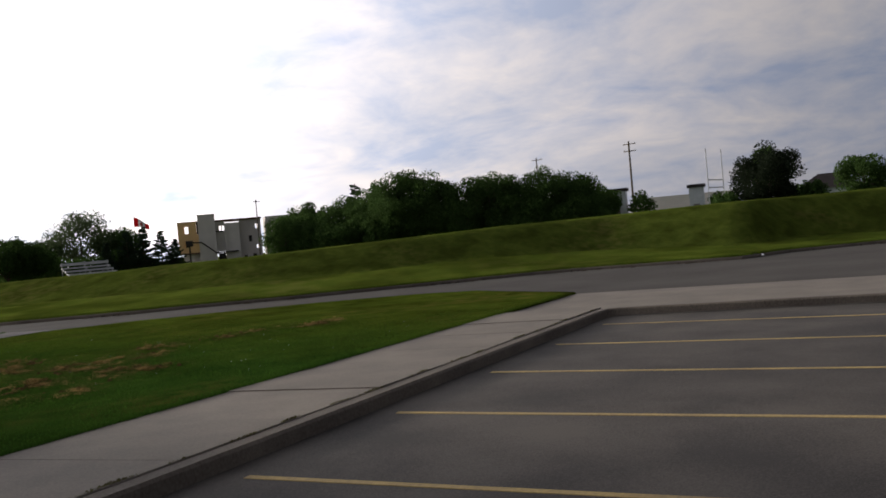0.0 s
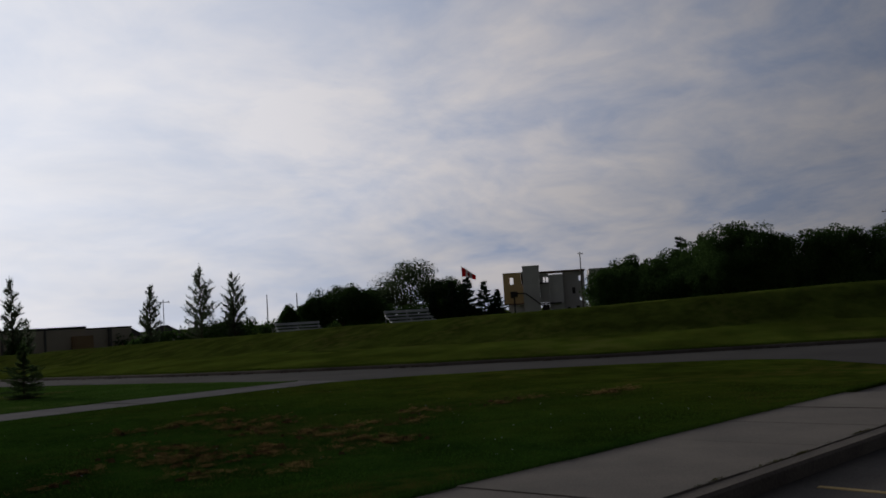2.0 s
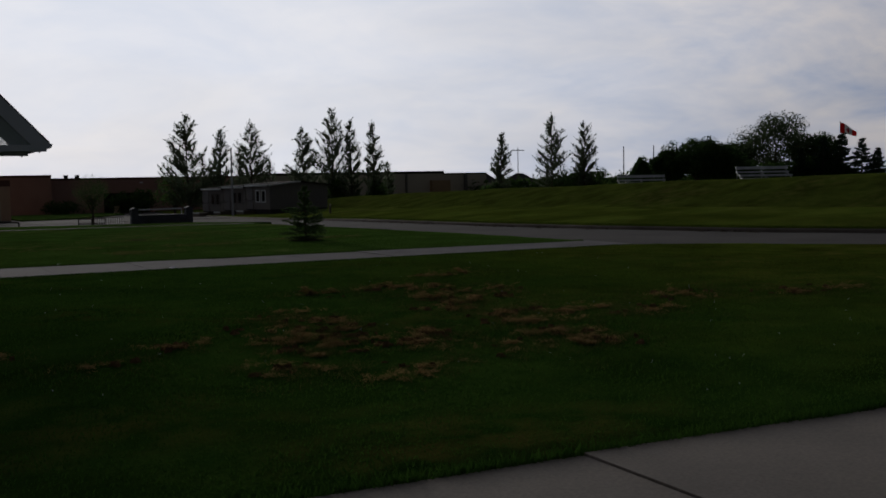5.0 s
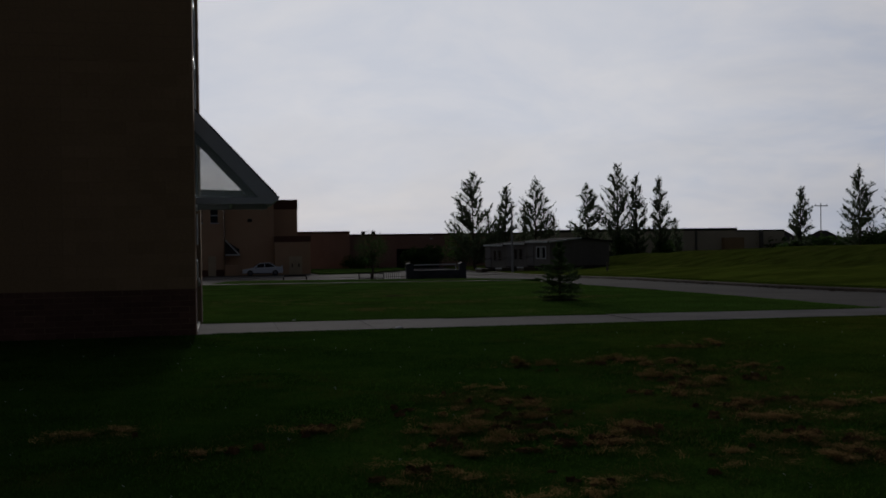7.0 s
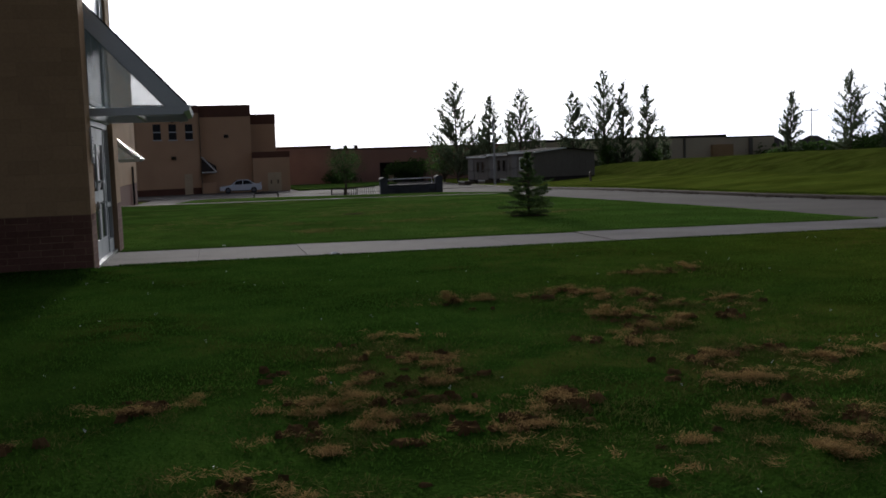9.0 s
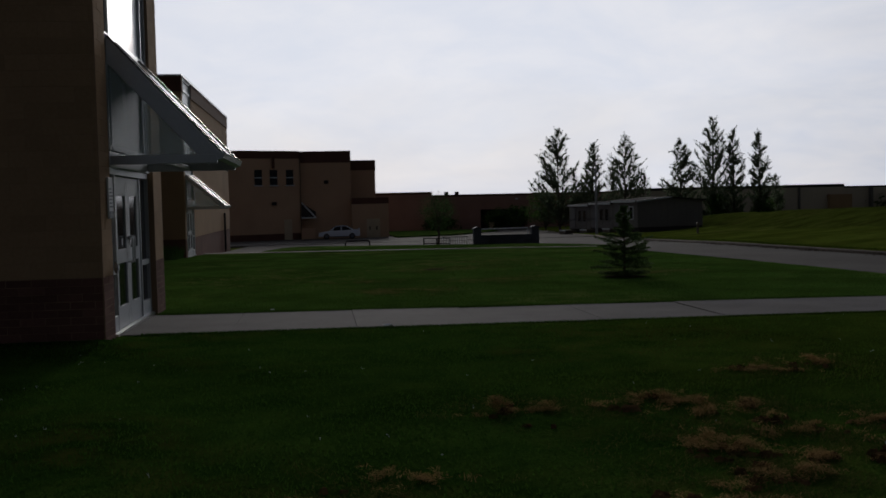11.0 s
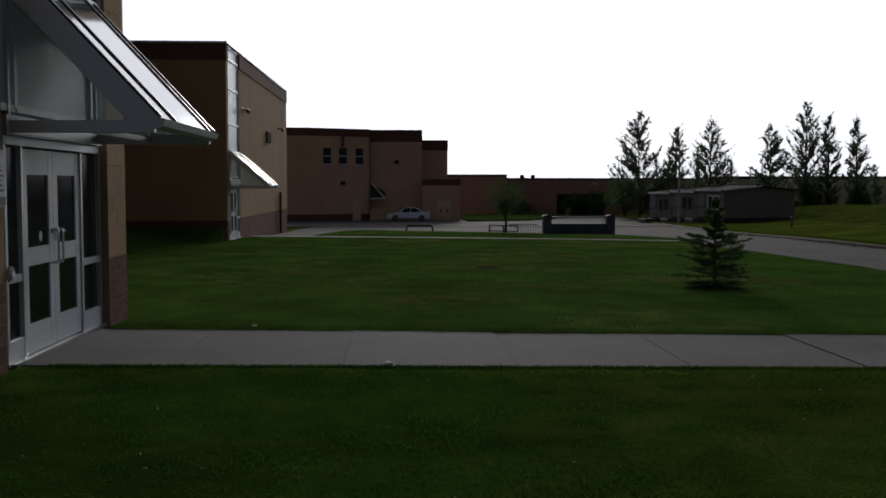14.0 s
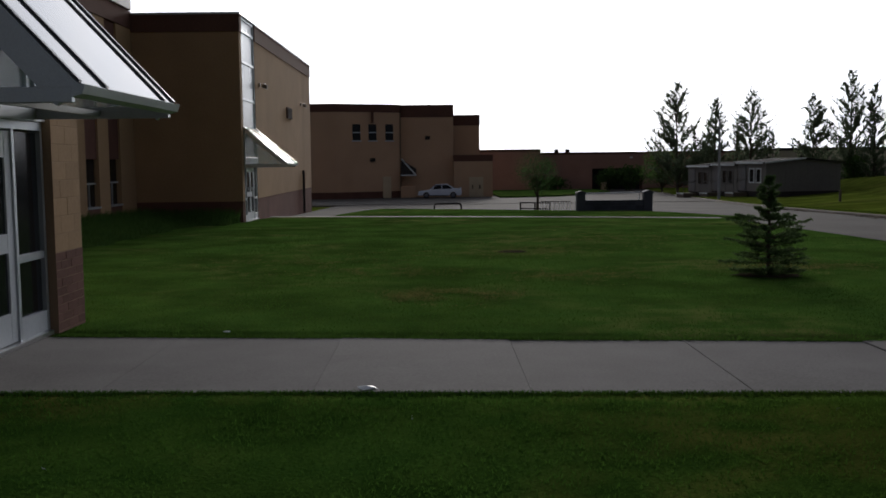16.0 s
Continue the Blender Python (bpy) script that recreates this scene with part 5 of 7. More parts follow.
# ---- poles and posts ----
def utility_pole(at, h, label, arms=1, r=0.13, turn=0.0, mat=None):
    p = thing("utility_pole", at, label, "utility pole", turn=turn)
    part("shaft", Shape().tube([(0, 0, -0.5), (0, 0, h * 0.5), (0, 0, h)], [r, r * 0.85, r * 0.65], 8), mat or WOOD_POLE, p)
    for k in range(arms):
        z = h - 0.5 - 1.1 * k
        arm = part("crossarm", Shape().box(-1.1, 1.1, -0.07 - r, 0.05 - r, z, z + 0.12), mat or WOOD_POLE, p)
        for x in (-0.95, 0.0, 0.95):
            part("insulator", Shape().tube([(x, -r, z + 0.12), (x, -r, z + 0.3)], 0.04, 6), SIGN_WHITE, arm)
    return p


utility_pole((24.4, 61.2, level(61.2) - 0.1), 5.9, "plain grey pole beside the road", 0, 0.11, 0.0, POLE_GREY)
utility_pole((87.1, 112.7, 0.0), 6.5, "far wooden utility pole above the trees", 1, 0.08)
utility_pole((125.8, 133.9, 0.0), 7.5, "far wooden utility pole above the trees", 0)
utility_pole((118.0, 116.0, 0.0), 7.0, "far wooden utility pole above the trees", 0)
utility_pole((182.5, 95.2, -0.8), 14.2, "tall wooden utility pole beside the unfinished building", 1, 0.16)
utility_pole((148.5, 5.2, 0.1), 14.0, "tall wooden utility pole above the far wall", 2, 0.2, 70)
utility_pole((168.0, 26.0, 1.0), 13.6, "far wooden utility pole behind the treeline", 1, 0.16, 70)
post = thing("bollard", (24.4, 39.6, berm(24.4 - far_edge(39.6), 39.6)), "short weathered post on the road verge", "bollard")
part("shaft", Shape().box(-0.05, 0.05, -0.05, 0.05, -0.2, 0.55, c=0.02), WOOD_POLE, post)
part("cap", Shape().box(-0.06, 0.06, -0.06, 0.06, 0.551, 0.6, c=0.015), LAMP_BRONZE, post)


# ---- bleachers on the playing field ----
def bleachers(at, turn, rows=5, w=4.2):
    b = thing("bleachers", at, "white metal bench bleachers with cross-braced frame on the field", "bleachers", "bleachers", turn=turn)
    for k in range(rows):
        y, z = 0.62 * k, 0.45 + 0.28 * k
        part("seat_plank", Shape().box(-w / 2, w / 2, y, y + 0.26, z - 0.07, z + 0.05, c=0.01), BENCH_ALU, b)
        part("foot_plank", Shape().box(-w / 2, w / 2, y - 0.30, y - 0.04, z - 0.26, z - 0.20), BENCH_ALU, b)
    d, t = 0.62 * (rows - 1) + 0.30, 0.45 + 0.28 * (rows - 1)
    part("backboard", Shape().box(-w / 2, w / 2, d, d + 0.04, t + 0.20, t + 0.42, c=0.01), BENCH_ALU, b)
    xs = [-w / 2 + 0.1, 0.0, w / 2 - 0.1]
    for x in xs:
        part("frame", Shape().tube([(x, -0.3, 0.0), (x, d, t), (x, d, -1.0)], 0.035, 6), BENCH_ALU, b)
        part("back_post", Shape().tube([(x, d + 0.02, t - 0.02), (x, d + 0.02, t + 0.48)], 0.03, 6), BENCH_ALU, b)
    for a, e in ((xs[0], xs[1]), (xs[1], xs[2])):
        part("brace", Shape().tube([(a, d + 0.04, 0.1), (e, d + 0.04, t - 0.1)], 0.015, 5), BENCH_ALU, b)
        part("brace", Shape().tube([(e, d + 0.06, 0.1), (a, d + 0.06, t - 0.1)], 0.015, 5), BENCH_ALU, b)
    return b


bleachers((54.3, 42.5, -0.28), -24, 5, 4.2)
bleachers((57.6, 32.0, 0.22), -24, 5, 4.2)
bleachers((63.6, 28.6, -0.95), -24, 5, 5.0)


# ---- unfinished building far beyond the field ----
def unfinished(at, turn):
    u = thing("unfinished_building", at, "unfinished three-storey block building with yellow sheathing", "building", turn=turn)
    H = 10.0
    # sheathed bay on an open ground floor
    part("bay_low", Shape().box(0.9, 4.5, 1.2, 8, -1.0, 2.8), BLOCK_GREY, u)
    part("slab", Shape().box(-0.1, 4.49, -0.3, 8, 2.81, 3.05), RUST, u)
    for x in (1.0, 2.7):
        part("column", Shape().box(x, x + 0.3, 0.0, 0.35, -1.0, 2.8), BLOCK_GREY, u)
    for z0, z1 in ((3.05, 4.35), (5.85, 7.45), (9.0, H)):
        part("bay_band", Shape().box(0.0, 4.1, 0.0, 0.3, z0, z1), SHEATHING, u)
    for z0, z1 in ((4.35, 5.85), (7.45, 9.0)):
        for a, b in ((0.0, 1.2), (2.35, 4.1)):
            part("bay_pier", Shape().box(a, b, 0.002, 0.298, z0, z1), SHEATHING, u)
        part("reveal", Shape().box(1.2, 1.5, 0.32, 0.9, z0, z1), SHEATHING, u)
    part("bay_strip", Shape().box(4.11, 4.49, 0.05, 0.3, 3.05, 7.2), SHEATHING, u)
    part("dark_gap", Shape().box(4.11, 4.49, 0.6, 0.8, 7.2, H), ROOF_DARK, u)
    part("bay_floor", Shape().box(0.31, 4.48, 0.31, 7.9, 6.4, 6.6), BLOCK_GREY, u)
    part("bay_back", Shape().box(0.31, 4.48, 3.0, 3.3, 3.05, 6.4), ROOF_DARK, u)
    part("bay_cap", Shape().box(-0.08, 4.49, -0.08, 0.4, H, H + 0.12), WOOD_POLE, u)
    part("tower", Shape().box(4.5, 8.3, -0.6, 5, -1.0, H + 1.3), BLOCK_GREY, u)
    part("tower_cap", Shape().box(4.45, 8.35, -0.65, 5.05, H + 1.3, H + 1.5), BLOCK_GREY, u)
    # recess with an open window under the roof edge
    part("recess_wall", Shape().box(8.31, 10.3, 0.6, 1.0, 2.9, 7.5), BLOCK_GREY, u)
    part("recess_pier", Shape().box(8.31, 9.15, 0.6, 1.0, 7.5, 8.7), BLOCK_GREY, u)
    part("recess_head", Shape().box(8.31, 10.3, 0.6, 1.0, 8.7, H - 0.3), BLOCK_GREY, u)
    part("recess_sill", Shape().box(8.31, 10.3, 0.2, 0.58, 7.3, 7.55), ROOF_DARK, u)
    part("recess_jamb", Shape().box(9.55, 9.75, 0.7, 0.9, 7.5, 8.7), BLOCK_GREY, u)
    # block bay standing proud
    part("block_bay", Shape().box(10.31, 13.6, 0.1, 4.0, -1.0, H - 0.8), BLOCK_GREY, u)
    part("pilaster", Shape().box(10.4, 10.75, -0.15, 0.09, -1.0, H - 0.9), BLOCK_GREY, u)
    # right-hand wall with open windows; dark sheets stand for the shade inside openings
    part("wall", Shape().box(13.61, 17.2, 0.9, 1.3, -1.0, H - 0.3), SHADED_GREY, u)
    part("wall", Shape().box(17.9, 18.5, 0.9, 1.3, -1.0, H - 0.3), SHADED_GREY, u)
    for z0, z1 in ((-1.0, 3.0), (3.8, 7.5), (8.6, H - 0.3)):
        part("wall", Shape().box(17.2, 17.9, 0.902, 1.298, z0, z1), SHADED_GREY, u)
    for x, z, w, h in ((15.6, 4.6, 0.7, 1.4), (16.3, 0.2, 0.8, 1.6), (14.3, 0.6, 0.7, 1.0)):
        part("dark_opening", Shape().box(x, x + w, 0.86, 0.899, z, z + h), ROOF_DARK, u)
    part("roof_edge", Shape().box(8.31, 18.7, 0.3, 9, H - 0.29, H + 0.05), COPING, u)
    part("ledge", Shape().box(7.8, 13.0, -1.0, 0.05, 2.55, 2.85), ROOF_DARK, u)
    part("doorway", Shape().box(8.6, 10.25, 0.55, 0.9, -1.0, 2.5), ROOF_DARK, u)
    part("side_wall", Shape().box(18.1, 18.5, 1.31, 14, -1.0, H - 0.3), SHADED_GREY, u)
    part("rear_block", Shape().box(20, 34, 8, 20, -1.0, H + 0.3), BLOCK_GREY, u)
    part("hoist_boom", Shape().tube([(3.2, -2.0, 5.3), (5.0, -2.0, 5.2), (5.4, -2.0, 4.9), (10.4, -2.0, 0.9)], 0.17, 6), ROOF_DARK, u)
    part("boom_cab", Shape().box(1.6, 3.2, -2.5, -1.4, 4.5, 5.8, c=0.15), ROOF_DARK, u)
    part("boom_mast", Shape().tube([(2.4, -2, -1.0), (2.4, -2, 4.5)], 0.2, 6), ROOF_DARK, u)
    return u


# darker copy of grey_block: shade on the right-hand walls put into the colour
SHADED_GREY = material("shaded_grey_block", (0.50, 0.455, 0.425), (0.42, 0.38, 0.355), rough=0.9, grain=12, blotch=0.5, coord="World")
unfinished((178.3, 113.6, -0.2), -55.2)


# ---- flag ----
def flag(at, turn):
    f = thing("flagpole", at, "tall pole with red and white flag flying", "flag", turn=turn)
    part("pole", Shape().tube([(0, 0, -1), (0, 0, 10.0)], [0.09, 0.05], 8), STEEL, f)
    part("finial", Shape().tube([(0, 0, 10.0), (0, 0, 10.06), (0, 0, 10.16)], [0.05, 0.1, 0.02], 8), STEEL, f)

    def cloth(u0, u1, mat, name):
        s = Shape()
        cols, rows = 8, 6
        for i in range(cols + 1):
            u = u0 + (u1 - u0) * i / cols
            for j in range(rows + 1):
                w = j / rows
                s.v.append((0.05 + 2.9 * u * 0.95, 0.18 * math.sin(7 * u), 9.95 - 1.95 * w * (1 - 0.55 * u) - 1.75 * u ** 1.1 + 0.1 * math.sin(6 * u)))
        for i in range(cols):
            for j in range(rows):
                a = i * (rows + 1) + j
                s.f.append((a, a + 1, a + rows + 2, a + rows + 1))
        n = len(s.v)
        s.v += [(x, y + 0.02, z) for x, y, z in s.v]
        s.f += [tuple(n + q for q in fc[::-1]) for fc in s.f]
        return part(name, s, mat, f)
    cloth(0.0, 0.27, RED, "flag_bar")
    mid_cloth = cloth(0.27, 0.73, WHITE, "flag_middle")
    cloth(0.73, 1.0, RED, "flag_bar")
    leaf = [(0.0, 0.5), (0.12, 0.28), (0.22, 0.33), (0.17, 0.05), (0.33, 0.18), (0.48, 0.05), (0.2, -0.22), (0.23, -0.33), (0.03, -0.28), (0.03, -0.5), (-0.03, -0.5), (-0.03, -0.28), (-0.23, -0.33), (-0.2, -0.22), (-0.48, 0.05), (-0.33, 0.18), (-0.17, 0.05), (-0.22, 0.33), (-0.12, 0.28)]
    s = Shape()
    c = (1.45, 8.38)
    for dy in (-0.03, 0.25):
        n = len(s.v)
        s.v += [(c[0] + p[0] * 1.0, -0.09 + dy, c[1] + p[1] * 1.0 - p[0] * 0.62) for p in leaf]
        s.f.append(tuple(range(n, n + len(leaf))))
    k = len(leaf)
    s.f += [(i, (i + 1) % k, k + (i + 1) % k, k + i) for i in range(k)]
    part("flag_emblem", s, RED, mid_cloth)
    return f


flag((150.9, 103.3, 0.75), -55)

# ---- field furniture and far buildings to the east ----
goal = thing("goal_posts", (100.6, -12.1, 1.2), "tall slender goal posts on the playing field", "goal posts", turn=-8)
for x, y in ((0, 0), (4.2, -0.55)):
    part("upright", Shape().tube([(x, y, -0.5), (x, y, 7.45)], 0.05, 6), BENCH_ALU, goal)
part("crossbar", Shape().tube([(0, 0, 4.1), (4.2, -0.55, 4.1)], 0.06, 6), BENCH_ALU, goal)
part("lower_bar", Shape().tube([(0, 0, 3.3), (4.2, -0.55, 3.3)], 0.06, 6), BENCH_ALU, goal)
long_wall = thing("long_pale_building", (189, 3.5, 1.0), "long pale flat-roofed building beyond the field", "building", turn=-84)
part("wall", Shape().box(-9.0, 10.5, 0, 12, 0.0, 4.6), BLOCK_GREY, long_wall)
part("parapet", Shape().box(-9.1, 10.6, -0.1, 12, 4.6, 4.8), BLOCK_GREY, long_wall)
for at, w in (((140.0, -4.6, 1.2), 2.1), ((138.1, 6.6, 1.2), 2.3)):
    sh = thing("field_shed", at, "small pale shed with dark flat roof by the field", "shed", turn=-84)
    part("wall", Shape().box(0, w, 0, 2.5, 0.0, 4.5 if w < 2.2 else 4.9), SPANDREL, sh)
    part("roof", Shape().box(-0.25, w + 0.25, -0.3, 2.8, 4.5 if w < 2.2 else 4.9, 4.95 if w < 2.2 else 5.35), ROOF_DARK, sh)
    part("door", Shape().box(0.5, 1.4, -0.04, -0.001, 0.0, 2.1), SIDING, sh)
house = thing("house", (161.3, -23.4, 0.0), "pale house with dark hipped roof behind trees", "house", turn=-88)
part("wall", Shape().box(-4.6, 4.6, 0, 8, 0.0, 4.2), SPANDREL, house)
part("roof", Shape().add([(-5.2, -0.6, 4.2), (5.2, -0.6, 4.2), (5.2, 8.6, 4.2), (-5.2, 8.6, 4.2), (-1.5, 4, 6.6), (1.5, 4, 6.6)], [(0, 1, 5, 4), (1, 2, 5), (2, 3, 4, 5), (3, 0, 4), (3, 2, 1, 0)]), ROOF_DARK, house)
for x in (-3.2, 0.2, 2.6):
    part("window", Shape().box(x, x + 1.2, -0.05, -0.001, 2.0, 3.4), DARK_GLASS, house)
for k, (x, y, w) in enumerate(((92, 120, 5.5), (103, 118, 6.5), (113, 112, 7.0), (86, 122, 5.0))):
    h = thing("house", (x, y, -0.6), "far dark-roofed house low behind the berm", "house", "far houses", turn=-35)
    part("wall", Shape().box(-w / 2, w / 2, 0, 7, 0, 1.6), BLOCK_GREY, h)
    part("roof", Shape().add([(-w / 2 - 0.4, -0.4, 1.6), (w / 2 + 0.4, -0.4, 1.6), (w / 2 + 0.4, 7.4, 1.6), (-w / 2 - 0.4, 7.4, 1.6), (-0.6, 3.5, 3.1), (0.6, 3.5, 3.1)], [(0, 1, 5, 4), (1, 2, 5), (2, 3, 4, 5), (3, 0, 4), (3, 2, 1, 0)]), ROOF_DARK, h)

# ---- beige service cabinet by the rear shrubs ----
sc = thing("service_cabinet", (25.3, 116.1, level(116.1) - 0.05), "small beige metal service cabinet on the grass", "cabinet")
part("body", Shape().box(-0.32, 0.32, -0.25, 0.25, 0.0, 0.92, c=0.02), BEIGE_DOOR, sc)
part("lid", Shape().box(-0.35, 0.35, -0.28, 0.28, 0.921, 0.98, c=0.02), BEIGE_DOOR, sc)
# ================= plants =================
LEAF_LIGHT = leaf_material("young_tree_leaves", (0.062, 0.115, 0.036), (0.040, 0.080, 0.024), 0.5, 0.2, 0.9, 0.02)

def leaf_mesh(name, pos, size, mat, rng, aspect=0.55, way=None, flat=0.0):
    """One mesh of many small leaves: pos (n, 3), size (n). way: main directions of the leaves; flat: how level they lie."""
    n = len(pos)
    a = rng.normal(size=(n, 3))
    if way is not None:
        a = way + 0.35 * a
    a[:, 2] *= 1 - flat
    a /= np.linalg.norm(a, axis=1)[:, None] + 1e-9
    b = rng.normal(size=(n, 3))
    b -= (b * a).sum(1)[:, None] * a
    b /= np.linalg.norm(b, axis=1)[:, None] + 1e-9
    h = (size * 0.5)[:, None]
    w = h * aspect
    v = np.stack([pos - a * h, pos + b * w, pos + a * h, pos - b * w], 1).reshape(-1, 3)
    return quad_mesh(name, v, mat)


def quad_mesh(name, v, mat, k=4):
    n = len(v) // k
    me = bpy.data.meshes.new(name)
    me.vertices.add(len(v))
    me.vertices.foreach_set("co", np.ascontiguousarray(v, dtype=np.float32).ravel())
    me.loops.add(n * k)
    me.loops.foreach_set("vertex_index", np.arange(n * k, dtype=np.int32))
    me.polygons.add(n)
    me.polygons.foreach_set("loop_start", np.arange(0, n * k, k, dtype=np.int32))
    me.update(calc_edges=True)
    me.materials.append(mat)
    return me


def child(name, me, parent):
    ob = new(name, me)
    ob.parent = parent
    return ob


def poplar(at, h, w, seed, leaves=15000, label="slender poplar with upswept leafy branches", group="poplars", mat=None):
    """An egg-shaped crown of steep limbs, each set with small separate clumps of leaves."""
    rng = np.random.default_rng(seed)
    t = thing("poplar_tree", at, label, "tree", group)
    trunk = Shape()
    lean = rng.normal(0, 0.012, 2)
    axis = lambda f: Vector((lean[0] * h * f + 0.06 * math.sin(5 * f + seed), lean[1] * h * f, h * f))
    trunk.tube([axis(f) for f in np.linspace(-0.04, 1.0, 9)], [0.026 * h * 0.5 * (1.05 - f) + 0.012 for f in np.linspace(0, 1, 9)], 6)
    pos, way = [], []
    n_limb = int(60 + h * 5.0)
    for i in range(n_limb):
        f = 0.10 + 0.90 * (i + rng.uniform(0, 0.9)) / n_limb          # height of the limb's tip
        round_ = lerp(f, (0.0, 0.12, 0.30, 0.45, 0.65, 0.82, 0.93, 1.0), (0.62, 0.85, 0.97, 1.0, 0.86, 0.58, 0.32, 0.04))
        r = 0.64 * w * round_ * (0.35 + 0.75 * rng.uniform() ** 0.7)
        az, el = rng.uniform(0, 2 * math.pi), rng.uniform(0.45, 0.95)
        tip = axis(f) + Vector((math.cos(az) * r, math.sin(az) * r, 0))
        base = axis(max(0.03, f - r * math.tan(el) / h))
        d = tip - base
        ln = d.length
        trunk.tube([base, base.lerp(tip, 0.5) + Vector((math.cos(az) * 0.08 * ln, math.sin(az) * 0.08 * ln, -0.04 * ln)), tip], [0.032, 0.020, 0.007], 4, False)
        # upswept twigs along the limb, each clothed in leaves to its end
        twigs = max(3, int(ln / 0.17))
        for k in range(twigs):
            u = 0.25 + 0.80 * (k + rng.uniform(0.0, 1.0)) / twigs
            side = rng.normal(0, 0.55, 3)
            tw = np.array(d.normalized()) * 0.6 + side + np.array([0, 0, 0.55])
            reach = rng.uniform(0.16, 0.46) * (0.55 + 0.45 * min(1.0, w / 3.0))
            m = max(4, int(leaves / (n_limb * 4.6) * rng.uniform(0.5, 1.5)))
            along = rng.uniform(0.0, 1.0, (m, 1))
            pos.append(np.array(base.lerp(tip, u)) + along * tw * reach + rng.normal(0, 0.042, (m, 3)))
            way.append(np.repeat((tw / np.linalg.norm(tw))[None], m, 0))
    pos, way = np.concatenate(pos), np.concatenate(way)
    part("trunk", trunk, BARK, t)
    child("crown", leaf_mesh("crown", pos, rng.uniform(0.08, 0.145, len(pos)), mat or LEAF_POPLAR, rng, 0.75, way), t)
    return t


def broadleaf(at, h, w, seed, mat=None, leaves=3200, label="broad leafy tree with an uneven crown", group="", trunk_part=0.22, name="broadleaf_tree", leaf=0.42):
    rng = np.random.default_rng(seed)
    t = thing(name, at, label, "tree", group)
    trunk = Shape()
    base_h = h * trunk_part
    trunk.tube([(0, 0, -0.5), (0.05, 0, base_h * 0.6), (0, 0.05, h * 0.62)], [0.030 * h, 0.022 * h, 0.006 * h], 7)
    clumps = []
    n = 60
    for i in range(n):
        d = rng.normal(size=3)
        d /= np.linalg.norm(d)
        r = rng.uniform(0.25, 1.0) ** 0.5
        c = np.array([d[0] * w * 0.43 * r, d[1] * w * 0.43 * r, base_h + (h - base_h) * (0.50 + 0.46 * d[2] * r)])
        if c[2] < base_h * 1.3:
            c[:2] *= 0.75
        clumps.append((c, rng.uniform(0.09, 0.17) * w + 0.2))
        if i % 3 == 0:
            s0 = Vector((0, 0, base_h * rng.uniform(0.7, 1.6)))
            trunk.tube([s0, s0.lerp(Vector(c), 0.5) + Vector((0, 0, 0.15)), Vector(c)], [0.010 * h, 0.007 * h, 0.002 * h], 4, False)
    per = leaves // n
    pos = []
    for c, r in clumps:
        q = rng.normal(size=(per, 3))
        q /= np.linalg.norm(q, axis=1)[:, None]
        pos.append(c + q * (r * rng.uniform(0.15, 1.15, per) ** 0.5)[:, None] * np.array([1, 1, 0.8]))
    pos = np.concatenate(pos)
    part("trunk", trunk, BARK, t)
    child("crown", leaf_mesh("crown", pos, rng.uniform(0.6, 1.3, len(pos)) * leaf, mat or LEAF_DARK, rng, 0.75), t)
    return t


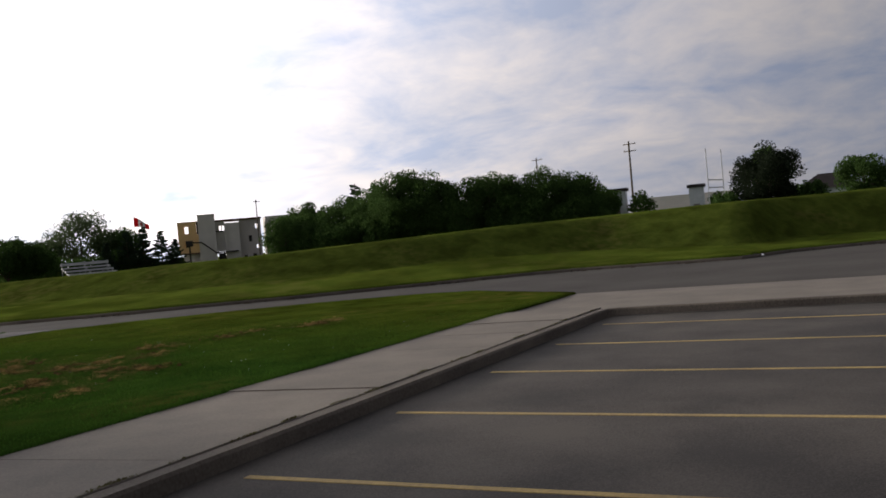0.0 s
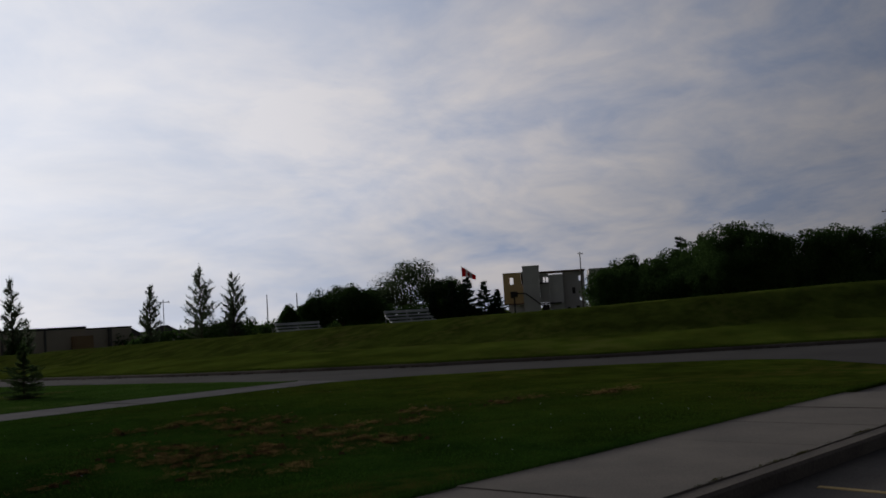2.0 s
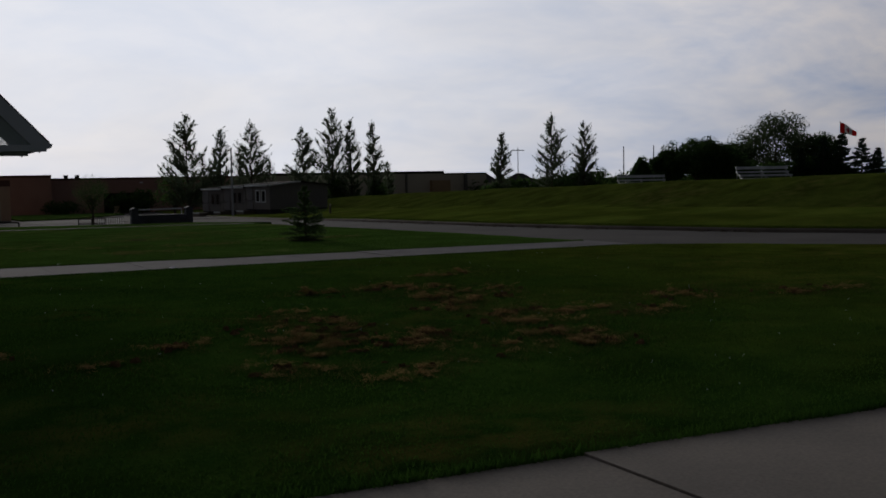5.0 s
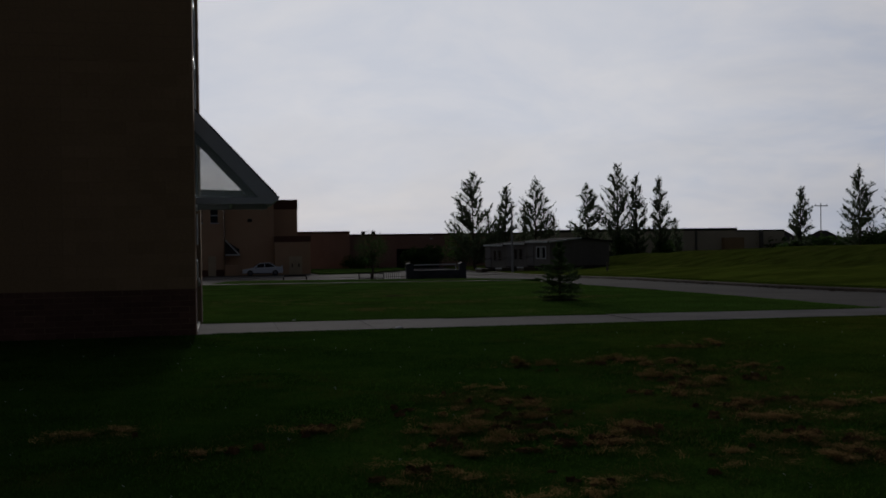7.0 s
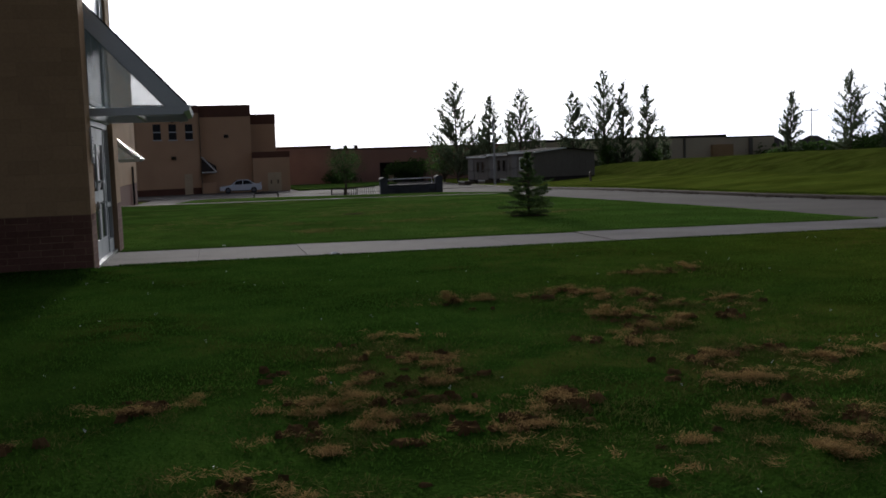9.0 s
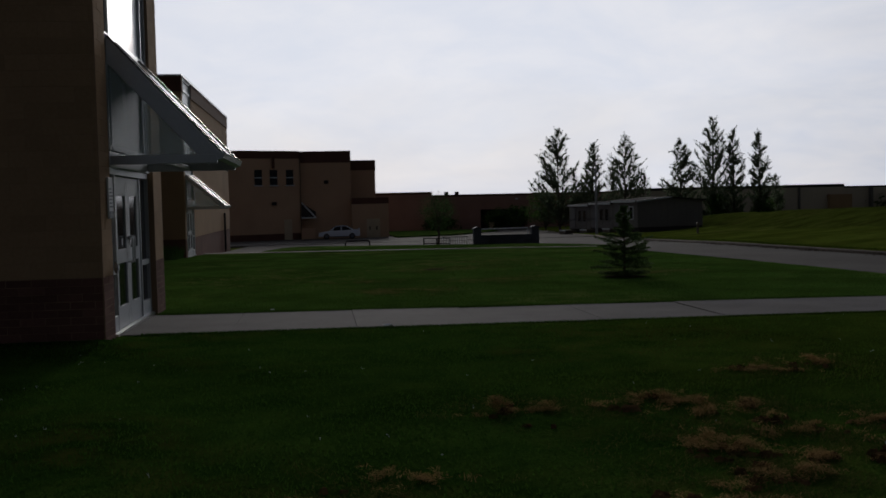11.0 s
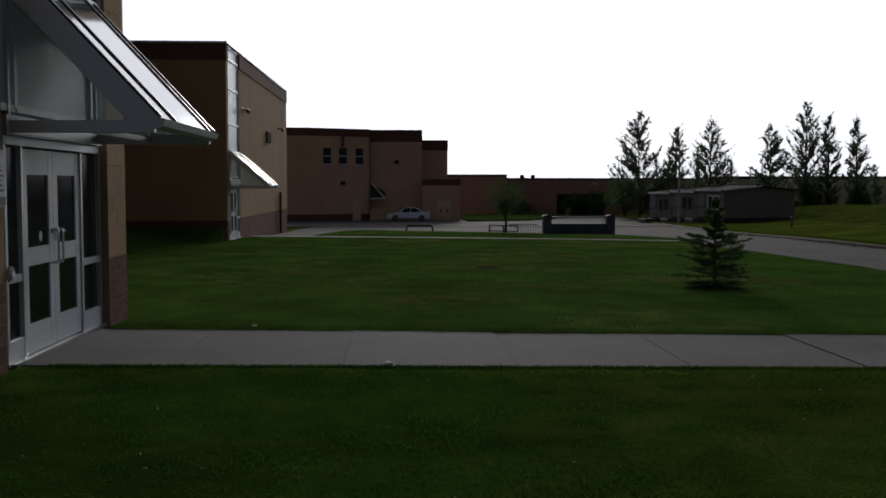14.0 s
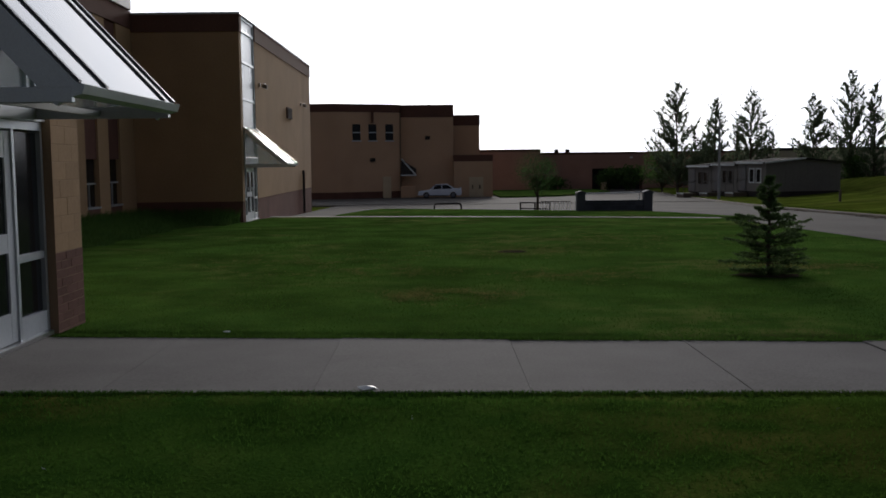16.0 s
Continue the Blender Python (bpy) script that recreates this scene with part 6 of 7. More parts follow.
def spruce(at, h, w, seed, label, whorls=14, per=9, needles=26, group="", mat=None, needle=0.06, droop=0.25, jitter=0.022, shag=0.0, skirt=False):
    """A conifer of whorls: each branch carries side twigs set with needles."""
    rng = np.random.default_rng(seed)
    t = thing("spruce_tree", at, label, "tree", group)
    wood = Shape()
    wood.tube([(0, 0, -0.1), (0.01, 0, h * 0.5), (0, 0.01, h * 0.985)], [0.022 * h, 0.014 * h, 0.003 * h], 6)
    P, D, S = [], [], []
    for i in range(whorls):
        f0 = 0.04 + 0.92 * (i / (whorls - 1)) ** 0.95
        m = max(3, int(per * (1.15 - 0.75 * f0)))
        for k in range(m):
            f = min(0.97, max(0.03, f0 + rng.normal(0, jitter)))
            ln = w * 0.5 * (1 - f) ** 1.15 + 0.045 * h
            if skirt:
                ln = w * 0.5 * lerp(f, (0.0, 0.12, 0.50, 0.60, 0.72, 0.85, 1.0), (0.62, 0.95, 0.98, 0.32, 0.18, 0.20, 0.03)) + 0.02
            az = 2 * math.pi * (k + rng.uniform(-0.4, 0.4)) / m + i * 1.1
            l2 = ln * rng.uniform(0.5, 1.2)
            b = Vector((0, 0, f * h))
            rise = 0.10 + 0.55 * f + shag * rng.normal(0, 0.5)
            mid_p = b + Vector((math.cos(az) * l2 * 0.55, math.sin(az) * l2 * 0.55, l2 * (rise * 0.4 - droop * 0.3)))
            tip = b + Vector((math.cos(az) * l2, math.sin(az) * l2, l2 * (rise * 0.75 - droop * 0.35)))
            wood.tube([b, mid_p, tip], [0.006 * h, 0.004 * h, 0.0015 * h], 4, False)
            axes = [(b.lerp(mid_p, 0.3), tip, 1.0)]
            for q in np.linspace(0.3, 0.92, 5):
                root = b.lerp(mid_p, q / 0.55) if q < 0.55 else mid_p.lerp(tip, (q - 0.55) / 0.45)
                for sgn in (-1, 1):
                    a2 = az + sgn * rng.uniform(0.6, 0.95)
                    tl = l2 * 0.34 * (1.1 - q) + 0.02 * h
                    axes.append((root, root + Vector((math.cos(a2) * tl, math.sin(a2) * tl, -tl * droop * rng.uniform(0.2, 0.9) + 0.1 * tl + shag * tl * rng.normal(0, 0.8))), 0.6))
            for a, e, wt in axes:
                nn = max(3, int(needles * wt))
                u = rng.uniform(0.0, 1.05, nn)[:, None]
                a_, e_ = np.array(a), np.array(e)
                P.append(a_ + (e_ - a_) * u + rng.normal(0, 0.004 * h, (nn, 3)))
                dd = (e_ - a_) / (np.linalg.norm(e_ - a_) + 1e-9)
                D.append(dd * 0.8 + rng.normal(0, 0.55, (nn, 3)))
    # leader
    nn = needles * 2
    P.append(np.stack([rng.normal(0, 0.006 * h, nn), rng.normal(0, 0.006 * h, nn), rng.uniform(0.9, 1.0, nn) * h], 1))
    D.append(rng.normal(0, 0.6, (nn, 3)) + np.array([0, 0, 0.7]))
    P, D = np.concatenate(P), np.concatenate(D)
    part("trunk", wood, BARK, t)
    child("needles", leaf_mesh("needles", P, rng.uniform(0.7, 1.3, len(P)) * needle, mat or NEEDLE, rng, 0.22, D), t)
    return t


# young spruce on the lawn in its ring of bare soil
SX, SY = 9.36, 5.1
spruce((SX, SY, level(SY)), 1.58, 1.28, 5, "young bushy spruce with uneven branches on the lawn", 12, 12, 22, "", NEEDLE_TIP, 0.075, 0.10, 0.022, 0.18, True)
s = Shape()
rng_ = random.Random(7)
ring = [(SX + (0.52 + rng_.uniform(-0.12, 0.12)) * math.cos(a) , SY + (0.40 + rng_.uniform(-0.12, 0.12)) * math.sin(a)) for a in np.linspace(0, 2 * math.pi, 25)[:-1]]
s.v = [(SX, SY, level(SY) + 0.045)] + [(x, y, level(y) + 0.018) for x, y in ring]
s.f = [(0, 1 + i, 1 + (i + 1) % 24) for i in range(24)]
setting("bare_soil", s, DIRT, "bare brown soil round the young spruce", "soil")

# poplars
POPLARS = [
    (29.6, 95.4, 9.4, 4.9), (34.5, 98.4, 7.9, 2.7), (38.8, 99.7, 8.7, 3.7), (44.0, 95.7, 8.0, 3.3), (47.5, 94.8, 10.4, 3.8),
    (48.2, 90.4, 8.6, 2.4), (50.4, 88.4, 8.2, 2.2), (67.4, 86.5, 7.0, 2.2), (78.9, 91.5, 9.8, 3.6), (81.3, 87.4, 8.6, 2.8),
]
for k, (x, y, top, w) in enumerate(POPLARS):
    z = -1.6 if x < 60 else -0.6
    poplar((x, y, z), (top - z) * 1.02, w, 20 + k)
for k, (x, y, top, w) in enumerate([(31.9, 97.0, 4.6, 1.8), (36.6, 98.0, 5.4, 2.0), (40.9, 99.0, 4.4, 1.5), (54.0, 92.0, 3.9, 1.6), (80.2, 86.0, 5.4, 1.8), (33.0, 96.0, 5.2, 1.7)]):
    z = -1.6 if x < 60 else -0.6
    poplar((x, y, z), top - z, w, 60 + k, 5000, "small young poplar beside taller ones")

# dark shrubs under the poplars and by the school
for k, (x, y, h, w) in enumerate([(28.9, 99.5, 5.0, 4.6), (47.6, 92.8, 3.6, 3.0), (50.6, 87.9, 3.2, 2.6), (26.0, 116.0, 2.8, 3.4), (28.6, 115.4, 3.2, 3.8), (66.5, 87.0, 1.5, 3.0), (80.0, 89.0, 3.3, 5.0), (82.6, 87.0, 3.5, 4.2), (60.8, 106.4, 2.4, 1.8), (18.6, 117.0, 1.6, 5.0)]):
    z = level(y) - 0.1 if x < 40 else (-1.4 if x < 60 else -0.7)
    broadleaf((x, y, z), h, w, 80 + k, LEAF_DARK, 1500, "dense dark green shrub", "shrubs", 0.08, "shrub", 0.26)
broadleaf((9.05, 38.3, level(38.3)), 2.75, 2.2, 99, LEAF_LIGHT, 2500, "thin young street tree with airy crown", "", 0.34, "young_tree", 0.066)

# trees beyond the playing field
FAR_TREES = [
    (120.2, 50.6, 7.2, 5.0), (122.1, 48.0, 8.2, 7.5), (119.9, 42.0, 9.0, 8.5), (117.8, 35.0, 10.2, 8.5), (114.6, 30.0, 11.0, 9), (115.7, 27.4, 11.5, 8.5),
    (116.9, 24.5, 9.4, 8), (117.9, 21.8, 9.9, 8), (119.2, 18.4, 9.8, 8.5), (120.3, 14.8, 9.3, 8.5), (121.4, 11.2, 9.5, 8.5), (122.3, 7.6, 8.4, 8.5), (127.6, 6.0, 6.6, 7),
    (85.9, 70.7, 5.9, 8.0), (88.0, 69.0, 5.2, 6.5), (106.9, 77.7, 9.5, 12.0), (110.5, 74.0, 7.2, 8.0), (103.4, 81.5, 6.0, 6.0), (93.9, 90.4, 4.2, 3.6), (83.5, 73.0, 4.6, 5.0),
]
for k, (x, y, top, w) in enumerate(FAR_TREES):
    z = 0.3
    broadleaf((x, y, z), top - z, w, 120 + k, LEAF_GREY if k == 15 else LEAF_DARK, 20000 if k < 13 else 15000, "dense dark leafy tree beyond the playing field", "field trees", 0.10, "broadleaf_tree", 0.25)
rngu = np.random.default_rng(8)
for k in range(22):
    f = k / 21
    x, y = 113.5 + 7 * f + rngu.uniform(-2, 2), 47.0 - 41.0 * f
    broadleaf((x, y, 0.2), rngu.uniform(4.0, 6.4), rngu.uniform(6, 8), 160 + k, LEAF_DARK, 8000, "low dense undergrowth at the wood's edge", "undergrowth", 0.05, "shrub", 0.27)
for k in range(5):
    broadleaf((96 + 2.4 * k, 74 - 1.7 * k, 0.2), rngu.uniform(2.6, 3.6), 5.0, 190 + k, LEAF_DARK, 1000, "low dense undergrowth at the field's edge", "undergrowth", 0.05, "shrub", 0.42)
for k in range(14):
    x = 64 + 4.2 * k
    broadleaf((x, 112 - 1.1 * k + 3 * math.sin(k), -0.9), rngu.uniform(2.2, 3.3), 6.0, 210 + k, LEAF_DARK, 800, "low dark far bush behind the berm", "far bushes", 0.05, "shrub", 0.45)
broadleaf((101.1, -18.1, 0.8), 7.3, 8.4, 240, LEAF_DEEP, 24000, "dark dense deep-green maple tree", "", 0.08, "broadleaf_tree", 0.22)
broadleaf((103.5, -18.0, 0.8), 7.7, 4.4, 241, LEAF_DARK, 8000, "tall green tree behind the dark maple", "", 0.3, "broadleaf_tree", 0.24)
broadleaf((111.3, -27.6, 0.8), 6.3, 6.4, 242, LEAF_DARK, 10000, "rounded green tree near the house", "", 0.1, "broadleaf_tree", 0.26)
for k, (x, y, h, w) in enumerate([(99.5, -13.8, 3.2, 2.6), (138.5, 2.0, 5.0, 4.0), (139.0, 10.0, 4.6, 5.0), (140.0, -8.5, 4.0, 3.0), (158.0, -18.5, 4.6, 4.0), (137.0, 8.0, 5.2, 3.5), (101.0, -22.5, 3.6, 2.8)]):
    broadleaf((x, y, 0.8), h, w, 250 + k, LEAF_DARK, 1200, "rough green bush by the field", "field bushes", 0.06, "shrub", 0.4)
for k, (x, y, h) in enumerate([(103.4, 66.6, 5.9), (104.8, 64.9, 6.4), (106.3, 63.1, 5.7), (107.4, 61.6, 4.4), (101.5, 68.6, 4.6), (126.5, 42.5, 10.6)]):
    spruce((x, y, 0.2), h, h * 0.85, 300 + k, "dark far spruce tree", 15, 10, 26, "far spruces", NEEDLE, 0.30, 0.3)


# ---- turf: single blades where the camera passes nearest ----
def blades(n, xr, yr, seed, inside, name, label, lo=0.025, hi=0.07, wide=0.006, mat=None):
    rng = np.random.default_rng(seed)
    x, y = rng.uniform(*xr, n), rng.uniform(*yr, n)
    keep = inside(x, y)
    x, y = x[keep], y[keep]
    m = len(x)
    z = np.interp(y, SLOPE_Y, SLOPE_Z) + bank(x, y) - 0.006
    h = rng.uniform(lo, hi, m)
    az, ln = rng.uniform(0, 6.28, m), rng.uniform(0.1, 0.9, m) * h
    wa = rng.uniform(0, 6.28, m)
    dx, dy = np.cos(wa) * wide, np.sin(wa) * wide
    v = np.stack([np.stack([x - dx, y - dy, z], 1), np.stack([x + dx, y + dy, z], 1), np.stack([x + np.cos(az) * ln, y + np.sin(az) * ln, z + h], 1)], 1).reshape(-1, 3)
    ob = new(name, quad_mesh(name, v, mat or BLADE, 3))
    return tagged(ob, label, "grass", kind="stuff")


rng_fade = np.random.default_rng(77)


def on_south(x, y):
    thin = np.clip((15.5 - x) / 6.0, 0, 1) * np.clip((x + 9) / 4.0, 0, 1)
    return (y > -17.43 - 0.062 * x + 0.01) & (y < np.where(x > 0.13, -2.62 - 0.055 * x - 0.01, -3.75)) & (rng_fade.uniform(0, 1, len(x)) < thin)


def on_north(x, y):
    thin = np.clip((24 - y) / 22.0, 0, 1) ** 1.5
    return (y > -0.105 * x + 0.01) & ((x > 0.1) | (y > 1.15)) & (rng_fade.uniform(0, 1, len(x)) < thin)


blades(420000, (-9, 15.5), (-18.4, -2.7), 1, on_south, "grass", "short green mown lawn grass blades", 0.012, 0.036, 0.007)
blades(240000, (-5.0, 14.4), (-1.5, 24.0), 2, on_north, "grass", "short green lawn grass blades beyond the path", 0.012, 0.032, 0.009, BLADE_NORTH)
# longer tufts that overhang the slab edges and the foot of the walls


def tufts(edge, x0, x1, n, seed, sign, name="grass_edge", tall=0.10, mat=None):
    rng = np.random.default_rng(seed)
    x = rng.uniform(x0, x1, n)
    y = np.array([edge(q) for q in x]) + sign * np.abs(rng.normal(0, 0.05, n)) - sign * 0.02
    z = np.interp(y, SLOPE_Y, SLOPE_Z)
    h = rng.uniform(0.015, tall, n)
    az, ln = rng.uniform(0, 6.28, n), rng.uniform(0.2, 1.0, n) * h
    wa = rng.uniform(0, 6.28, n)
    dx, dy = np.cos(wa) * 0.006, np.sin(wa) * 0.006
    v = np.stack([np.stack([x - dx, y - dy, z], 1), np.stack([x + dx, y + dy, z], 1), np.stack([x + np.cos(az) * ln, y + np.sin(az) * ln, z + h], 1)], 1).reshape(-1, 3)
    return tagged(new(name, quad_mesh(name, v, mat or BLADE, 3)), "uneven grass fringe along the slab edge", "grass", kind="stuff")


tufts(path_north, 0.1, 14.4, 9000, 4, 1, tall=0.06, mat=BLADE_NORTH)
tufts(path_south, 0.3, 14.0, 9000, 5, -1, tall=0.035)
tufts(pave_north, -6, 16, 12000, 6, 1)

# turned-up sod: torn patches of brown clods with dead grass hanging over them (x, y, half width)
PATCHES = [
    (3.0, -10.8, 0.45), (3.1, -11.35, 0.32), (2.6, -11.8, 0.48), (2.55, -12.4, 0.42), (3.2, -12.0, 0.32), (2.9, -13.05, 0.34), (2.35, -13.2, 0.28),
    (3.5, -13.45, 0.35), (4.05, -14.2, 0.42), (5.05, -13.75, 0.36), (5.05, -14.3, 0.34), (1.7, -14.1, 0.34), (2.7, -14.65, 0.42), (5.3, -8.55, 0.34),
    (5.95, -8.9, 0.42), (5.45, -10.0, 0.42), (5.3, -10.75, 0.36), (4.95, -11.2, 0.40), (6.5, -9.6, 0.46), (6.1, -10.5, 0.46), (5.5, -12.0, 0.5),
    (6.1, -12.25, 0.4), (6.7, -12.8, 0.45), (5.0, -12.7, 0.45), (4.2, -8.6, 0.40), (3.8, -12.85, 0.3), (0.5, -13.0, 0.26), (8.2, -11.9, 0.5),
    (10.2, -12.6, 0.6), (7.2, -7.2, 0.5), (-0.6, -11.9, 0.3), (12.0, -13.6, 0.7), (1.2, -12.3, 0.28),
]


def torn(patch, rng, n):
    """Places in a torn patch: lobes strung along a bent line, thinned by a blotchy mask."""
    x0, y0, r = patch
    way = rng.uniform(-0.5, 0.5) + (1.2 if rng.uniform() < 0.3 else 0.0)
    lobes = [(x0 + r * q * math.cos(way) + rng.normal(0, 0.10), y0 + r * q * math.sin(way) + rng.normal(0, 0.13), r * rng.uniform(0.14, 0.36)) for q in rng.uniform(-1.0, 1.0, 6)]
    out = []
    for _ in range(n):
        a, b, w = lobes[rng.integers(len(lobes))]
        x, y = a + rng.normal(0, w), b + rng.normal(0, 0.75 * w)
        g = noise.noise(Vector((x * 5.0, y * 5.0, 1.7))) + 0.5 * noise.noise(Vector((x * 13.0, y * 13.0, 0.4)))
        if g > 0.06:
            out.append((x, y, min(1.0, 0.55 + g)))
    return out


def strands(x0, y0, m, rng, spread, low, high, length, wide, lift=0.006):
    """A wisp of m flat strands swept one way."""
    sweep = rng.uniform(0, 6.28)
    x, y = x0 + rng.normal(0, spread, m), y0 + rng.normal(0, spread, m)
    z = np.interp(y, SLOPE_Y, SLOPE_Z) + rng.uniform(low, high, m)
    a = sweep + rng.normal(0, 0.6, m)
    ln = rng.uniform(0.3, 1.0, m) * length
    dx, dy, dz = np.cos(a) * ln, np.sin(a) * ln, rng.normal(0.003, lift, m)
    wx, wy = -np.sin(a) * wide, np.cos(a) * wide
    return np.stack([np.stack([x - dx - wx, y - dy - wy, z - dz], 1), np.stack([x - dx + wx, y - dy + wy, z - dz], 1), np.stack([x + dx, y + dy, z + dz], 1)], 1).reshape(-1, 3)


def turned_sod():
    rng = np.random.default_rng(12)
    s = Shape()
    V, D = [], []
    for patch in PATCHES:
        px, py, pr = patch
        for x, y, g in torn(patch, rng, int(70 * pr)):
            # clod: a low lump of seven corners round a raised middle
            r, h = rng.uniform(0.02, 0.055) * (0.6 + g), rng.uniform(0.004, 0.04)
            z, a0 = level(y) - 0.01, rng.uniform(0, 6.28)
            rim = [(x + r * rng.uniform(0.6, 1.3) * math.cos(a0 + q * 0.9), y + 0.8 * r * rng.uniform(0.6, 1.3) * math.sin(a0 + q * 0.9), z) for q in range(7)]
            top = [(x + 0.5 * (p[0] - x) + rng.normal(0, 0.01), y + 0.5 * (p[1] - y), z + 0.02 + h * rng.uniform(0.5, 1.2)) for p in rim]
            s.add(rim + top + [(x, y, z + 0.015 + h * rng.uniform(0.4, 1.0))], [(q, (q + 1) % 7, 7 + (q + 1) % 7, 7 + q) for q in range(7)] + [(7 + q, 7 + (q + 1) % 7, 14) for q in range(7)])
        for x, y, g in torn(patch, rng, int(520 * pr)):
            # matted dead grass, heaped where the turf was flung up
            heap = max(0.0, noise.noise(Vector((x * 7.0, y * 7.0, 5.1)))) * 0.11
            V.append(strands(x, y, int(20 * g), rng, 0.028, 0.008 + heap, 0.032 + heap, 0.032, 0.0036))
        # half-dead grass fading out round the patch
        for q in range(int(330 * pr)):
            x, y = px + rng.normal(0, 0.75 * pr + 0.12), py + rng.normal(0, 0.55 * pr + 0.10)
            if noise.noise(Vector((x * 2.6, y * 2.6, 9.3))) > -0.08:
                D.append(strands(x, y, 12, rng, 0.055, 0.008, 0.036, 0.034, 0.0032, 0.010))
    tagged(part("turned_sod", s, SOD), "lumps of turned brown sod lying on the lawn", "sod", kind="stuff")
    tagged(new("dead_grass", quad_mesh("dead_grass", np.concatenate(V), STRAW, 3)), "wisps of tan dead grass on the turned sod", "dead grass", kind="stuff")
    tagged(new("dry_grass", quad_mesh("dry_grass", np.concatenate(D), DRY_BLADE, 3)), "olive half-dead grass round the turned sod", "dry grass", kind="stuff")


def worn_lawn():
    """Thin straw-coloured places in the lawn beyond the path (x, y, half length, half width, wisps)."""
    rng = np.random.default_rng(33)
    V = []
    for x0, y0, a, b, n in ((4.3, 3.1, 0.5, 0.45, 420), (6.6, 5.6, 0.7, 0.6, 420), (8.8, 14.6, 1.5, 1.2, 700), (1.4, 9.0, 1.2, 1.0, 420), (3.4, 6.6, 0.9, 0.5, 260), (10.3, 6.7, 0.75, 0.5, 420), (6.0, 11.0, 1.3, 0.8, 420)):
        for q in range(n):
            x, y = x0 + rng.normal(0, a), y0 + rng.normal(0, b)
            if noise.noise(Vector((x * 1.7, y * 2.3, 3.3))) > -0.1:
                V.append(strands(x, y, 10, rng, 0.06, 0.012, 0.030, 0.030, 0.0055))
    tagged(new("dry_grass", quad_mesh("dry_grass", np.concatenate(V), PALE_STRAW, 3)), "thin straw-coloured worn places in the lawn", "dry grass", kind="stuff")


worn_lawn()
turned_sod()
# clover heads
rngc = np.random.default_rng(14)
n = 110
cx, cy = rngc.uniform(-2, 11, n), rngc.uniform(-17, -3.6, n)
pos = np.stack([cx, cy, np.interp(cy, SLOPE_Y, SLOPE_Z) + 0.055], 1)
pos = np.repeat(pos, 4, 0) + rngc.normal(0, 0.006, (n * 4, 3))
tagged(new("clover", leaf_mesh("clover", pos, np.full(len(pos), 0.010), SIGN_WHITE, rngc, 0.9)), "scattered tiny white clover heads in the lawn", "clover", kind="stuff")


# ---- long unmown grass and weeds at the foot of the recessed walls ----
def long_grass(n, xr, yr, seed, inside, lo, hi):
    rng = np.random.default_rng(seed)
    x, y = rng.uniform(*xr, n), rng.uniform(*yr, n)
    keep, tall = inside(x, y)
    x, y, tall = x[keep], y[keep], tall[keep]
    m = len(x)
    z = np.interp(y, SLOPE_Y, SLOPE_Z) - 0.01
    h = rng.uniform(lo, hi, m) * tall
    az, ln = rng.uniform(0, 6.28, m), rng.uniform(0.1, 0.6, m) * h
    wa = rng.uniform(0, 6.28, m)
    dx, dy = np.cos(wa) * 0.016, np.sin(wa) * 0.016
    v = np.stack([np.stack([x - dx, y - dy, z], 1), np.stack([x + dx, y + dy, z], 1), np.stack([x + np.cos(az) * ln, y + np.sin(az) * ln, z + h], 1)], 1).reshape(-1, 3)
    return tagged(new("long_grass", quad_mesh("long_grass", v, BLADE_LONG, 3)), "dark long unmown grass at the wall's foot", "grass", kind="stuff")


BLADE_LONG = leaf_material("long_grass_blades", (0.090, 0.165, 0.042), (0.062, 0.125, 0.032), 0.35, 0.25, 0.9, 0.0)


def foot(x, y):
    d = np.minimum(x + 6.66, 25.85 - y)
    tall = np.clip(1.15 - d / 2.4, 0.0, 1) + 0.06 * np.sin(y * 2.3) * np.cos(x * 3.1)
    return (d > 0.02) & (tall > 0.06) & (x < -2.95 + 0.0 * y), tall


long_grass(90000, (-6.66, -2.9), (3.0, 25.8), 31, foot, 0.30, 0.66)


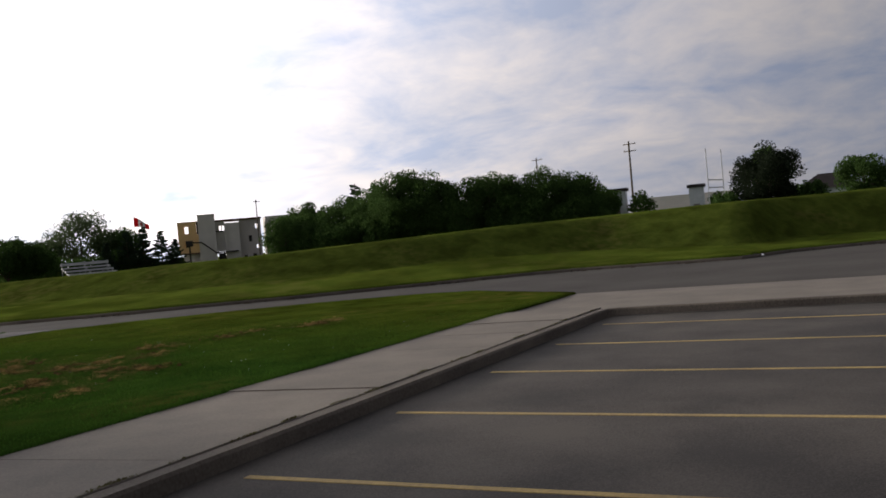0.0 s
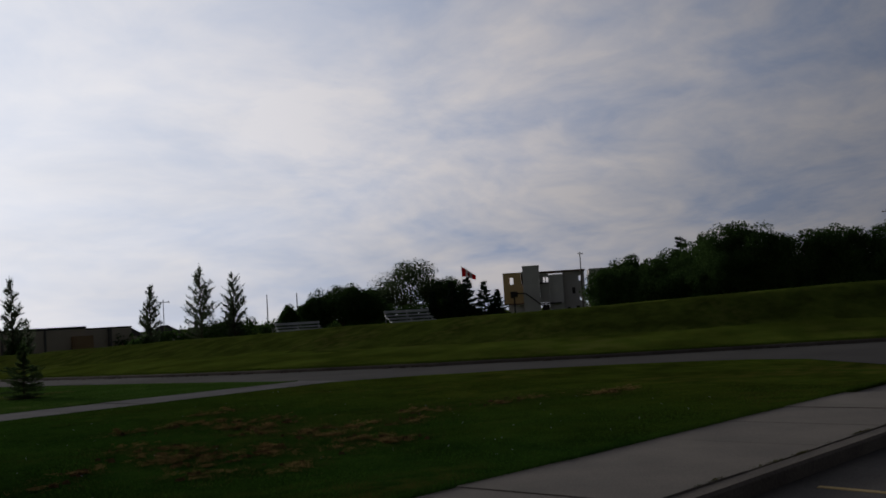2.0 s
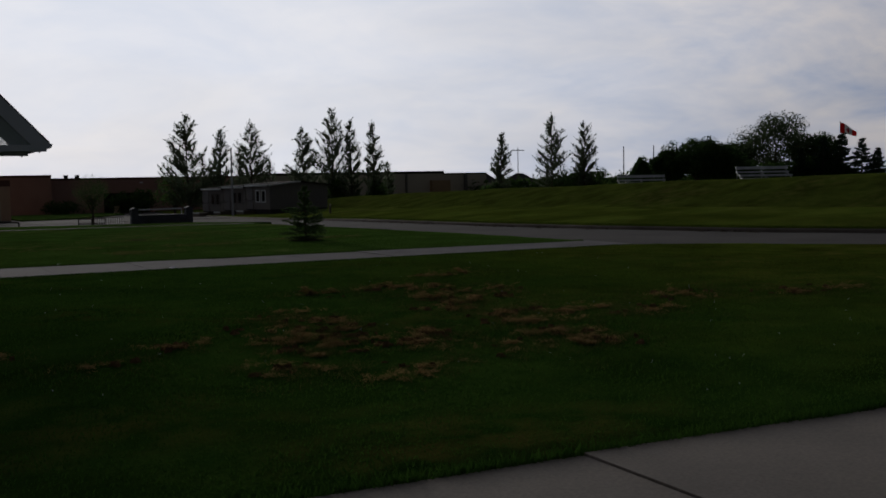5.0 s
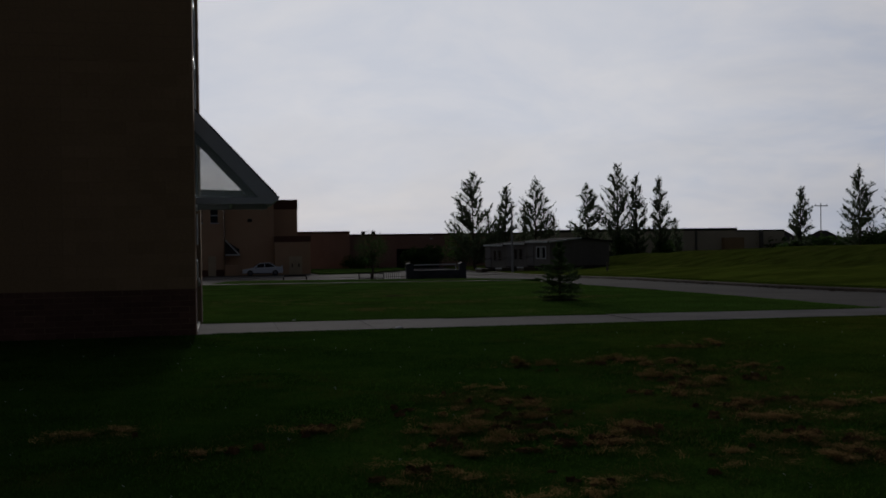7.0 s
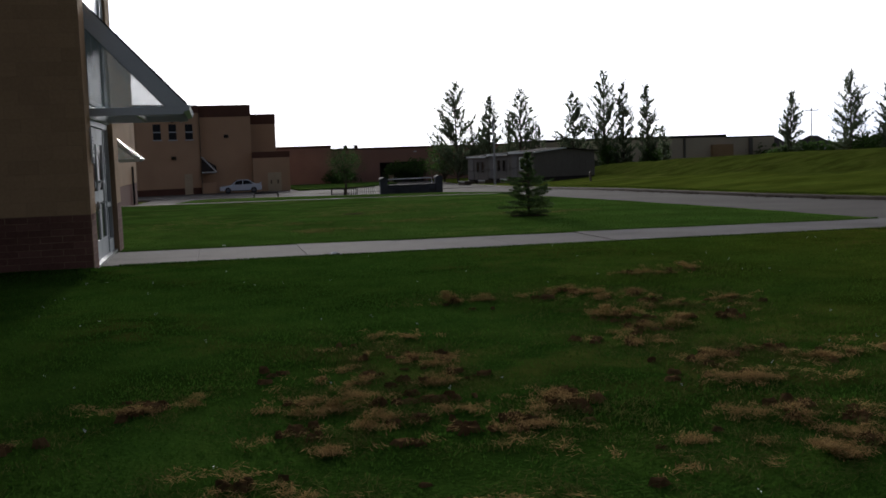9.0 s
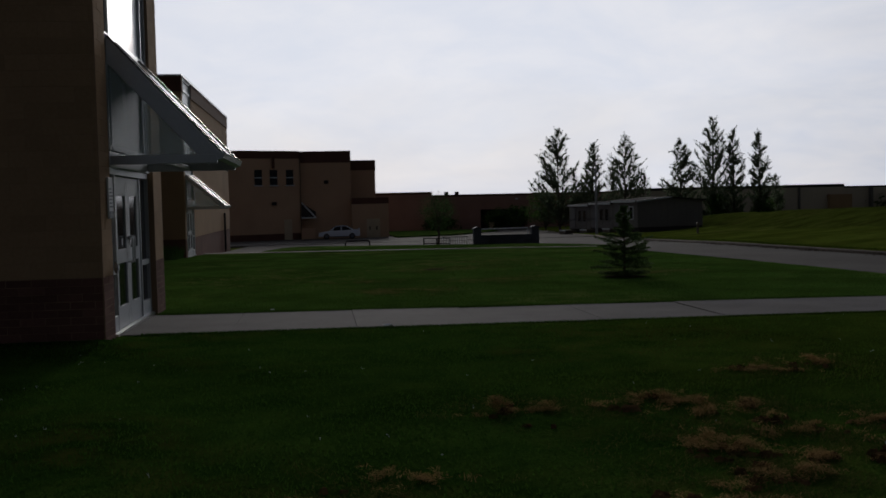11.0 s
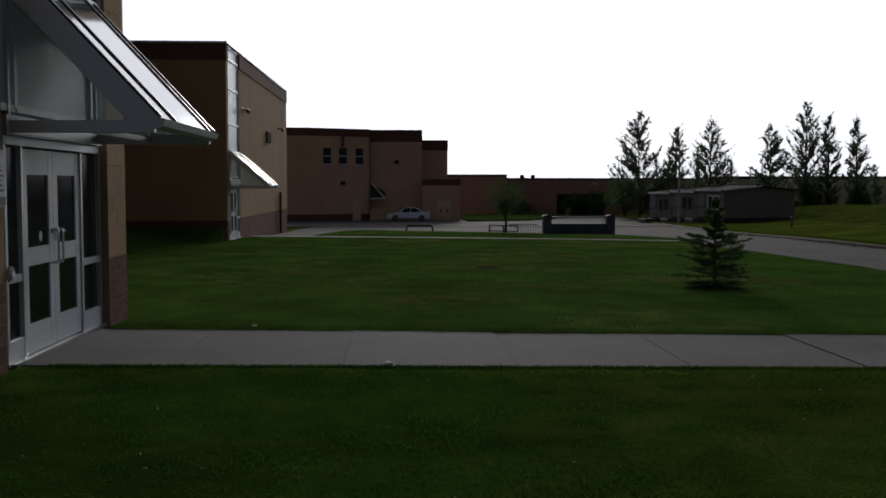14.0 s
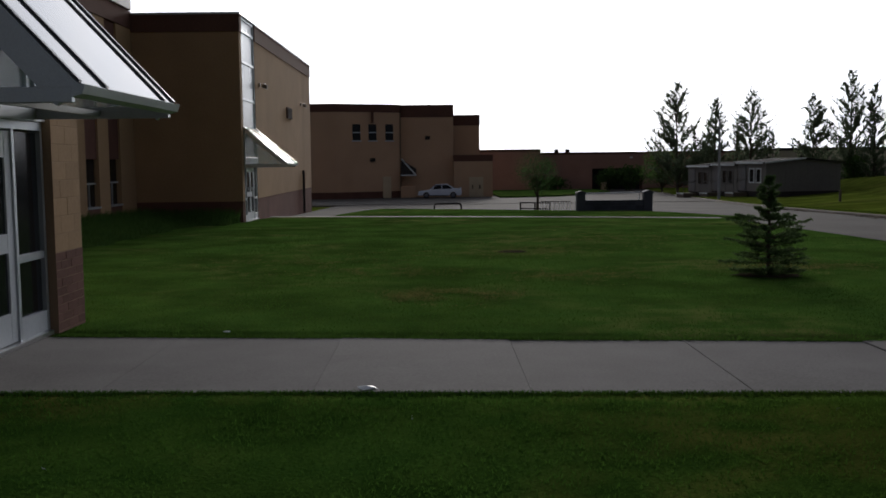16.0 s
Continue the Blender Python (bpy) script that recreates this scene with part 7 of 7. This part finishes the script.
# grass fringe and debris along the far side of the road
def far_fringe():
    rng = np.random.default_rng(44)
    n = 16000
    y = rng.uniform(-32, 45, n)
    x = np.interp(y, FAR_Y, FAR_X) + 0.04 + np.abs(rng.normal(0, 0.10, n))
    z = np.interp(y, SLOPE_Y, SLOPE_Z) - 0.03
    h = rng.uniform(0.03, 0.13, n)
    az, ln = rng.uniform(0, 6.28, n), rng.uniform(0.2, 1.0, n) * h
    wa = rng.uniform(0, 6.28, n)
    dx, dy = np.cos(wa) * 0.012, np.sin(wa) * 0.012
    v = np.stack([np.stack([x - dx, y - dy, z], 1), np.stack([x + dx, y + dy, z], 1), np.stack([x + np.cos(az) * ln - 0.03, y + np.sin(az) * ln, z + h], 1)], 1).reshape(-1, 3)
    tagged(new("grass_edge", quad_mesh("grass_edge", v, BLADE, 3)), "uneven grass fringe hanging over the far kerb", "grass", kind="stuff")
    s = Shape()
    q = random.Random(45)
    for k in range(420):
        yy = q.uniform(-30, 40)
        if noise.noise(Vector((yy * 0.35, 3.0, 0.0))) < 0.0:
            continue
        xx, r = far_edge(yy) - abs(q.gauss(0.05, 0.22)), q.uniform(0.04, 0.16)
        z = level(yy) - 0.145
        rim = [(xx + r * q.uniform(0.5, 1.2) * math.cos(a), yy + 1.6 * r * q.uniform(0.5, 1.2) * math.sin(a), z) for a in (0, 1.05, 2.1, 3.14, 4.2, 5.2)]
        s.add(rim + [(xx, yy, z + q.uniform(0.01, 0.05))], [(i, (i + 1) % 6, 6) for i in range(6)])
    tagged(part("road_debris", s, DIRT), "dark dirt and leaves gathered along the road edge", "debris", kind="stuff")


far_fringe()
# ================= small things near the door =================
def notice(at):
    n = thing("notice_board", at, "white metal notice plate with grey print on the pier", "sign")
    part("plate", Shape().box(0.0, 0.02, 0.0, 0.26, 0.0, 0.52, c=0.004), SIGN_WHITE, n)
    part("plinth_band", Shape().box(0.021, 0.024, 0.005, 0.255, 0.01, 0.09), SIGN_GREY, n)
    for k in range(6):
        part("print_bar", Shape().box(0.021, 0.023, 0.04, 0.22 - 0.03 * (k % 3), 0.14 + 0.045 * k, 0.158 + 0.045 * k), SIGN_GREY, n)
    return n


notice((FACE + 0.014, -3.36, 1.58))
bell = thing("door_operator", (FACE + 0.014, -3.02, 0.86), "round steel push plate beside the door", "push plate")
part("plate", Shape().tube([(0, 0, 0.08), (0.03, 0, 0.08)], 0.075, 14), STEEL, bell)
part("button", Shape().tube([(0.03, 0, 0.08), (0.045, 0, 0.08)], 0.04, 12), SIGN_WHITE, bell)
for k, (x, y, r, mat) in enumerate(((3.6, -2.72, 0.10, SIGN_WHITE), (1.9, 0.15, 0.04, SIGN_WHITE), (28.2, -5.6, 0.16, SIGN_WHITE), (33.6, -22.0, 0.22, SIGN_WHITE))):
    l = thing("litter", (x, y, level(y) + (0.012 if k < 2 else -0.14 if k == 2 else -0.1)), "crumpled scrap of white paper on the ground", "litter", "litter")
    q = random.Random(40 + k)
    s = Shape()
    s.v = [(r * q.uniform(0.6, 1.2) * math.cos(a), 0.5 * r * q.uniform(0.6, 1.2) * math.sin(a), q.uniform(0.0, 0.02)) for a in np.linspace(0, 6.28, 8)[:-1]] + [(0, 0, r * 0.3), (0.01, 0.02, r * 0.22)]
    s.f = [(i, (i + 1) % 7, 7) for i in range(7)] + [(6, 5, 4, 3, 2, 1, 0)]
    part("scrap", s, mat, l)
mh = thing("drain_cover", (5.76, 10.6, level(10.6) + 0.004), "dark iron drain cover set in the lawn", "drain cover")
part("cover", Shape().tube([(0, 0, -0.05), (0, 0, 0.01)], 0.27, 20), DIRT, mh)
part("rim", Shape().tube([(0, 0, -0.06), (0, 0, 0.004)], 0.31, 20), DIRT, mh)

# ---- laid masonry of the entrance wing: every block near the door is a piece of its own ----
def masonry(root, conv, name, u0, u1, z0, z1, course, length, mat, to_xyz, seed, gap=0.003, depth=0.008, first=0):
    """Running bond of blocks on one face. to_xyz(u, out, z) gives the place on the face."""
    rng = random.Random(seed)
    shared = {}
    z, row = z0, first
    while z < z1 - 0.02:
        h = min(course, z1 - z)
        u = u0 - (length / 2 if row % 2 else 0)
        while u < u1 - 0.01:
            a, b = max(u, u0), min(u + length, u1)
            if b - a > 0.03:
                key = (round(b - a, 3), round(h, 3))
                if key not in shared:
                    w, hh, c = (b - a) / 2 - gap / 2, h / 2 - gap / 2, 0.004
                    s = Shape()
                    pts = [(-w, -hh), (w, -hh), (w, hh), (-w, hh)]
                    v = [Vector(to_xyz(p, -depth, q)) - Vector(to_xyz(0, 0, 0)) for p, q in pts]
                    v += [Vector(to_xyz(p, depth * 0.3, q)) - Vector(to_xyz(0, 0, 0)) for p, q in pts]
                    v += [Vector(to_xyz(p - math.copysign(c, p), depth * 0.6, q - math.copysign(c, q))) - Vector(to_xyz(0, 0, 0)) for p, q in pts]
                    s.add(v, [(0, 1, 5, 4), (1, 2, 6, 5), (2, 3, 7, 6), (3, 0, 4, 7), (4, 5, 9, 8), (5, 6, 10, 9), (6, 7, 11, 10), (7, 4, 8, 11), (8, 9, 10, 11)])
                    shared[key] = s.mesh(name, mat)
                ob = new(name, shared[key])
                ob.parent = root
                ob.location = root.matrix_world.inverted() @ Vector(to_xyz((a + b) / 2, rng.uniform(-0.002, 0.002), z + h / 2))
            u += length
        z += h
        row += 1


def joined_masonry(root, name, u0, u1, z0, z1, course, length, mat, to_xyz, seed, gap=0.003, depth=0.008):
    s = Shape()
    inv = root.matrix_world.inverted()
    z, row = z0, 0
    while z < z1 - 0.02:
        h = min(course, z1 - z)
        u = u0 - (length / 2 if row % 2 else 0)
        while u < u1 - 0.01:
            a, b = max(u, u0) + gap / 2, min(u + length, u1) - gap / 2
            if b - a > 0.03:
                q0, q1 = z + gap / 2, z + h - gap / 2
                c = 0.004
                v = [inv @ Vector(to_xyz(p, -depth, q)) for p, q in ((a, q0), (b, q0), (b, q1), (a, q1))]
                v += [inv @ Vector(to_xyz(p, depth * 0.6, q)) for p, q in ((a + c, q0 + c), (b - c, q0 + c), (b - c, q1 - c), (a + c, q1 - c))]
                s.add(v, [(0, 1, 5, 4), (1, 2, 6, 5), (2, 3, 7, 6), (3, 0, 4, 7), (4, 5, 6, 7)])
            u += length
        z += h
        row += 1
    ob = part(name, s, mat, root)
    return tagged(ob, "", "", "", "stuff")


east = lambda u, out, z: (out - 0.008 + FACE, u, z)
south = lambda u, out, z: (u, S_FACE - out + 0.008, z)
north = lambda u, out, z: (u, N_FACE + out - 0.012, z)
masonry(wing, None, "brick", S_FACE + 0.012, GL0, 0.0, BASE_H, 0.095, 0.30, RUST, east, 1)
masonry(wing, None, "brick", GL1, N_FACE - 0.012, -0.19, BASE_H, 0.095, 0.30, RUST, east, 2)
masonry(wing, None, "block", S_FACE + 0.012, GL0, BASE_H, W_TOP - 0.5, 0.195, 0.40, TAN, east, 3)
masonry(wing, None, "block", GL1, N_FACE - 0.012, BASE_H, W_TOP - 0.5, 0.195, 0.40, TAN, east, 4)
masonry(wing, None, "brick", -3.2, FACE - 0.014, 0.0, BASE_H, 0.095, 0.30, RUST, south, 5)
masonry(wing, None, "block", -2.0, FACE - 0.014, BASE_H, 4.6, 0.195, 0.40, TAN, south, 6)
joined_masonry(wing, "brick_course", -24.0, -3.2, 0.0, BASE_H, 0.095, 0.30, RUST, south, 7)
joined_masonry(wing, "block_course", -24.0, -2.0, BASE_H, 4.6, 0.195, 0.40, TAN, south, 8)
joined_masonry(wing, "block_course", -24.0, FACE - 0.014, 4.6, W_TOP - 0.5, 0.195, 0.40, TAN, south, 9)
